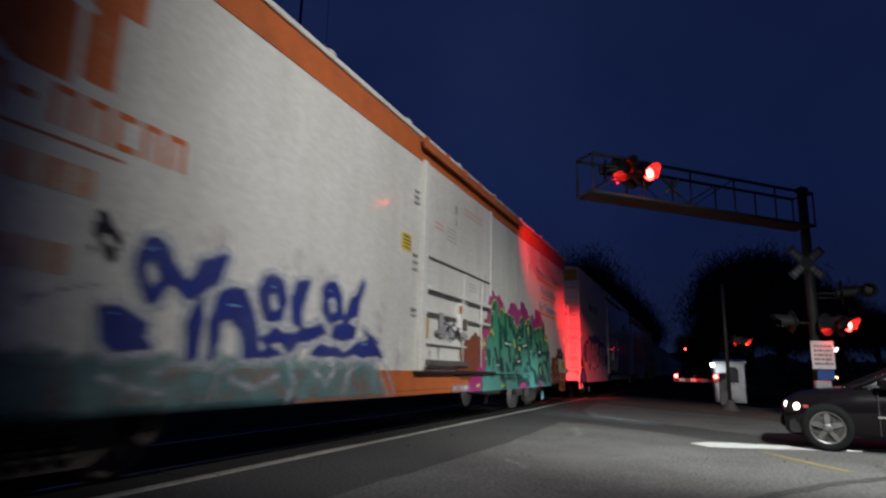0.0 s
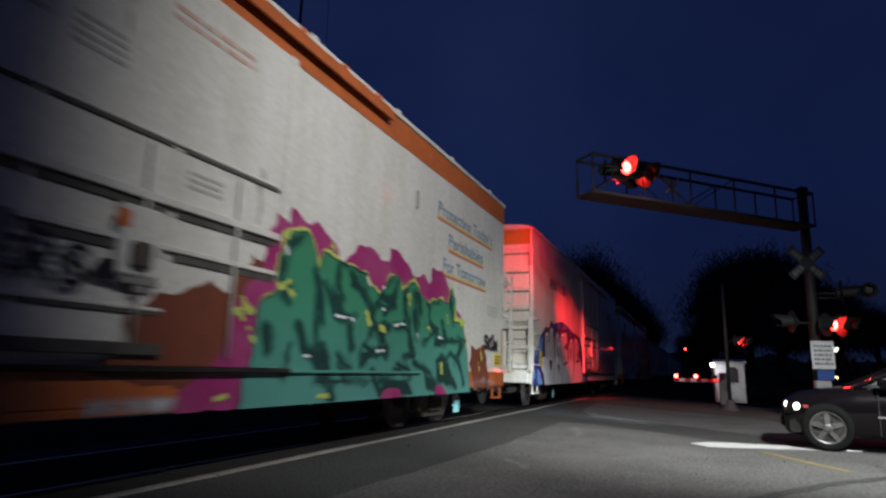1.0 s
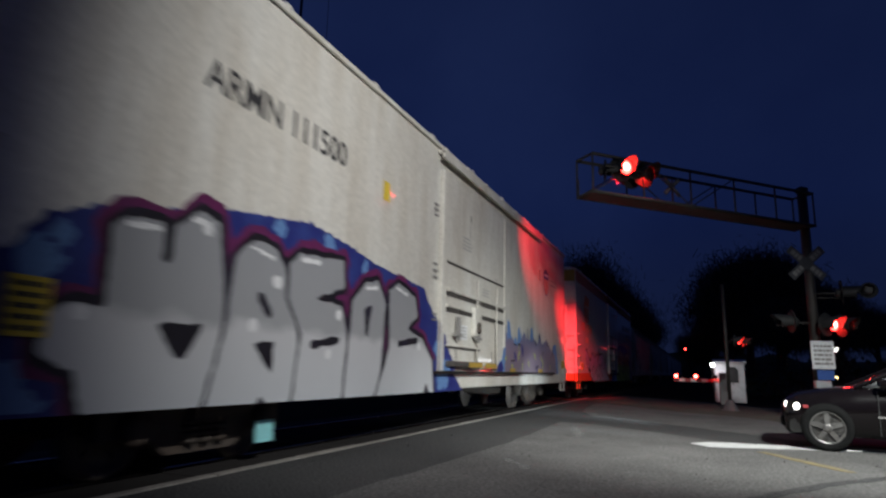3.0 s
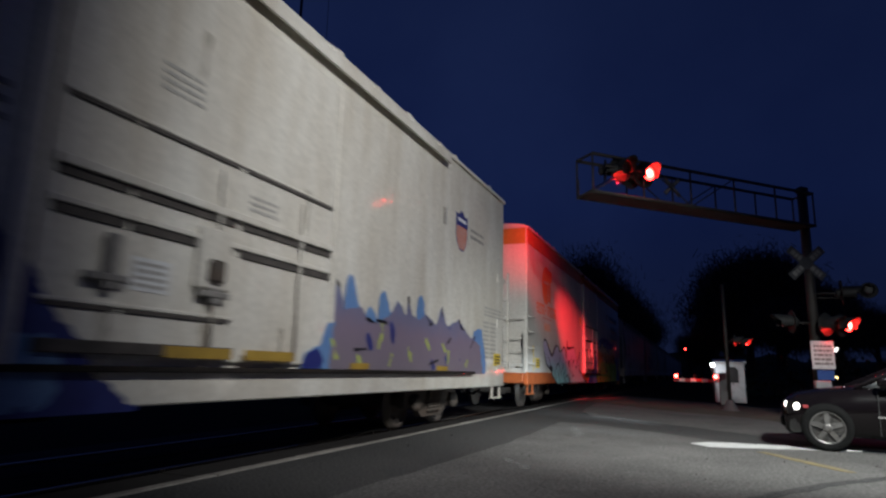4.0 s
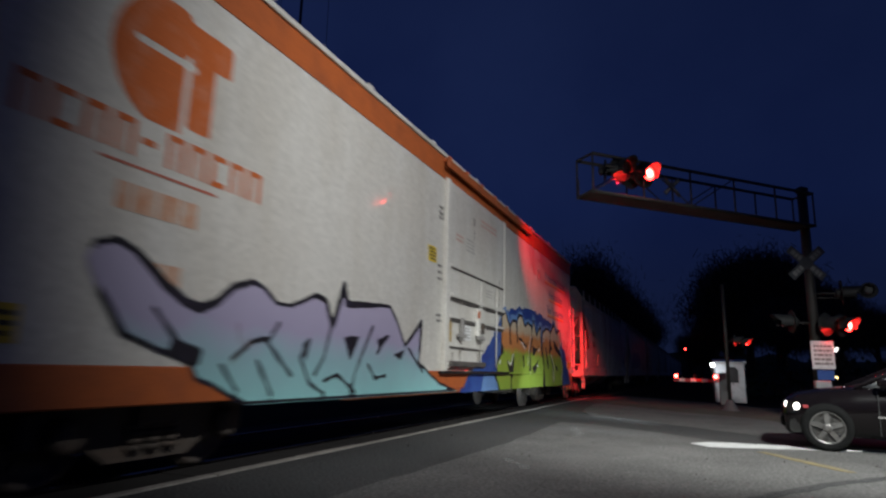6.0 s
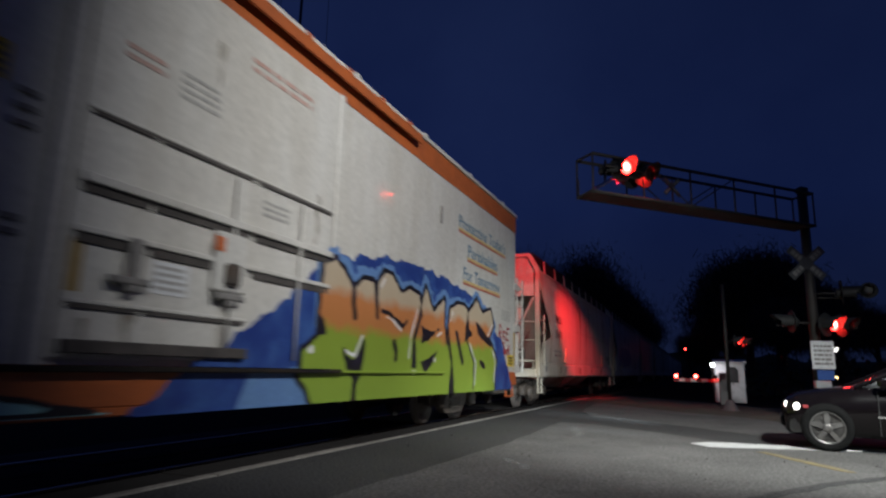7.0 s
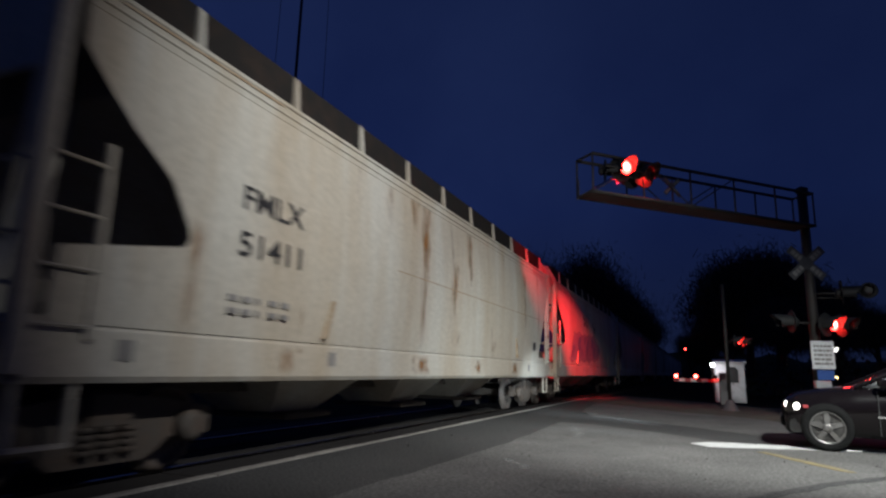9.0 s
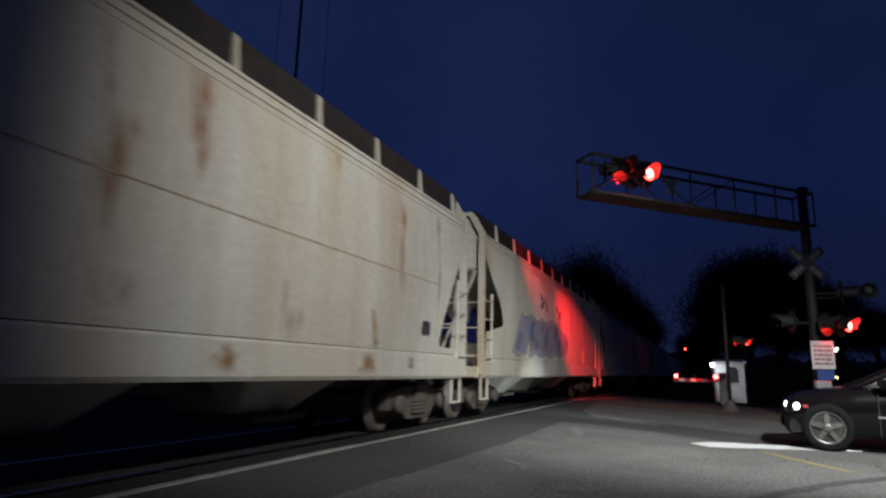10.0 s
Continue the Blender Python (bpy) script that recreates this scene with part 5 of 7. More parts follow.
dark = np.maximum.reduce([
    strokes(Y, Z, [[(13.2, 2.56), (12.9, 2.35), (12.85, 2.1)], [(13.0, 1.9), (12.85, 1.82)], [(13.55, 2.1), (13.66, 1.9), (13.7, 1.6)]], 0.035),
    strokes(Y, Z, [[(13.55, 1.2), (13.75, 0.95)], [(12.58, 1.42), (12.64, 1.22)], [(13.74, 1.24), (13.84, 1.12), (13.84, 0.92)]], 0.06),
    strokes(Y, Z, [[(14.42, 2.16), (14.72, 2.08)], [(14.38, 1.52), (14.4, 1.38)], [(14.88, 1.88), (15.0, 1.84)], [(14.74, 1.2), (14.9, 1.2)], [(16.36, 1.94), (16.46, 1.68)], [(16.54, 2.25), (16.6, 2.0)]], 0.05),
    strokes(Y, Z, [[(14.1, 1.2), (14.22, 1.1), (14.4, 1.04)], [(15.12, 1.96), (15.4, 1.9), (15.6, 2.06), (15.74, 2.36)], [(15.96, 2.2), (16.03, 1.78), (15.9, 1.68)], [(16.02, 1.22), (16.36, 1.28)], [(17.32, 1.55), (17.72, 1.52)], [(17.6, 1.84), (17.7, 1.66)]], 0.032),
    strokes(Y, Z, [[(13.98, 1.73), (14.24, 1.72), (14.5, 1.72)], [(15.64, 1.64), (16.04, 1.69), (16.28, 1.52), (16.4, 1.28)], [(15.72, 1.04), (16.26, 0.92)], [(16.8, 1.46), (17.12, 1.64)], [(16.88, 2.14), (17.2, 2.25), (17.44, 2.28)], [(18.2, 1.14), (18.5, 1.42), (18.78, 1.6)], [(16.86, 1.76), (17.04, 1.64)], [(16.06, 2.36), (16.12, 2.1)], [(17.96, 2.42), (18.04, 2.1)], [(14.1, 2.38), (14.5, 2.36), (14.72, 2.36), (15.02, 2.22), (15.24, 2.1)], [(13.1, 1.3), (13.0, 0.95)]], 0.022),
    patch(Y, Z, [(15.14, 1.54), (15.2, 1.69), (15.6, 1.68), (15.38, 1.52)]),
    patch(Y, Z, [(15.22, 1.32), (15.5, 1.38), (15.52, 1.26)]),
    patch(Y, Z, [(17.34, 1.16), (17.56, 1.28), (17.8, 1.22), (18.32, 0.72), (17.4, 0.84)]),
    patch(Y, Z, [(15.22, 0.66), (15.48, 0.89), (16.14, 0.85), (16.38, 0.64)]),
    patch(Y, Z, [(16.86, 0.9), (17.4, 0.82), (17.3, 0.66), (16.95, 0.7)]),
    patch(Y, Z, [(13.9, 0.62), (13.95, 0.84), (14.1, 0.62)]),
    strokes(Y, Z, [[(12.73, 2.23), (12.80, 1.99), (12.99, 1.77)], [(13.49, 2.23), (13.58, 1.85), (13.56, 1.51), (13.61, 1.29)], [(13.72, 2.04), (13.87, 1.89), (13.98, 1.69), (14.37, 1.67)], [(14.35, 2.27), (14.69, 2.07), (14.92, 1.86)], [(14.92, 1.86), (15.03, 1.64), (14.77, 1.35), (15.13, 1.22)], [(15.16, 2.10), (15.63, 2.00), (15.32, 1.84)], [(15.93, 2.41), (16.03, 2.03), (16.18, 1.74), (16.29, 1.36)], [(16.37, 2.24), (16.49, 1.85), (16.49, 1.52)], [(16.78, 2.46), (16.99, 2.15), (16.99, 1.81)], [(17.61, 1.86), (17.80, 1.56), (17.24, 1.47)], [(17.80, 1.54), (18.73, 1.61)], [(17.57, 1.06), (17.97, 1.34), (18.44, 1.17), (18.71, 0.79)], [(14.10, 1.08), (14.32, 0.82)], [(15.52, 2.41), (15.22, 2.15), (15.08, 1.92)], [(17.90, 2.31), (18.15, 1.91)], [(14.03, 2.40), (14.02, 2.09), (14.19, 1.93)], [(16.39, 1.13), (17.10, 0.98), (17.30, 0.73)], [(14.70, 1.09), (14.96, 1.20)], [(15.80, 1.12), (16.25, 1.01)]], 0.026),
    strokes(Y, Z, [[(13.23, 1.48), (13.35, 1.25), (13.60, 1.14)], [(13.63, 1.13), (13.71, 0.94)], [(14.35, 1.58), (14.41, 1.30)], [(15.12, 1.61), (15.33, 1.44)], [(15.27, 1.31), (15.44, 1.25)], [(17.02, 1.79), (17.32, 1.69)], [(13.95, 1.93), (14.11, 1.80)], [(15.23, 2.08), (15.51, 2.03)], [(15.02, 1.00), (15.19, 0.77)], [(14.57, 2.13), (14.41, 2.16)], [(16.20, 1.51), (16.35, 1.28)]], 0.05),
    np.minimum(0.012 - np.abs(Z - 0.86), np.minimum(Y - 13.6, 15.4 - Y)),
]) + wobble(Y, Z, 0.25, 0.02, 8)
dabs = strokes(Y, Z, [[(12.2, 1.68), (12.3, 1.6)], [(12.1, 1.55), (12.2, 1.5)], [(12.3, 1.4), (12.4, 1.3)], [(12.75, 1.92), (13.0, 1.98), (13.05, 1.86)], [(13.8, 2.6), (13.9, 2.48)], [(14.8, 1.8), (14.88, 1.64)], [(15.22, 1.6), (15.34, 1.58)], [(13.7, 0.7), (13.9, 0.7)], [(11.95, 0.7), (12.1, 0.75)], [(16.14, 2.2), (16.18, 1.98)], [(17.56, 1.14), (17.58, 0.96)], [(16.94, 1.74), (17.0, 1.7)], [(17.78, 2.02), (17.84, 1.9)], [(18.5, 1.9), (18.7, 1.98)], [(19.7, 1.5), (19.8, 1.3)], [(19.6, 1.2), (19.65, 1.05)]], 0.036) + wobble(Y, Z, 0.16, 0.06, 3)
rose = np.minimum(np.maximum.reduce([
    patch(Y, Z, [(15.26, 0.6), (15.4, 0.73), (15.6, 0.76), (15.9, 0.74), (16.05, 0.6)]),
    patch(Y, Z, [(17.3, 0.6), (17.34, 0.76), (17.6, 0.78), (17.9, 0.6)])]), Z - 0.61)
low = Z - 0.61
paint_layers(car_a, "graffiti", Y, Z, [
    (np.minimum(brown, low), "g_brown", "dark brown spray cloud"),
    (np.minimum(np.minimum(crown, low), 0.03 + np.abs(Y - 10.0)), "g_magenta", "magenta sprayed crown"),
    (np.minimum(np.minimum(mass + 0.05 + wobble(Y, Z, 0.8, 0.06, 61), low), Z - 1.5), "g_lime", "yellow-green sprayed edge"),
    (np.minimum(mass + 0.012, low), "g_darkgreen", "dark outline"),
    (np.minimum(mass - 0.014, low), "g_leaf", "green sprayed letter shapes"),
    (np.minimum(np.minimum(dark + 0.07 + wobble(Y, Z, 0.5, 0.05, 91), mass - 0.01), low), "g_shade", "dark green shading along the lines"),
    (np.minimum(np.minimum(dark, mass + 0.02), low), "g_darkgreen", "dark inner lines"),
    (rose, "g_magenta", "magenta roses at the sill"),
    (dabs, "g_lime", "yellow-green dabs"),
    (strokes(Y, Z, [[(12.82, 2.35), (12.88, 2.22)], [(14.0, 1.69), (14.25, 1.68), (14.44, 1.67)], [(14.74, 2.3), (14.84, 2.18)], [(13.35, 1.17), (13.5, 1.15)], [(15.64, 1.67), (15.86, 1.72), (16.02, 1.72)], [(15.12, 1.28), (15.34, 1.29)], [(16.49, 1.62), (16.52, 1.44)], [(15.26, 1.90), (15.38, 1.88)], [(17.4, 1.6), (17.6, 1.59)], [(15.24, 2.2), (15.34, 2.24)]], 0.018) + wobble(Y, Z, 0.2, 0.02, 4), "g_white", "white dabs"),
], GX)
Y, Z = field_grid(10.5, 11.7, 0.60, 0.80, 0.02)
sheet("paint_strip", Y, Z, np.minimum(np.minimum(Y - 10.6, 11.65 - Y), np.minimum(Z - 0.61, 0.78 - Z)), GX + 0.002, M["g_pale"], car_a, "pale lilac sprayed strip on the sill")
Y, Z = field_grid(19.0, 21.0, 0.60, 1.0, 0.025)
sheet("graffiti", Y, Z, np.minimum(strokes(Y, Z, [[(19.25, 0.76), (19.94, 0.84), (20.7, 0.76)]], 0.09) + wobble(Y, Z, 0.3, 0.08, 77), Z - 0.62), GX + 0.03, M["g_pink"], car_a, "pale pink sprayed smear at the sill")
# scribbles on the door and by the rear corner
Y, Z = field_grid(9.6, 12.3, 1.3, 2.2, 0.025)
F = strokes(Y, Z, glyph_lines("erse", 9.65, 10.7, lambda k: 1.64, lambda k: 1.88, 0.03, 9), 0.026)
sheet("scribble", Y, Z, F, SIDE + 0.125, M["g_black"], car_a, "black sprayed scribble")
Y, Z = field_grid(19.9, 21.3, 1.4, 1.9, 0.025)
F = strokes(Y, Z, glyph_lines("skom", 20.0, 20.95, lambda k: 1.5, lambda k: 1.75, 0.03, 19), 0.04)
sheet("scribble", Y, Z, F, GX, M["g_black"], car_a, "black sprayed scribble")
Y, Z = field_grid(2.6, 3.4, 1.7, 2.5, 0.02)
sheet("scribble", Y, Z, blobs(Y, Z, [(2.95, 2.2, 0.08), (3.05, 2.12, 0.07), (3.14, 2.08, 0.06), (3.1, 1.9, 0.05)]) + wobble(Y, Z, 0.2, 0.12, 6), GX, M["g_black"], car_a, "black sprayed smudge")

# car B: silver letters on a navy cloud
Y, Z = field_grid(-0.05, 9.9, 0.60, 3.0, 0.033)
low = Z - 0.655
cloud = patch(Y, Z, [(-0.1, 0.6), (-0.1, 1.2), (0.15, 1.4), (0.41, 1.68), (0.71, 1.8), (0.94, 2.07), (1.4, 2.27), (2.7, 2.53), (4.18, 2.78), (5.03, 2.66), (5.77, 2.54), (6.6, 2.46), (7.55, 2.38), (8.28, 1.82), (8.89, 1.11), (9.52, 0.6)])
cloud = np.minimum(cloud + wobble(Y, Z, 0.28, 0.05, 14), np.minimum(low, Y))
silver = [
    patch(Y, Z, [(1.45, 0.5), (1.31, 0.97), (1.02, 1.08), (1.02, 1.37), (1.29, 1.49), (1.52, 1.46), (1.49, 2.1), (1.61, 2.23), (1.97, 2.26), (2.06, 2.02), (2.13, 2.26), (2.43, 2.47), (2.65, 2.41), (2.79, 1.7), (2.9, 0.5)]),
    patch(Y, Z, [(2.62, 0.5), (2.86, 1.35), (2.90, 2.09), (3.17, 2.35), (3.55, 2.32), (3.86, 1.96), (4.1, 1.14), (4.2, 0.5)]),
    patch(Y, Z, [(3.99, 0.5), (4.12, 1.42), (3.82, 1.79), (3.80, 2.2), (4.02, 2.35), (4.94, 2.42), (5.0, 2.06), (4.34, 1.85), (4.96, 1.82), (5.24, 1.16), (5.2, 0.5)]),
    patch(Y, Z, [(5.1, 0.5), (5.22, 1.91), (5.54, 2.21), (5.91, 2.29), (6.18, 2.0), (6.12, 1.18), (6.0, 0.5)]),
    patch(Y, Z, [(5.9, 0.5), (6.36, 1.35), (6.29, 2.19), (6.6, 2.35), (7.21, 2.2), (7.33, 1.9), (6.92, 1.66), (7.5, 1.55), (7.95, 1.2), (8.1, 0.5)]),
]
edge = wobble(Y, Z, 0.3, 0.02, 4)
fill, whole = np.full(Y.shape, -9.0), np.full(Y.shape, -9.0)
for one in silver:
    one = one + edge
    fill = np.maximum(np.minimum(fill, -(one + 0.05)), one)
    whole = np.maximum(whole, one)
holes = np.maximum.reduce([
    patch(Y, Z, [(2.0, 1.38), (2.57, 1.41), (2.36, 1.08), (2.26, 1.08)]),
    patch(Y, Z, [(3.28, 1.26), (3.63, 1.31), (3.62, 0.95)]),
    patch(Y, Z, [(5.54, 1.84), (5.78, 1.93), (5.64, 1.42)]),
    strokes(Y, Z, [[(2.06, 2.2), (2.05, 1.95)], [(4.35, 1.30), (4.9, 1.38)], [(6.7, 1.42), (7.3, 1.5)], [(3.34, 1.75), (3.5, 1.6)]], 0.05),
    patch(Y, Z, [(3.35, 0.55), (3.45, 0.74), (3.62, 0.55)]), patch(Y, Z, [(7.55, 0.55), (7.75, 0.82), (7.95, 0.55)]),
]) + edge
fill = np.minimum(np.minimum(fill, -holes), low)
paint_layers(car_b, "graffiti", Y, Z, [
    (cloud, "g_navy", "navy spray cloud"),
    (np.minimum(np.minimum(np.maximum(blobs(Y, Z, [(0.95, 1.78, 0.17), (0.45, 1.6, 0.13), (0.7, 0.88, 0.24), (0.15, 0.95, 0.12), (3.55, 2.56, 0.1), (4.6, 2.6, 0.14), (5.5, 2.4, 0.1), (8.5, 0.95, 0.28), (8.2, 1.4, 0.16), (1.05, 1.95, 0.09)]), patch(Y, Z, [(0.95, 0.6), (0.8, 0.95), (1.05, 0.85), (1.3, 0.6)])) + wobble(Y, Z, 0.3, 0.10, 4), cloud - 0.03), low), "g_sky", "light blue dabs"),
    (np.minimum(np.minimum(whole + 0.15 + wobble(Y, Z, 0.6, 0.05, 15), low), 3 * (Z - 1.2) + 3 * (Y < 1.6)), "g_purple", "purple sprayed rim"),
    (np.minimum(whole + 0.075, low), "g_black", "black sprayed outline"),
    (fill, "g_chrome", "silver sprayed letters, paler below"),
    (np.minimum(np.maximum(strokes(Y, Z, [[(1.62, 2.16), (1.95, 2.19)], [(2.3, 2.36), (2.52, 2.36)], [(3.15, 2.26), (3.5, 2.2)], [(4.05, 2.28), (4.4, 2.3)], [(5.6, 2.14), (5.9, 2.18)], [(6.5, 2.27), (6.9, 2.2)]], 0.025), blobs(Y, Z, [(3.6, 1.95, 0.08), (4.9, 1.7, 0.07), (3.25, 1.45, 0.07), (2.5, 2.3, 0.06), (1.3, 1.4, 0.06), (4.7, 1.2, 0.06), (7.4, 1.4, 0.07)])) + wobble(Y, Z, 0.2, 0.02, 6), fill - 0.02), "g_white", "white sprayed highlights"),
], GX)
lettering("reporting_mark", "ARMN 111500", 0.46, 2.3, 3.70, SX, M["letter_black"], car_b, "black stencilled letters", 0.93)
pl = slab("safety_plate", car_b, M["plate_yellow"], GX + 0.02, GX + 0.026, 0.74, 1.06, 1.2, 1.62)
bars("writing", 5, 0.77, 1.03, 1.22, 1.6, GX + 0.028, M["letter_black"], pl, seed=41)
slab("small_plate", car_b, M["plate_yellow"], SX, SX + 0.005, 6.0, 6.2, 3.55, 3.85)
# car B: mauve flames with light blue spikes behind the door
Y, Z = field_grid(11.4, 19.0, 0.96, 2.5, 0.03)
edge = wobble(Y, Z, 0.3, 0.03, 17)
flame = patch(Y, Z, [(12.2, 0.9), (12.24, 1.4), (12.33, 1.8), (12.36, 2.14), (12.45, 2.1), (12.6, 1.78), (12.86, 1.84), (13.08, 1.86), (13.26, 1.66), (13.58, 1.7), (13.92, 1.86), (14.16, 2.06), (14.44, 1.88), (14.52, 2.18), (14.68, 1.9), (14.96, 1.82), (15.2, 1.98), (15.68, 1.8), (15.96, 2.18), (16.2, 1.8), (16.8, 2.0), (17.34, 1.74), (18.08, 1.56), (18.3, 0.9)]) + edge
spikes = np.maximum.reduce([
    patch(Y, Z, [(12.58, 1.6), (12.62, 2.16), (12.70, 2.27), (12.80, 2.2), (12.98, 1.84), (13.0, 1.6)]),
    patch(Y, Z, [(13.50, 1.6), (13.58, 2.1), (13.68, 2.2), (13.78, 2.14), (13.94, 1.84), (13.9, 1.6)]),
    patch(Y, Z, [(14.80, 1.6), (14.92, 2.2), (15.02, 2.27), (15.14, 2.2), (15.30, 1.6)]),
    patch(Y, Z, [(13.14, 1.6), (13.20, 1.85), (13.30, 1.9), (13.48, 1.78), (13.5, 1.6)]),
    patch(Y, Z, [(11.6, 0.98), (11.7, 1.2), (12.0, 1.3), (12.14, 1.58), (12.36, 1.66), (12.5, 1.2), (12.5, 0.98)]),
    patch(Y, Z, [(16.3, 1.6), (16.45, 1.95), (16.6, 1.6)]),
    patch(Y, Z, [(17.4, 1.2), (17.7, 1.82), (18.2, 1.94), (18.46, 1.3), (18.5, 0.98), (17.6, 0.98)]),
]) + edge
deep = np.minimum(np.maximum(patch(Y, Z, [(11.62, 1.0), (11.72, 1.2), (11.96, 1.26), (12.1, 1.12), (12.0, 1.0)]), wobble(Y, Z, 0.7, 0.3, 62) - 0.2), np.maximum(flame, spikes) - 0.02)
streaks = strokes(Y, Z, [[(13.62, 1.74), (13.68, 1.56), (13.56, 1.32)], [(12.26, 1.36), (12.46, 1.16)], [(14.0, 1.24), (13.92, 1.06)], [(14.56, 1.38), (14.68, 1.18)], [(15.26, 1.54), (15.42, 1.36)], [(16.3, 1.38), (16.26, 1.14)], [(17.22, 1.12), (17.34, 1.24)], [(16.0, 1.5), (16.12, 1.36)], [(13.0, 1.2), (13.08, 1.06)]], 0.026) + wobble(Y, Z, 0.2, 0.035, 3)
black = strokes(Y, Z, [[(12.36, 2.13), (12.43, 2.08)], [(14.52, 2.17), (14.55, 2.05)], [(15.96, 2.18), (15.94, 1.98)], [(15.3, 1.9), (15.42, 1.78), (15.55, 1.86)], [(16.8, 2.0), (16.95, 1.82), (17.1, 1.84)], [(13.2, 1.72), (13.4, 1.68)], [(16.2, 1.5), (16.4, 1.62)], [(13.5, 1.72), (13.8, 1.7)], [(17.5, 1.5), (17.75, 1.72)], [(15.4, 1.12), (15.8, 1.2)], [(12.9, 1.28), (13.2, 1.3)]], 0.022) + wobble(Y, Z, 0.2, 0.015, 8)
paint_layers(car_b, "graffiti", Y, Z, [
    (spikes, "g_sky", "light blue sprayed spikes"),
    (flame, "g_mauve", "mauve sprayed letters running together"),
    (deep, "g_navy", "navy patches"),
    (streaks, "g_lime", "yellow-green streaks"),
    (black, "g_black", "black sprayed strokes"),
], GX)
for y in (12.8, 15.75):
    slab("yellow_mark", car_b, M["end_yellow"], GX + 0.012, GX + 0.016, y, y + 0.5, 1.02, 1.1)
# railway shield in plain colours, with bars for its writing
Y, Z = field_grid(16.5, 17.4, 3.35, 4.3, 0.025)
shape = np.minimum(0.33 - np.abs(Y - 16.93) - 1.9 * np.maximum(0, 3.72 - Z) ** 2 - 0.5 * np.maximum(0, 3.98 - Z) * np.maximum(0, Z - 3.86), np.minimum(4.16 + 0.05 * np.cos((Y - 16.93) * 14) - Z, Z - 3.38))
sheet("shield", Y, Z, shape, SX, M["g_navy"], car_b, "blue and red shield emblem")
sheet("shield", Y, Z, np.minimum(shape - 0.03, 3.88 - Z), SX + 0.002, M["stripe_red"], car_b)
stripes = np.minimum(np.minimum(shape - 0.035, 3.87 - Z), 0.012 - np.abs(((Y - 16.63) % 0.10) - 0.05))
sheet("shield", Y, Z, stripes, SX + 0.004, M["sign_white"], car_b)
slab("shield_bar", car_b, M["sign_white"], SX + 0.002, SX + 0.004, 16.70, 17.16, 3.97, 4.04)
bars("owner_writing", 2, 17.45, 18.3, 3.72, 4.0, SX, M["letter_grey"], car_b, seed=44)
slab("bracket", car_b, M["letter_grey"], SX, SX + 0.04, 15.95, 16.0, 3.72, 4.05, 0.006)
for y in (9.6, 10.6):
    slab("yellow_mark", car_b, M["end_yellow"], SIDE + 0.122, SIDE + 0.128, y, y + 0.8, 1.09, 1.19)

# car C: pale lilac letters with black outline
Y, Z = field_grid(1.5, 10.6, 0.62, 2.3, 0.03)
body = patch(Y, Z, [(1.86, 1.82), (1.92, 1.96), (2.1, 2.02), (2.31, 1.97), (2.63, 1.74), (2.89, 1.6), (3.08, 1.57), (3.28, 1.65), (3.48, 1.81), (3.77, 1.92), (3.97, 1.87), (4.2, 1.73), (4.46, 1.73), (4.91, 1.91), (5.18, 1.86), (5.34, 1.58), (5.57, 2.13), (5.67, 1.88), (6.9, 1.98), (7.2, 1.72), (7.46, 1.41), (8.07, 1.83), (8.03, 1.15), (8.88, 0.82), (10.08, 0.6), (3.9, 0.6), (3.5, 0.76), (3.1, 0.9), (3.0, 1.04), (2.25, 1.26), (1.99, 1.58)])
body = np.minimum(body + wobble(Y, Z, 0.4, 0.012, 6), Z - 0.645)
cuts = np.maximum.reduce([
    strokes(Y, Z, [[(3.55, 1.1), (3.83, 1.28), (4.07, 1.33)], [(3.93, 1.09), (4.2, 0.74)], [(4.07, 1.29), (4.53, 0.94)], [(4.86, 1.36), (4.69, 1.14), (4.9, 0.85), (5.21, 0.72)], [(5.34, 1.6), (5.17, 1.15), (5.0, 0.95)], [(6.39, 1.62), (5.95, 0.98), (5.85, 0.71)], [(6.3, 1.08), (6.5, 0.9), (6.83, 0.93)], [(5.2, 0.87), (5.5, 0.95), (5.97, 0.72)], [(3.41, 1.04), (3.65, 0.79)], [(7.58, 1.36), (8.17, 0.99)], [(3.0, 0.85), (3.5, 0.74)], [(2.55, 1.5), (2.8, 1.27)], [(6.83, 1.5), (6.55, 1.25)], [(4.25, 1.5), (4.1, 1.3)]], 0.024),
    patch(Y, Z, [(2.78, 1.28), (3.15, 1.18), (3.12, 1.03), (2.72, 1.06)]),
    patch(Y, Z, [(5.62, 1.43), (6.05, 1.47), (5.80, 1.14)]),
    patch(Y, Z, [(6.53, 1.45), (6.95, 1.54), (6.62, 1.30)]),
    patch(Y, Z, [(7.08, 1.24), (7.5, 1.36), (7.3, 1.16)]),
    patch(Y, Z, [(4.7, 1.3), (4.88, 1.38), (4.8, 1.1)]),
]) + wobble(Y, Z, 0.3, 0.012, 5)
thick = 0.022 + 0.028 * (np.sin(Y * 2.3 + 1) * 0.5 + 0.5) * (Z > 1.3)
rim = np.maximum(thick - np.abs(body - 0.015), np.minimum(cuts, body))
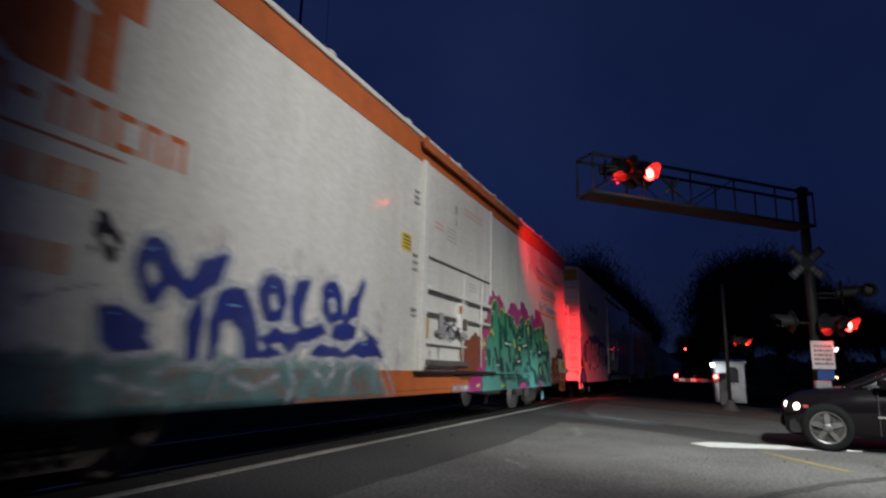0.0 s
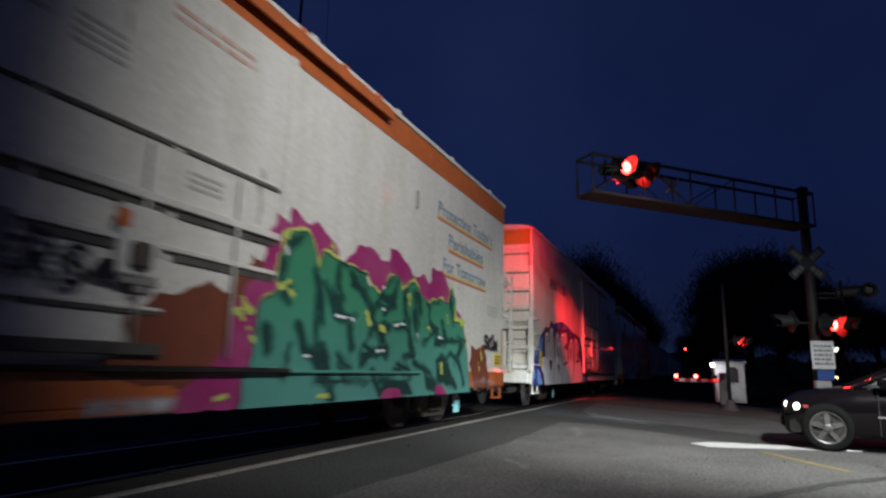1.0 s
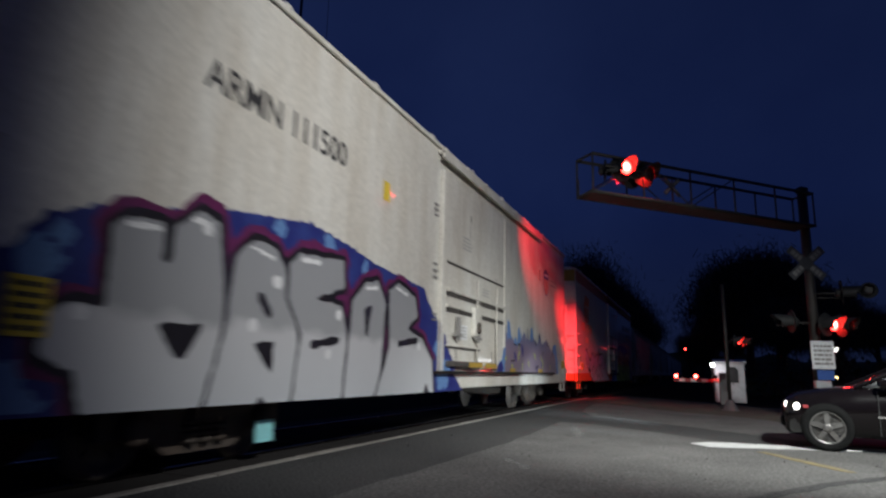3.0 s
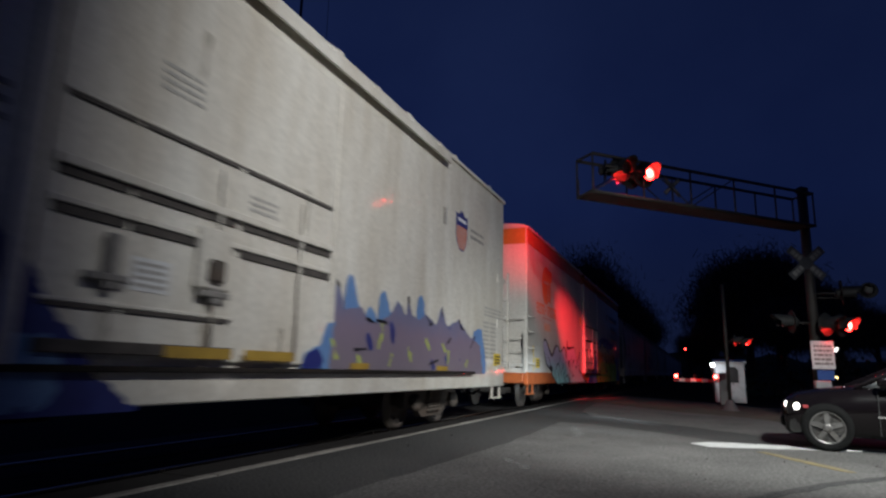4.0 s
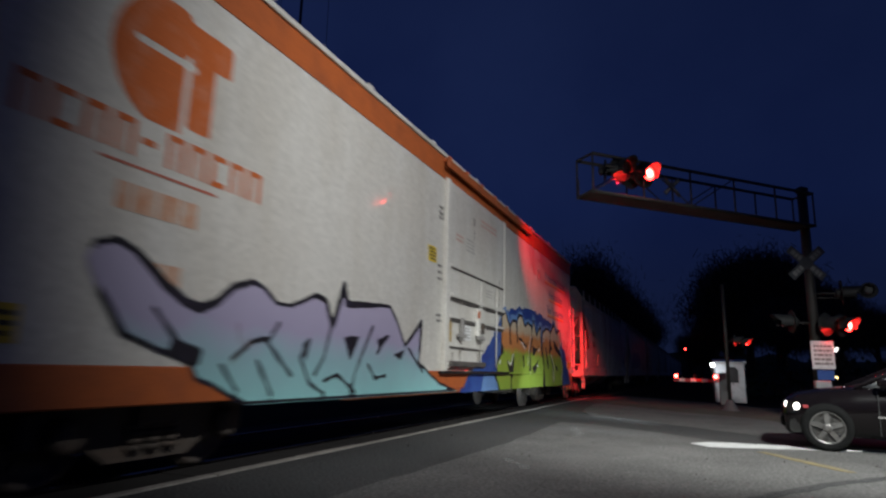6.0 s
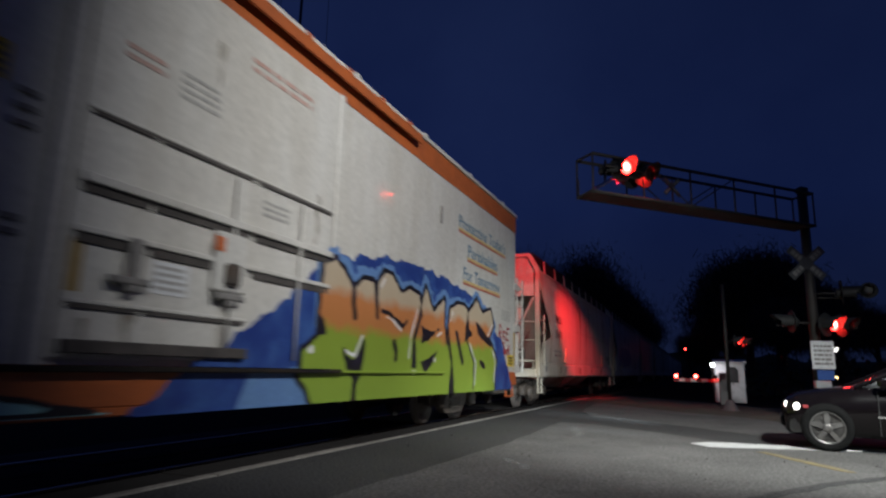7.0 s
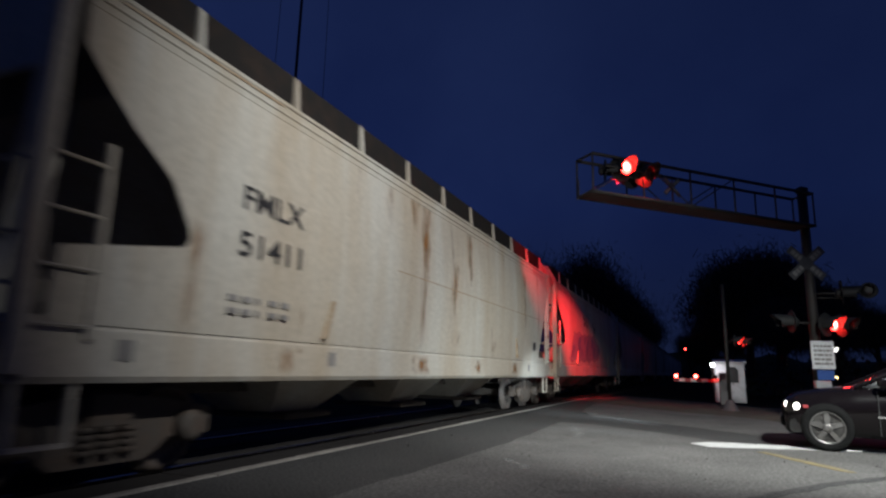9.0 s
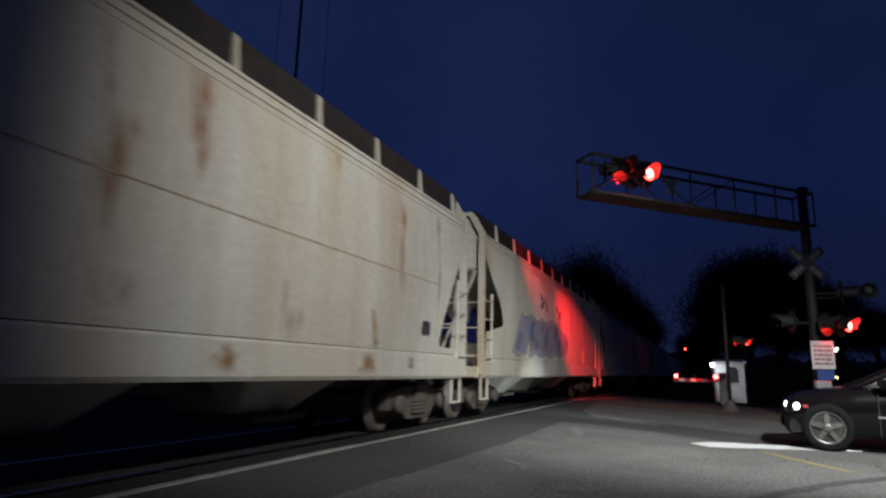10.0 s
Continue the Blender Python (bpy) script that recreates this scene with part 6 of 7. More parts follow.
paint_layers(car_c, "graffiti", Y, Z, [
    (body, "g_fade", "lilac and turquoise sprayed letters"),
    (np.minimum(np.minimum(rim, Z - 0.65), np.maximum(Y - 2.0, Z - 1.9)), "g_black", "black sprayed outline"),
    (np.minimum(strokes(Y, Z, [[(3.6, 1.45), (3.65, 1.2), (3.55, 1.05)], [(3.68, 1.2), (3.8, 1.3)]], 0.04) + wobble(Y, Z, 0.3, 0.02, 9), body), "rust_run", "dull ochre strokes"),
], GX)
# car C: block letters fading from cream to orange and green
Y, Z = field_grid(9.9, 21.2, 0.60, 3.0, 0.033)
top = np.interp(Y, [9.95, 10.6, 11.2, 11.9, 12.5, 13.05, 13.6, 14.3, 15.4, 16.3, 17.1, 18.0, 18.6, 19.6, 20.2, 21.15], [0.6, 1.0, 1.35, 1.8, 2.25, 2.45, 2.52, 2.68, 2.74, 2.72, 2.64, 2.58, 2.4, 1.95, 1.72, 0.6])
cloud = (top - Z) * 0.8 + 0.035 * np.abs(np.sin(Y * 5.2)) + wobble(Y, Z, 0.5, 0.06, 23)
wet = wobble(Y, Z, 0.35, 0.02, 71)
letter_m = patch(Y, Z, [(12.55, 0.55), (12.4, 0.8), (12.2, 0.95), (12.2, 1.2), (12.5, 1.4), (12.55, 2.3), (12.8, 2.38), (13.1, 2.3), (13.35, 2.08), (13.65, 2.26), (13.9, 2.25), (14.0, 1.9), (14.02, 0.55)])
letter_a = patch(Y, Z, [(13.95, 0.55), (14.0, 1.9), (14.05, 2.25), (14.22, 2.45), (14.5, 2.42), (14.8, 2.2), (15.15, 2.3), (15.5, 2.25), (15.58, 2.05), (15.4, 0.55)])
letter_s = patch(Y, Z, [(15.3, 0.55), (15.45, 1.6), (15.6, 2.1), (15.76, 2.42), (16.1, 2.02), (16.6, 2.32), (16.62, 1.85), (16.75, 1.4), (16.9, 0.55)])
letter_o = patch(Y, Z, [(16.8, 0.55), (16.75, 1.5), (16.9, 2.15), (17.25, 2.28), (17.65, 2.3), (17.9, 2.2), (18.05, 1.5), (18.2, 0.55)])
letter_e = patch(Y, Z, [(18.1, 0.55), (17.95, 1.4), (17.95, 2.2), (18.4, 2.5), (18.8, 2.25), (19.35, 2.38), (19.58, 2.05), (19.2, 1.72), (19.5, 1.58), (19.82, 1.25), (19.7, 0.95), (19.65, 0.55)])
mass = np.maximum.reduce([letter_m, letter_a, letter_s, letter_o, letter_e]) + wet
# black counters and the strokes between the letters
black = np.maximum.reduce([
    patch(Y, Z, [(13.12, 1.38), (13.25, 1.2), (13.45, 1.13), (13.6, 1.3), (13.72, 1.5), (13.72, 1.2), (13.65, 0.95), (13.55, 0.85), (13.52, 0.6), (13.42, 0.6), (13.46, 0.9), (13.33, 0.95), (13.2, 1.15)]),
    patch(Y, Z, [(15.53, 2.1), (15.48, 1.9), (15.3, 1.55), (15.24, 1.05), (15.46, 1.05), (15.38, 1.5), (15.66, 1.95)]),
    patch(Y, Z, [(15.6, 1.8), (15.64, 1.45), (15.85, 1.5), (16.42, 1.76), (16.0, 1.68), (15.75, 1.72)]),
    patch(Y, Z, [(15.6, 1.16), (15.8, 0.95), (16.05, 1.1), (16.42, 1.42), (16.05, 1.25)]),
    patch(Y, Z, [(16.78, 2.0), (16.76, 1.55), (16.98, 1.15), (16.88, 0.6), (17.2, 0.6), (17.08, 1.15), (16.93, 1.55)]),
    patch(Y, Z, [(17.85, 2.22), (17.68, 1.58), (18.16, 1.76), (17.97, 1.85)]),
    patch(Y, Z, [(18.33, 2.06), (18.5, 1.78), (19.0, 1.62), (19.4, 1.56), (19.5, 1.70), (19.1, 1.78), (18.85, 1.9)]),
    patch(Y, Z, [(12.45, 1.68), (12.62, 1.6), (12.66, 1.45), (12.45, 1.4)]),
    strokes(Y, Z, [[(13.36, 2.05), (13.38, 1.85), (13.43, 1.72)]], 0.06),
    strokes(Y, Z, [[(14.0, 2.3), (14.0, 2.05), (14.06, 1.75)]], 0.045),
    strokes(Y, Z, [[(14.2, 1.86), (14.4, 1.86), (14.7, 1.76), (14.9, 1.69), (15.05, 1.8)]], 0.035),
    strokes(Y, Z, [[(14.62, 1.43), (14.69, 1.3), (14.69, 1.2)]], 0.065),
    strokes(Y, Z, [[(17.27, 1.72), (17.45, 1.4), (17.58, 1.2)]], 0.075),
    strokes(Y, Z, [[(17.85, 1.6), (18.28, 1.2), (18.24, 0.66)]], 0.035),
    strokes(Y, Z, [[(18.67, 1.2), (18.93, 1.12)]], 0.06),
]) + wet
shine = np.maximum(strokes(Y, Z, [[(13.22, 1.26), (13.34, 1.22), (13.47, 1.20), (13.65, 1.47)], [(14.35, 1.79), (14.55, 1.76), (14.85, 1.62)], [(15.44, 2.0), (15.2, 1.55), (15.14, 1.2)], [(16.88, 1.9), (17.03, 2.12)], [(17.98, 1.58), (18.36, 1.2), (18.32, 0.75)], [(19.48, 1.5), (19.74, 1.25), (19.6, 0.8)], [(19.5, 2.05), (19.15, 1.78)], [(14.12, 2.2), (14.24, 2.35)], [(16.3, 1.62), (16.5, 1.7)]], 0.022),
                   blobs(Y, Z, [(15.35, 0.98, 0.045), (16.2, 1.2, 0.04), (12.35, 1.25, 0.06)])) + wobble(Y, Z, 0.3, 0.012, 5)
low = Z - 0.61
paint_layers(car_c, "graffiti", Y, Z, [
    (np.minimum(cloud, low), "g_blue", "blue spray cloud"),
    (np.minimum(np.minimum(np.maximum(np.minimum(mass + 0.17 + wobble(Y, Z, 0.3, 0.07, 3), Z - 1.5 - 3 * (Y < 12.4)), patch(Y, Z, [(11.2, 0.6), (11.4, 1.0), (12.3, 1.05), (12.5, 0.6)])), low), cloud + 0.15), "g_sky", "light blue halo"),
    (np.minimum(mass + 0.075, low), "g_black", "black sprayed outline"),
    (np.minimum(np.minimum(mass, -black), low), "g_sunset", "letters fading from cream to orange and lime"),
    (np.minimum(shine, mass - 0.01), "g_white", "white sprayed highlights"),
], GX)
Y, Z = field_grid(19.7, 21.0, 1.2, 2.2, 0.025)
F = strokes(Y, Z, glyph_lines("rse", 19.95, 20.85, lambda k: 1.72, lambda k: 2.05, 0.05, 2) + glyph_lines("nmkn", 20.0, 20.9, lambda k: 1.42, lambda k: 1.62, 0.05, 3), 0.022)
sheet("scribble", Y, Z, F, GX, M["g_red"], car_c, "red sprayed scribble")

# hopper D: marks, seams and rust
def on_side(name, Y, Z, F, mat, car, dx, label=""):
    ob = sheet(name, Y, Z, F, 0, M[mat], car, label)
    for v in ob.data.vertices:
        v.co.x = 1.50 + 0.07 * (1 - ((v.co.z - 2.6) / 1.45) ** 2) + dx
    return ob


for words, z in (("FMLX", 2.62), ("51411", 2.14)):
    ob = lettering("reporting_mark", words, 0.36, 2.0, z, 0, M["letter_black"], car_d, "black stencilled letters", 1.0)
    wide = max(v.co.y for v in ob.data.vertices) - 2.0
    for v in ob.data.vertices:
        v.co = (1.585, 2.0 + (v.co.y - 2.0) * 1.08 / wide, v.co.z)
bm = bmesh.new()
for i in range(2):
    for k in range(5):
        box(bm, 1.562, 1.57, 1.95 + k * 0.21, 1.95 + k * 0.21 + (0.13 if k != 2 else 0.05), 1.54 + i * 0.13, 1.60 + i * 0.13)
part("load_data", bm, M["letter_grey"], car_d)
rng = random.Random(17)
for y, w, z0, z1 in ((6.65, 0.27, 1.34, 4.0), (6.2, 0.22, 3.3, 4.0), (7.9, 0.08, 1.6, 3.8), (1.48, 0.13, 1.38, 2.35), (8.95, 0.22, 2.7, 3.95), (13.3, 0.16, 2.2, 3.7), (8.05, 0.16, 1.5, 3.1), (8.3, 0.2, 1.34, 1.75), (10.6, 0.25, 1.34, 1.7), (4.4, 0.05, 3.2, 4.0), (13.4, 0.07, 1.4, 2.7), (3.2, 0.04, 1.36, 1.75), (10.4, 0.06, 1.4, 2.0), (5.3, 0.12, 3.0, 4.0), (14.8, 0.10, 1.6, 3.9), (11.4, 0.07, 3.0, 4.0)):
    Y, Z = field_grid(y - 0.4, y + 0.4, z0, z1, 0.025)
    taper = 0.35 + 0.65 * (Z - z0) / (z1 - z0)
    F = w * taper - np.abs(Y - y - 0.03 * np.sin(Z * 2.1 + y)) + wobble(Y * 2, Z * 0.25, 0.2, 0.08, int(y * 10))
    F = np.minimum(F, np.minimum((z1 - Z) * 0.35, (Z - z0) * 0.30) + 0.03 * np.sin(Y * 40))
    on_side("rust_streak", Y, Z, F, "rust_run", car_d, 0.010, "brown rust streak")
for y, w in ((6.7, 0.5), (3.0, 0.3), (12.4, 0.4), (9.6, 0.25)):
    Y, Z = field_grid(y - 0.6, y + 0.6, 0.9, 1.3, 0.025)
    F = np.minimum(w * 0.6 - np.abs(Y - y) + wobble(Y, Z, 0.3, 0.2, int(y * 7)), np.minimum(Z - 0.94, 1.27 - Z))
    sheet("rust_stain", Y, Z, F, 1.533, M["rust_run"], car_d, "rust stain on the sill")
slab("rust_patch", car_d, M["rust"], 1.535, 1.545, 0.4, 2.6, 3.97, 4.02)
for c in (car_d,):
    Y, Z = field_grid(5.6, 14.9, 2.47, 2.59, 0.02)
    on_side("seam", Y, Z, 0.009 - np.abs(Z - 2.53), "rust", c, 0.011)
    slab("placard", c, M["letter_black"], 1.575, 1.58, 14.15, 14.45, 1.62, 1.84)
    for y in (0.78, 3.85, 13.75):
        slab("sill_plate", c, M["letter_grey"], 1.532, 1.538, y, y + 0.16, 1.05, 1.22)
# hopper E: a pale lilac piece with a wavy edge, dark marks above it
Y, Z = field_grid(1.6, 10.2, 1.4, 2.8, 0.04)
piece = patch(Y, Z, [(2.2, 1.5), (3.1, 2.52), (5.0, 2.50), (7.9, 2.6), (9.5, 2.0), (8.8, 1.62), (6.4, 1.52)]) + 0.05 * np.sin(Y * 5) + wobble(Y, Z, 0.4, 0.03, 41)
strokes_in = np.minimum(wobble(Y * 1.4, Z, 0.9, 0.5, 44) - 0.10, piece - 0.1)
on_side("graffiti", Y, Z, piece + 0.06, "g_pale", car_e, 0.010, "pale sprayed rim")
on_side("graffiti", Y, Z, piece, "g_lilac", car_e, 0.012, "lilac sprayed ground")
on_side("graffiti", Y, Z, strokes_in, "g_mauve", car_e, 0.014, "dull blue sprayed strokes")
Y, Z = field_grid(4.8, 8.6, 2.6, 3.5, 0.04)
on_side("scribble", Y, Z, strokes(Y, Z, [[(5.2, 3.3), (5.6, 3.1), (5.3, 2.95)], [(5.8, 3.25), (6.0, 2.95)], [(7.5, 3.1), (8.1, 2.75)], [(7.7, 2.75), (8.1, 3.0)]], 0.06) + wobble(Y, Z, 0.3, 0.05, 3), "g_black", car_e, 0.012, "dark sprayed marks")
# blue scrawl on the sloping end sheet of E
Y, Z = field_grid(-1.3, 1.3, 0.0, 1.6, 0.05)
ob = sheet("graffiti", Y, Z, np.minimum(strokes(Y, Z, glyph_lines("sma", -1.1, 1.1, lambda k: 0.2, lambda k: 1.3, 0.05, 7), 0.13), 1.5 - Z), 0, M["g_navy"], car_e, "dark blue sprayed letters")
for v in ob.data.vertices:
    x, up = v.co.y, v.co.z
    v.co = (x, 2.70 - up * 0.765 - 0.012, 1.705 + up * 0.645 - 0.014)

# ---- the crossing's signals ----
lenses = []          # (lens, lit first) for the motion


def two_faced(name, r, parent, lit, dark="lens_dark"):
    """A lens disc that glows on its front and is dark on its back; it turns to flash."""
    bm = bmesh.new()
    turned(bm, [(-0.012, 0.001), (-0.012, r), (0.0, r)], (0, -1, 0), (0, 0, 0), 20)
    turned(bm, [(0.0, r), (0.022, r * 0.8), (0.030, r * 0.55), (0.036, r * 0.25), (0.038, 0.001)], (0, -1, 0), (0, 0, 0), 20)
    me = finish(bm, name, M[dark])
    me.materials.append(M[lit])
    me.materials.append(M["lens_core"])
    for p in me.polygons:
        if p.center.y < -0.001 and lit != dark:
            p.material_index = 2 if math.hypot(p.center.x, p.center.z) < r * 0.66 else 1
    ob = new(name, me)
    ob.parent = parent
    return ob


def head(parent_label, at, turn, first, group, size=1.0, unlit="lens_dark"):
    """A flasher: round background, visor, housing and lens; it faces -y before the turn."""
    h = thing("flashing_light", parent_label, "signal light", pose(*at, 0, 0, turn), group)
    h.scale = (size, size, size)
    bm = bmesh.new()
    turned(bm, [(0.0, 0.29), (-0.012, 0.30), (-0.02, 0.29)], (0, -1, 0), (0, 0, 0), 32)
    part("background", bm, M["signal_black"], h)
    bm = bmesh.new()
    turned(bm, [(-0.02, 0.13), (-0.14, 0.13), (-0.18, 0.08)], (0, -1, 0), (0, 0, 0), 20)
    part("housing", bm, M["signal_black"], h)
    # a visor: a tube cut away below
    bm = bmesh.new()
    n, r = 18, 0.188
    outer, inner = [], []
    for i in range(n + 1):
        a = radians(-35 + 250 * i / n)
        reach = 0.30 + 0.20 * max(0, math.sin(a))
        for k, store in ((r, outer), (r - 0.006, inner)):
            store.append((bm.verts.new((k * math.cos(a), 0, k * math.sin(a))), bm.verts.new((k * math.cos(a), -reach, k * math.sin(a)))))
    for i in range(n):
        bm.faces.new((outer[i][0], outer[i][1], outer[i + 1][1], outer[i + 1][0]))
        bm.faces.new((inner[i][0], inner[i + 1][0], inner[i + 1][1], inner[i][1]))
        bm.faces.new((outer[i][1], inner[i][1], inner[i + 1][1], outer[i + 1][1]))
    ob = part("visor", bm, M["signal_black"], h)
    ob.data.materials.append(M["visor_red"])
    for p in ob.data.polygons:
        c = p.center
        if abs(p.normal.y) < 0.5 and math.hypot(c.x, c.z) < r - 0.004:
            p.material_index = 1
    ob = two_faced("lens", 0.168, h, "lens_red" if first else unlit, "lens_dark" if first else unlit)
    ob.location = (0, -0.18, 0)
    if first is not None:
        lenses.append((ob, first, Vector((0, -0.18, 0))))
    return h


TURN = 45            # the signals face the road, which meets the track at an angle
MAST = Vector((2.87, 18.5, 0))
TIP = Vector((-2.15, 13.5, 0))
along = (TIP - MAST).normalized()
across = Vector((along.y, -along.x, 0))
cant = thing("cantilever_signal_mast", "grey steel cantilever mast with a truss arm over the road", "signal mast", pose(*MAST))
bm = bmesh.new()
rod(bm, (0, 0, 0.0), (0, 0, 6.05), 0.13, 0.12, 14)
turned(bm, [(0, 0.30), (0.05, 0.30), (0.06, 0.16), (0.5, 0.14)], (0, 0, 1), (0, 0, 0), 16)
turned(bm, [(0, 0.16), (0.1, 0.16), (0.16, 0.04)], (0, 0, 1), (0, 0, 6.0), 14)
part("mast", bm, M["mast_grey"], cant)
SPAN = (TIP - MAST).length
for zz in (5.0, 5.88):
    for s in (-0.3, 0.3):
        bm = bmesh.new()
        rod(bm, across * s + Vector((0, 0, zz)), along * SPAN + across * s + Vector((0, 0, zz)), 0.042, sides=8)
        part("chord", bm, M["mast_grey"], cant)
bm = bmesh.new()
box(bm, 0, SPAN, -0.28, 0.28, 4.97, 5.01)
bm.transform(Matrix.Rotation(math.atan2(along.y, along.x), 4, "Z"))
part("walkway", bm, M["mast_grey"], cant, "grey steel walkway along the arm")
n_bay = 5
for k in range(n_bay + 1):
    d = SPAN * k / n_bay
    for s in (-0.3, 0.3):
        bm = bmesh.new()
        rod(bm, along * d + across * s + Vector((0, 0, 5.0)), along * d + across * s + Vector((0, 0, 5.88)), 0.022, sides=6)
        part("strut", bm, M["mast_grey"], cant)
    if k in (2, 3, 4):
        a, b = (5.0, 5.88) if k % 2 else (5.88, 5.0)
        for s in (-0.3, 0.3):
            bm = bmesh.new()
            rod(bm, along * d + across * s + Vector((0, 0, a)), along * (d + SPAN / n_bay) + across * s + Vector((0, 0, b)), 0.015, sides=6)
            part("brace", bm, M["mast_grey"], cant)
for zz in (5.0, 5.88):
    for d in (0, SPAN):
        part("cross_bar", rod(bmesh.new(), along * d - across * 0.3 + Vector((0, 0, zz)), along * d + across * 0.3 + Vector((0, 0, zz)), 0.03, sides=6), M["mast_grey"], cant)
# the tip's end plate, which the lamps tint red
bm = bmesh.new()
box(bm, SPAN, SPAN + 0.02, -0.30, -0.22, 4.95, 5.40)
bm.transform(Matrix.Rotation(math.atan2(along.y, along.x), 4, "Z"))
part("end_plate", bm, M["mast_grey"], cant)
bm = bmesh.new()
part("lamp_pipe", rod(bm, along * (SPAN - 1.9) + Vector((0.25, -0.25, 5.62)), along * (SPAN - 0.3) + Vector((0.25, -0.25, 5.62)), 0.03), M["mast_grey"], cant)
# second crossbuck on the arm and crossbuck on the mast


def crossbuck(at, turn, size, label, wide=0.115):
    c = thing("crossbuck", label, "sign", pose(*at, 0, 0, turn))
    for i, a in enumerate((42, -42)):
        bm = bmesh.new()
        box(bm, -size / 2, size / 2, -0.006 - 0.014 * i, 0.006 - 0.014 * i, -wide, wide)
        bm.transform(Matrix.Rotation(radians(a), 4, "Y"))
        bl = part("blade", bm, M["buck_white"], c)
        for p, q in ((-0.42, -0.33), (-0.31, -0.24), (-0.22, -0.14), (0.14, 0.24), (0.26, 0.34), (0.36, 0.42)):
            bm = bmesh.new()
            box(bm, p * size, q * size, -0.0095 - 0.014 * i, -0.0075 - 0.014 * i, -wide * 0.56, wide * 0.56)
            bm.transform(Matrix.Rotation(radians(a), 4, "Y"))
            part("letter_bar", bm, M["letter_grey"], bl)
    return c


crossbuck((2.80, 18.33, 4.02), 20, 1.15, "weathered white crossbuck sign on the mast")
crossbuck((-0.35, 15.0, 5.45), TURN, 0.62, "small grey crossbuck sign seen on the truss arm", 0.05)
G1 = "lights of the level crossing"
LAB = "black round flashing crossing signal with a red lens"
head(LAB, (-1.40, 13.90, 5.64), TURN, "left", G1)
head(LAB, (-0.94, 14.42, 5.60), TURN, "right", G1)
head("black round crossing signal seen from behind", (-1.72, 13.75, 5.60), TURN + 60, None, G1, 0.85, "lens_pale")
head("black round crossing signal seen from behind", (-1.25, 14.4, 5.60), TURN + 180, None, G1)
head(LAB, (3.11, 18.20, 2.39), TURN, "left", G1)
head(LAB, (3.52, 18.70, 2.40), TURN, "right", G1)
head("black round crossing signal seen from the side", (2.33, 18.35, 2.48), -75, None, G1)
bm = bmesh.new()
rod(bm, (0.05, -0.1, 2.4), (0.75, 0.30, 2.4), 0.03)
rod(bm, (0, 0, 2.45), (-0.5, -0.12, 2.45), 0.03)
rod(bm, (0, 0, 3.22), (1.2, 0, 3.22), 0.03)
rod(bm, (0, 0, 3.10), (0.68, 0, 3.10), 0.022)
rod(bm, (0.68, 0, 3.05), (0.68, 0, 3.55), 0.035)
part("cross_arm", bm, M["mast_grey"], cant)
head("dark crossing signal disc facing along the track", (4.14, 18.42, 3.27), -12, None, G1, 0.68, "lens_pale")
head("dark crossing signal disc facing along the track", (3.60, 18.55, 3.22), 80, None, G1)
# signs on the mast
sign = thing("track_sign", "white sign with rows of dark writing on the mast", "sign", pose(2.97, 18.28, 0, 0, 0, 12))
slab("panel", sign, M["sign_white"], -0.27, 0.27, -0.01, 0.01, 1.27, 1.98, 0.005)
bars("writing", 5, -0.21, 0.21, 1.35, 1.9, 0, M["letter_grey"], sign, seed=52)
for o in sign.children:
    if o.name.startswith("writing"):
        o.data.transform(Matrix.Translation((0, -0.013, 0)) @ Matrix.Rotation(-math.pi / 2, 4, "Z"))
tag = thing("emergency_sign", "small blue emergency notice plate on the mast", "sign", pose(3.0, 18.28, 0, 0, 0, 12))
slab("panel", tag, M["sign_blue"], -0.2, 0.2, -0.01, 0.01, 1.0, 1.24, 0.005)
case = thing("junction_box", "pale steel junction box at the foot of the mast", "box", pose(2.92, 18.25, 0, 0, 0, 12))
slab("body", case, M["case_silver"], -0.2, 0.16, -0.1, 0.1, 0.0, 0.98, 0.02)

# far mast with its flashers, gate and signal house
far_mast = thing("signal_pole", "slim grey signal pole on a flared base", "signal mast", pose(0.86, 20.93, 0))
bm = bmesh.new()
rod(bm, (0, 0, 0.3), (-0.02, 0, 3.86), 0.055, 0.05, 12)
part("pole", bm, M["mast_grey"], far_mast)
bm = bmesh.new()
turned(bm, [(0, 0.26), (0.04, 0.26), (0.06, 0.2), (0.32, 0.10), (0.34, 0.06)], (0, 0, 1), (0, 0, -0.01), 12)
part("base", bm, M["galvanised"], far_mast)
bm = bmesh.new()
rod(bm, (0, 0, 2.08), (0.55, 0.1, 2.08), 0.025)
part("cross_arm", bm, M["mast_grey"], far_mast)
head(LAB, (1.10, 20.75, 2.10), 68, "left", G1, 0.6)
head(LAB, (1.33, 21.05, 2.08), 68, "right", G1, 0.6)

house = thing("signal_case", "silver steel signal equipment case beside the track", "equipment case", pose(1.18, 27.9, 0))
slab("body", house, M["case_silver"], -0.56, 0.56, -0.45, 0.45, 0.0, 1.55, 0.02)
bm = bmesh.new()
prism(bm, [(-0.5, 1.55), (0.5, 1.55), (0.5, 1.60), (0, 1.70), (-0.5, 1.60)], "x", -0.62, 0.62)
part("roof", bm, M["case_silver"], house)
for x in (-0.28, 0.28):
    d = slab("door", house, M["case_silver"], x - 0.25, x + 0.25, -0.475, -0.452, 0.12, 1.46, 0.008)
    slab("handle", d, M["truck_steel"], x - 0.02 + (0.18 if x < 0 else -0.18), x + 0.02 + (0.18 if x < 0 else -0.18), -0.50, -0.476, 0.7, 0.9, 0.004)
bm = bmesh.new()
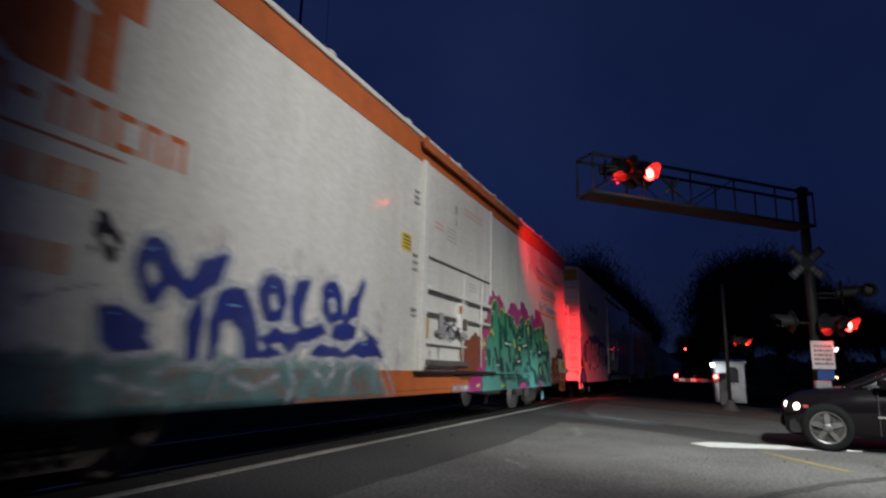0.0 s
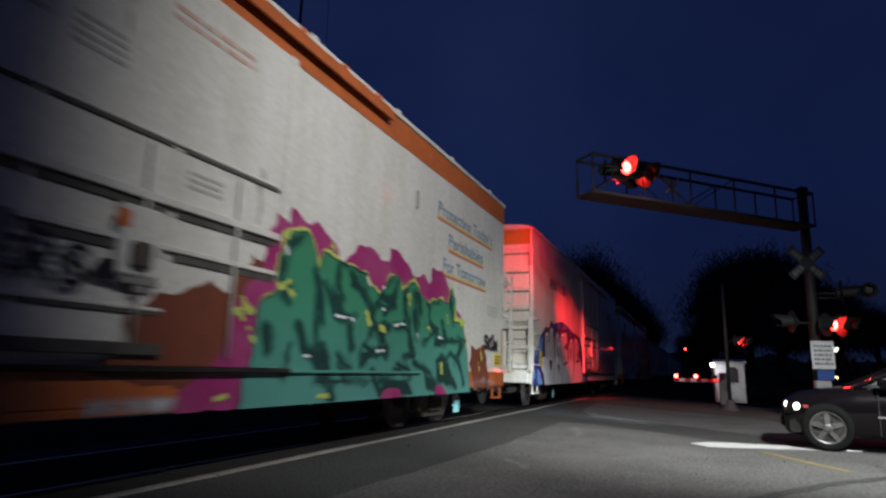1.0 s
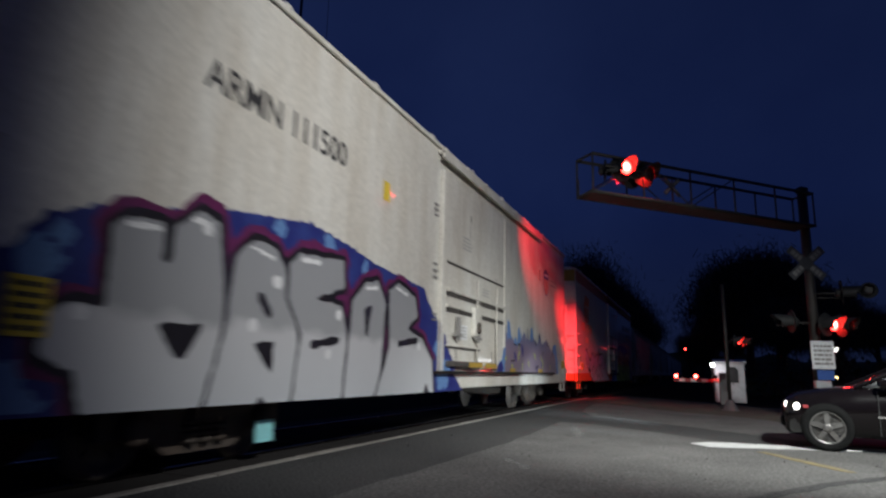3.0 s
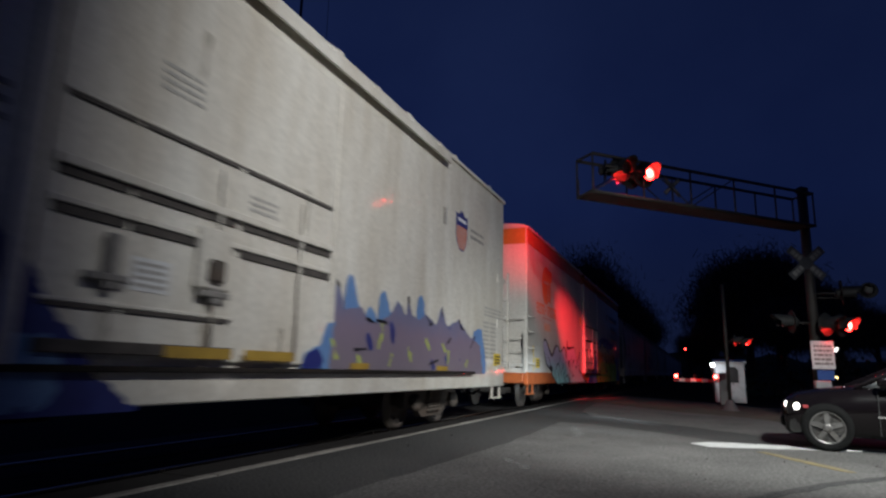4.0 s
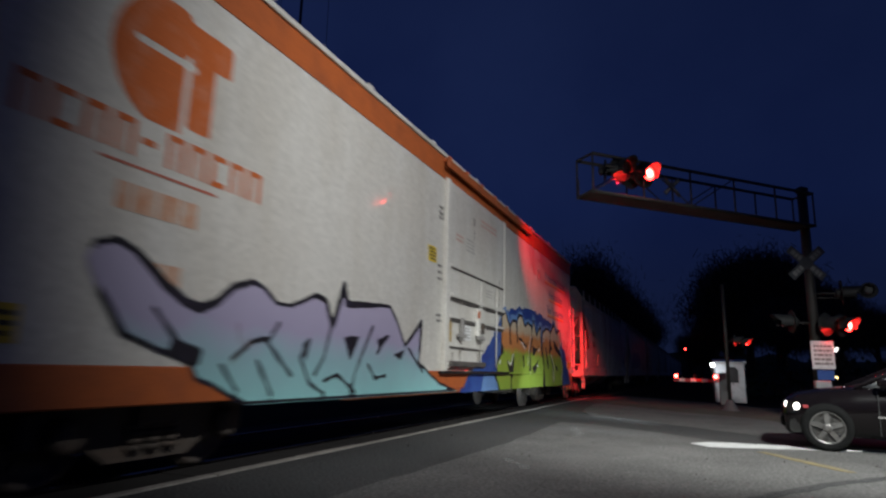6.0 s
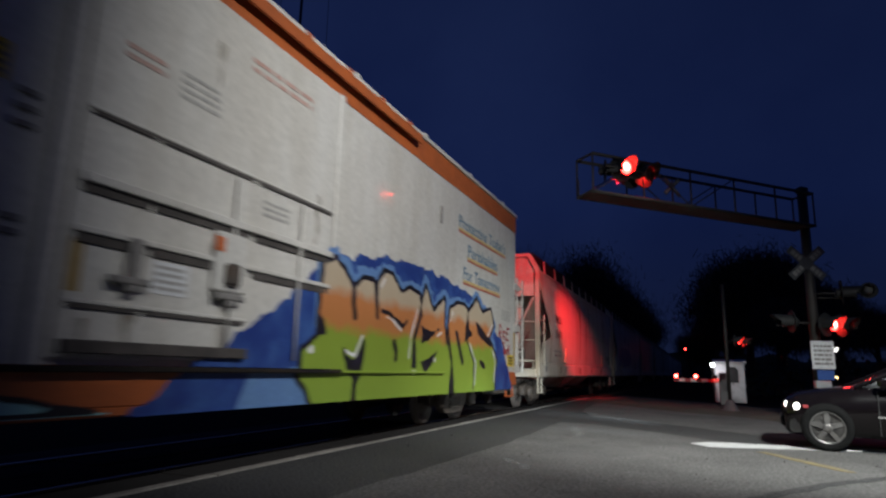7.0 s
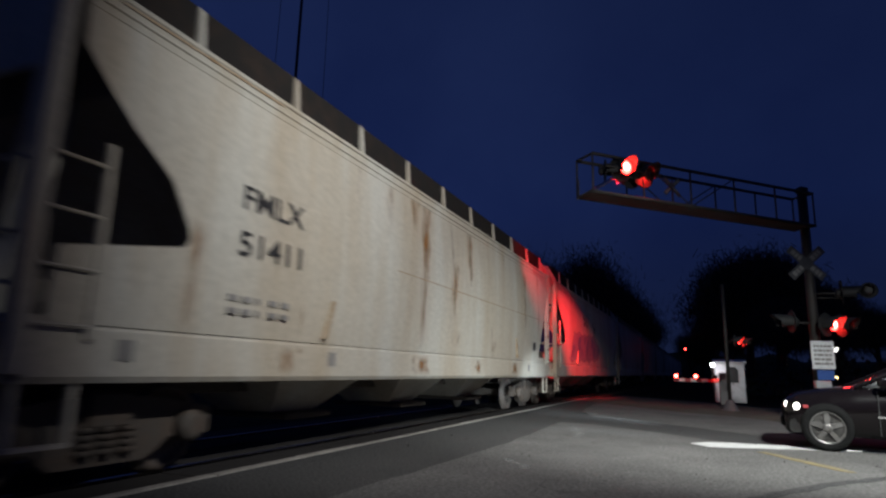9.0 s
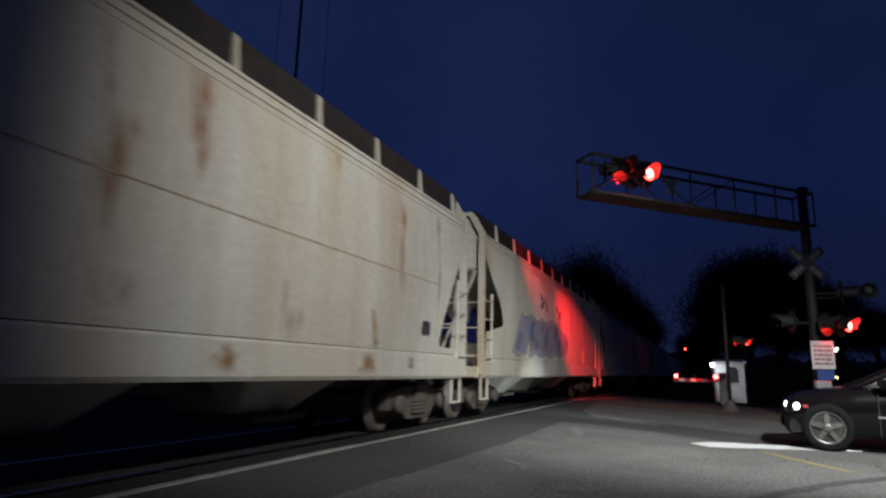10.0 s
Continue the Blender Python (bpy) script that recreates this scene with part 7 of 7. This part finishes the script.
prism(bm, [(-0.14, 0.78), (0.30, 0.78), (0.30, 1.26), (0.20, 1.40), (-0.04, 1.40), (-0.14, 1.26)], "y", -0.505, -0.478)
part("vent_panel", bm, M["signal_black"], house, "dark arched panel")
lamp = thing("yard_lamp", "small white lamp glowing on a short post", "lamp", pose(0.55, 27.0, 0))
slab("post", lamp, M["mast_grey"], -0.03, 0.03, -0.03, 0.03, 0, 1.40)
bm = bmesh.new()
bmesh.ops.create_icosphere(bm, subdivisions=2, radius=0.085, matrix=Matrix.Translation((0, 0, 1.46)))
part("globe", bm, M["lamp_far"], lamp)

gate = thing("crossing_gate", "lowered red and white crossing gate arm with red lamps", "gate", pose(0.75, 25.2, 0))
slab("stand", gate, M["galvanised"], -0.05, 0.25, -0.15, 0.15, 0.0, 1.15, 0.03)
for k in range(8):
    slab("stripe", gate, M["sign_white"] if k % 2 else M["g_red"], -1.62 + k * 0.2, -1.62 + (k + 1) * 0.2 - 0.002, -0.02, 0.02, 0.80, 0.92, label="reflective gate stripe")
for x, first in ((-1.52, None), (-0.83, "left"), (-0.16, "right")):
    ob = two_faced("gate_lamp", 0.075, gate, "gate_red")
    at = Vector((x, -0.09, 1.0))
    ob.location = at
    slab("lamp_bracket", gate, M["signal_black"], x - 0.02, x + 0.02, -0.06, 0.02, 0.88, 0.96)
    if first:
        lenses.append((ob, first, at))

# far lights
for x, y, z, mat, r, lab in ((-0.94, 60, 3.33, "gate_red", 0.07, "small red signal lamp far down the line"), (10.68, 60, 3.44, "lamp_white", 0.25, "white street lamp glowing far off"), (10.55, 60, 1.05, "lamp_amber", 0.18, "amber lamp glowing far off")):
    l = thing("distant_lamp", lab, "lamp", pose(x, y, 0))
    bm = bmesh.new()
    bmesh.ops.create_icosphere(bm, subdivisions=2, radius=r, matrix=Matrix.Translation((0, 0, z)))
    part("globe", bm, M[mat], l)
    slab("post", l, M["mast_grey"], -0.05, 0.05, 0.02, 0.12, -0.2, z)

# ---- the waiting car ----


def sedan(at, turn):
    car = thing("sedan_car", "black sedan waiting with its headlamps on", "car", pose(*at, 0, 0, turn))

    def ring(x, z0, z1, w, crown):
        zm = z0 + 0.62 * (z1 - z0)
        half = [(0, z0), (w * 0.86, z0), (w * 0.97, z0 + 0.08), (w, zm - 0.06), (w * 0.995, zm + 0.02), (w * 0.95, z1 - 0.05), (w * 0.86, z1 - 0.005), (w * 0.45, z1 + crown), (0, z1 + crown * 1.2)]
        return [(x, y, z) for y, z in half] + [(x, -y, z) for y, z in half[-2:0:-1]]
    bm = bmesh.new()
    loft(bm, [ring(*r) for r in ((1.95, 0.36, 0.56, 0.50, 0.0), (1.92, 0.26, 0.66, 0.68, 0.01), (1.86, 0.21, 0.73, 0.82, 0.02), (1.70, 0.20, 0.80, 0.88, 0.03), (1.40, 0.20, 0.85, 0.905, 0.035), (0.85, 0.20, 0.915, 0.915, 0.03), (0.2, 0.19, 0.95, 0.92, 0.02), (-1.2, 0.19, 0.98, 0.92, 0.02), (-1.9, 0.22, 0.99, 0.90, 0.02), (-2.25, 0.28, 0.97, 0.85, 0.01), (-2.42, 0.42, 0.88, 0.72, 0.0))])
    part("body", bm, M["car_paint"], car)
    # cabin: glass all round under a painted roof
    def cab(x, z, w):
        return (x, w, z), (x, -w, z)
    bm = bmesh.new()
    base, top = [(0.95, 0.93), (-1.75, 0.98)], [(0.02, 1.37), (-1.02, 1.39)]
    vs = [bm.verts.new(p) for p in ((0.98, 0.76, 0.92), (-1.80, 0.74, 0.98), (-1.80, -0.74, 0.98), (0.98, -0.76, 0.92), (0.02, 0.58, 1.37), (-1.05, 0.57, 1.38), (-1.05, -0.57, 1.38), (0.02, -0.58, 1.37))]
    for q in ((0, 1, 5, 4), (1, 2, 6, 5), (2, 3, 7, 6), (3, 0, 4, 7), (4, 5, 6, 7)):
        bm.faces.new([vs[i] for i in q])
    part("windows", bm, M["car_glass"], car, "dark car windows")
    bm = bmesh.new()
    loft(bm, [[(x, y, z) for y, z in ((-w, zt - 0.05), (-w * 0.9, zt), (0, zt + 0.03), (w * 0.9, zt), (w, zt - 0.05))] for x, w, zt in ((0.08, 0.58, 1.375), (-0.3, 0.60, 1.41), (-0.8, 0.60, 1.41), (-1.12, 0.58, 1.38))], closed=False)
    part("roof", bm, M["car_paint"], car)
    for s in (-1, 1):
        for (x0, z0), (x1, z1), y0, y1 in (((0.98, 0.92), (0.02, 1.38), 0.765, 0.585), ((-0.42, 0.95), (-0.45, 1.39), 0.765, 0.59), ((-1.8, 0.98), (-1.05, 1.39), 0.745, 0.575)):
            part("pillar", rod(bmesh.new(), (x0, s * y0, z0), (x1, s * y1, z1), 0.035, sides=6), M["car_paint"], car)
        # door seams, trim line, handle, mirror
        bm = bmesh.new()
        box(bm, -1.5, 0.75, s * 0.918 - 0.004, s * 0.918 + 0.006, 0.50, 0.525)
        part("side_trim", bm, M["letter_grey"], car, "thin bright trim line")
        for x in (0.72, -0.42, -1.35):
            part("door_seam", box(bmesh.new(), x, x + 0.012, s * 0.915 - 0.004, s * 0.915 + 0.004, 0.26, 0.88), M["black_plastic"], car)
        slab("mirror", car, M["car_paint"], 0.55, 0.72, min(s * 0.90, s * 1.06), max(s * 0.90, s * 1.06), 0.93, 1.05, 0.03)
        slab("door_handle", car, M["car_paint"], -0.30, -0.12, min(s * 0.915, s * 0.95), max(s * 0.915, s * 0.95), 0.80, 0.83, 0.008)
        # lamps
        bm = bmesh.new()
        turned(bm, [(0, 0.068), (0.03, 0.056), (0.045, 0.02)], (1, s * 0.25, 0), (1.86, s * 0.68, 0.63), 16)
        hl = part("headlamp", bm, M["lamp_white"], car, "glowing round headlamp")
        bm = bmesh.new()
        turned(bm, [(0, 0.052), (0.03, 0.042), (0.04, 0.02)], (0.8, s * 0.6, 0), (1.745, s * 0.845, 0.62), 16)
        part("headlamp", bm, M["lamp_white"], car, "glowing round headlamp")
        slab("side_marker", car, M["g_red"], 1.60, 1.67, min(s * 0.86, s * 0.905), max(s * 0.86, s * 0.905), 0.60, 0.65, 0.006)
        for x in (1.38, -1.37):
            # wheel arch lip and dark well
            bm = bmesh.new()
            turned(bm, [(0, 0.335), (0.006, 0.338), (0.009, 0.33), (0.009, 0.01)], (0, s, 0), (x, s * 0.905, 0.345), 28)
            part("wheel_arch", bm, M["rubber"], car)
            bm = bmesh.new()
            turned(bm, [(-0.10, 0.22), (-0.10, 0.31), (-0.07, 0.332), (0.06, 0.332), (0.09, 0.31), (0.095, 0.235), (0.05, 0.225), (0.03, 0.1)], (0, s, 0), (x, s * 0.90, 0.332), 32)
            wheel = part("tyre", bm, M["rubber"], car)
            bm = bmesh.new()
            turned(bm, [(0.05, 0.232), (0.085, 0.232), (0.088, 0.215), (0.05, 0.205)], (0, s, 0), (x, s * 0.90, 0.332), 32)
            turned(bm, [(0.03, 0.07), (0.085, 0.065), (0.095, 0.03)], (0, s, 0), (x, s * 0.90, 0.332), 16)
            for k in range(5):
                a = radians(90 + 72 * k)
                ca, sa = math.cos(a), math.sin(a)
                vs = []
                for r, w, d in ((0.05, 0.034, 0.085), (0.215, 0.030, 0.075)):
                    for side_ in (-1, 1):
                        for dd in (d, d - 0.03):
                            vs.append(bm.verts.new((x + r * ca - side_ * w * sa, s * (0.90 + dd), 0.332 + r * sa + side_ * w * ca)))
                for q in ((0, 2, 6, 4), (1, 5, 7, 3), (0, 4, 5, 1), (2, 3, 7, 6), (4, 6, 7, 5)):
                    bm.faces.new([vs[i] for i in q])
            part("rim", bm, M["alloy"], wheel, "five-spoke alloy rim")
    slab("bumper", car, M["car_paint"], 1.90, 1.98, -0.62, 0.62, 0.30, 0.48, 0.04)
    slab("grille", car, M["black_plastic"], 1.92, 1.96, -0.40, 0.40, 0.50, 0.62, 0.02)
    return car


sedan((3.19, 11.55, 0), 174)

# ---- trees, poles and wires ----


def limbs(bm, at, way, length, r, depth, rng, tips):
    end = at + way * length
    rod(bm, at, end, max(r, 0.022), max(r * 0.62, 0.016), 6 if depth > 1 else 3)
    tips.append(end)
    if depth == 0:
        return
    for i in range(rng.randint(3, 4)):
        q = Euler((rng.uniform(-0.75, 0.75), rng.uniform(-0.75, 0.75), rng.uniform(0, 6))).to_matrix()
        w = (q @ way)
        w.z = abs(w.z) * 0.8 + 0.22
        limbs(bm, at + way * length * rng.uniform(0.55, 1.0), w.normalized(), length * rng.uniform(0.55, 0.8), r * 0.55, depth - 1, rng, tips)


def tree(at, height, seed, leafy, depth=4, leaf=(0.012, 0.030)):
    rng = random.Random(seed)
    label = "dark bare winter tree against the dusk sky"
    t = thing("tree", label, "tree", pose(*at), "trees beyond the crossing")
    bm, tips = bmesh.new(), []
    limbs(bm, Vector((0, 0, 0)), Vector((0, 0, 1)), height * 0.32, height * 0.026, depth, rng, tips)
    part("trunk", bm, M["bark"], t)
    if leafy:
        verts, faces = [], []
        for k in range(leafy * 2):
            c = rng.choice(tips) + Vector((rng.gauss(0, 1), rng.gauss(0, 1), rng.gauss(0, 0.8))) * height * 0.075
            if c.z < height * 0.06:
                continue
            r = rng.uniform(*leaf) * height
            q = Euler((rng.uniform(0, 6), -abs(rng.gauss(0.9, 0.45)), rng.uniform(0, 6.28))).to_matrix()
            b = len(verts)
            for p in ((-1, -0.07, 0), (1, -0.04, 0), (1, 0.04, 0), (-1, 0.07, 0)):
                verts.append(c + q @ Vector(p) * r)
            faces.append((b, b + 1, b + 2, b + 3))
        me = bpy.data.meshes.new("crown")
        me.from_pydata(verts, [], faces)
        me.materials.append(M["bark"])
        ob = new("crown", me)
        ob.parent = t
    return t


for i, (x, y, h) in enumerate(((-14, 60, 14.5), (-11, 62, 15), (-9.5, 66, 14), (-12.5, 75, 15), (-17, 58, 12), (-9.4, 72, 14.5), (-9.6, 80, 15.5), (-10.0, 88, 16), (-9.8, 97, 16), (-9.6, 108, 16), (-9.8, 120, 16), (-9.4, 136, 15), (-1.0, 96, 8.5))):
    tree((x, y, -0.2), h, 50 + i, 8000, 5, (0.010, 0.028))
for i, (x, y, h, n) in enumerate(((4.2, 58, 15.0, 26000), (6.8, 60, 14, 22000), (2.6, 64, 9.5, 14000), (8.6, 57, 9.5, 12000), (1.6, 80, 8.5, 9000), (5.6, 52, 9, 14000), (0.6, 95, 8, 6000), (12, 66, 4.5, 4000), (15, 64, 4, 4000), (12.6, 70, 11.5, 12000), (16.5, 72, 10, 9000))):
    tree((x, y, -0.2), h, 80 + i, n)
# low scrub along the line
bm = bmesh.new()
rng = random.Random(33)
verts, faces = [], []
for k in range(9000):
    if k % 2:
        c = Vector((rng.uniform(2.0, 26), rng.uniform(34, 50), 0)) + Vector((0, 0, abs(rng.gauss(0, 0.8))))
    else:
        c = Vector((rng.uniform(-26, -10), rng.uniform(20, 90), abs(rng.gauss(0, 1.0))))
    r = rng.uniform(0.06, 0.22)
    q = Euler((rng.uniform(0, 6), rng.uniform(0, 6), rng.uniform(0, 6))).to_matrix()
    b = len(verts)
    for p in ((-1, -0.5, 0), (0, -0.8, 0.2), (1, 0, 0), (0, 0.8, 0.2)):
        verts.append(c + q @ Vector(p) * r)
    faces.append((b, b + 1, b + 2, b + 3))
bm.free()
me = bpy.data.meshes.new("scrub")
me.from_pydata(verts, [], faces)
me.materials.append(M["leaf"])
tagged(new("scrub", me), "dark scrub beside the line", "bushes", kind="stuff")
# far wood that closes the horizon
bm = bmesh.new()
rng = random.Random(3)
rows = []
for i in range(181):
    a = radians(-100 + 200 * i / 180)
    h = 6.5 + rng.uniform(-1.2, 1.2) + 1.5 * math.sin(i * 0.3)
    rows.append([(190 * math.sin(a), 190 * math.cos(a), -1), (190 * math.sin(a), 190 * math.cos(a), h * 0.7), (194 * math.sin(a), 194 * math.cos(a), h)])
loft(bm, rows, closed=False)
solid("backdrop", bm, M["leaf"], "dark far wood along the horizon")

pole = thing("utility_pole", "dark slim utility pole behind the train", "pole", pose(-15.45, 20.0, 0))
bm = bmesh.new()
rod(bm, (0, 0, -0.2), (0.15, 0, 19), 0.075, 0.06, 10)
part("shaft", bm, M["wire"], pole)
bm = bmesh.new()
for dx in (-1.2, 1.6):
    rod(bm, (dx, 0, -0.2), (dx * 0.9 + 0.1, 0, 19), 0.012, sides=5)
part("guy_wire", bm, M["wire"], pole)


# ---- movement ----
FIRST_CHANGE, HALF = 0.57, 0.5917


def lens_rows(at, lit):
    """A lens faces out while its lamp burns and turns away in three steps."""
    def m(a):
        return Matrix.Translation(at) @ Matrix.Rotation(radians(a), 4, "Z")
    a = 0 if lit == "right" else 180
    rows, t = [(0.0, m(a))], FIRST_CHANGE
    while t < 9.9:
        f = round(t * FPS)
        for k in range(4):
            rows.append(((f - 1 + k) / FPS, m(a + 60 * k)))
        a += 180
        t += HALF
    rows.append((10.0, m(a)))
    return rows


def motions():
    for i, car in enumerate(cars):
        u = car.matrix_basis.translation.y
        walk(car, [(t, pose(TRACK_X, u - SPEED * t, 0)) for t in range(0, 11)])
        if i > 6:
            continue
        for tr in car.children:
            for w in tr.children:
                if w.name.startswith("wheelset"):
                    at = w.location.copy()
                    rows = []
                    for k in range(151):
                        t = k / 15
                        rows.append((t, Matrix.Translation(at) @ Matrix.Rotation(SPEED * t / WHEEL_R, 4, "X")))
                    walk(w, rows)
    for ob, lit, at in lenses:
        walk(ob, lens_rows(at, lit))


motions()
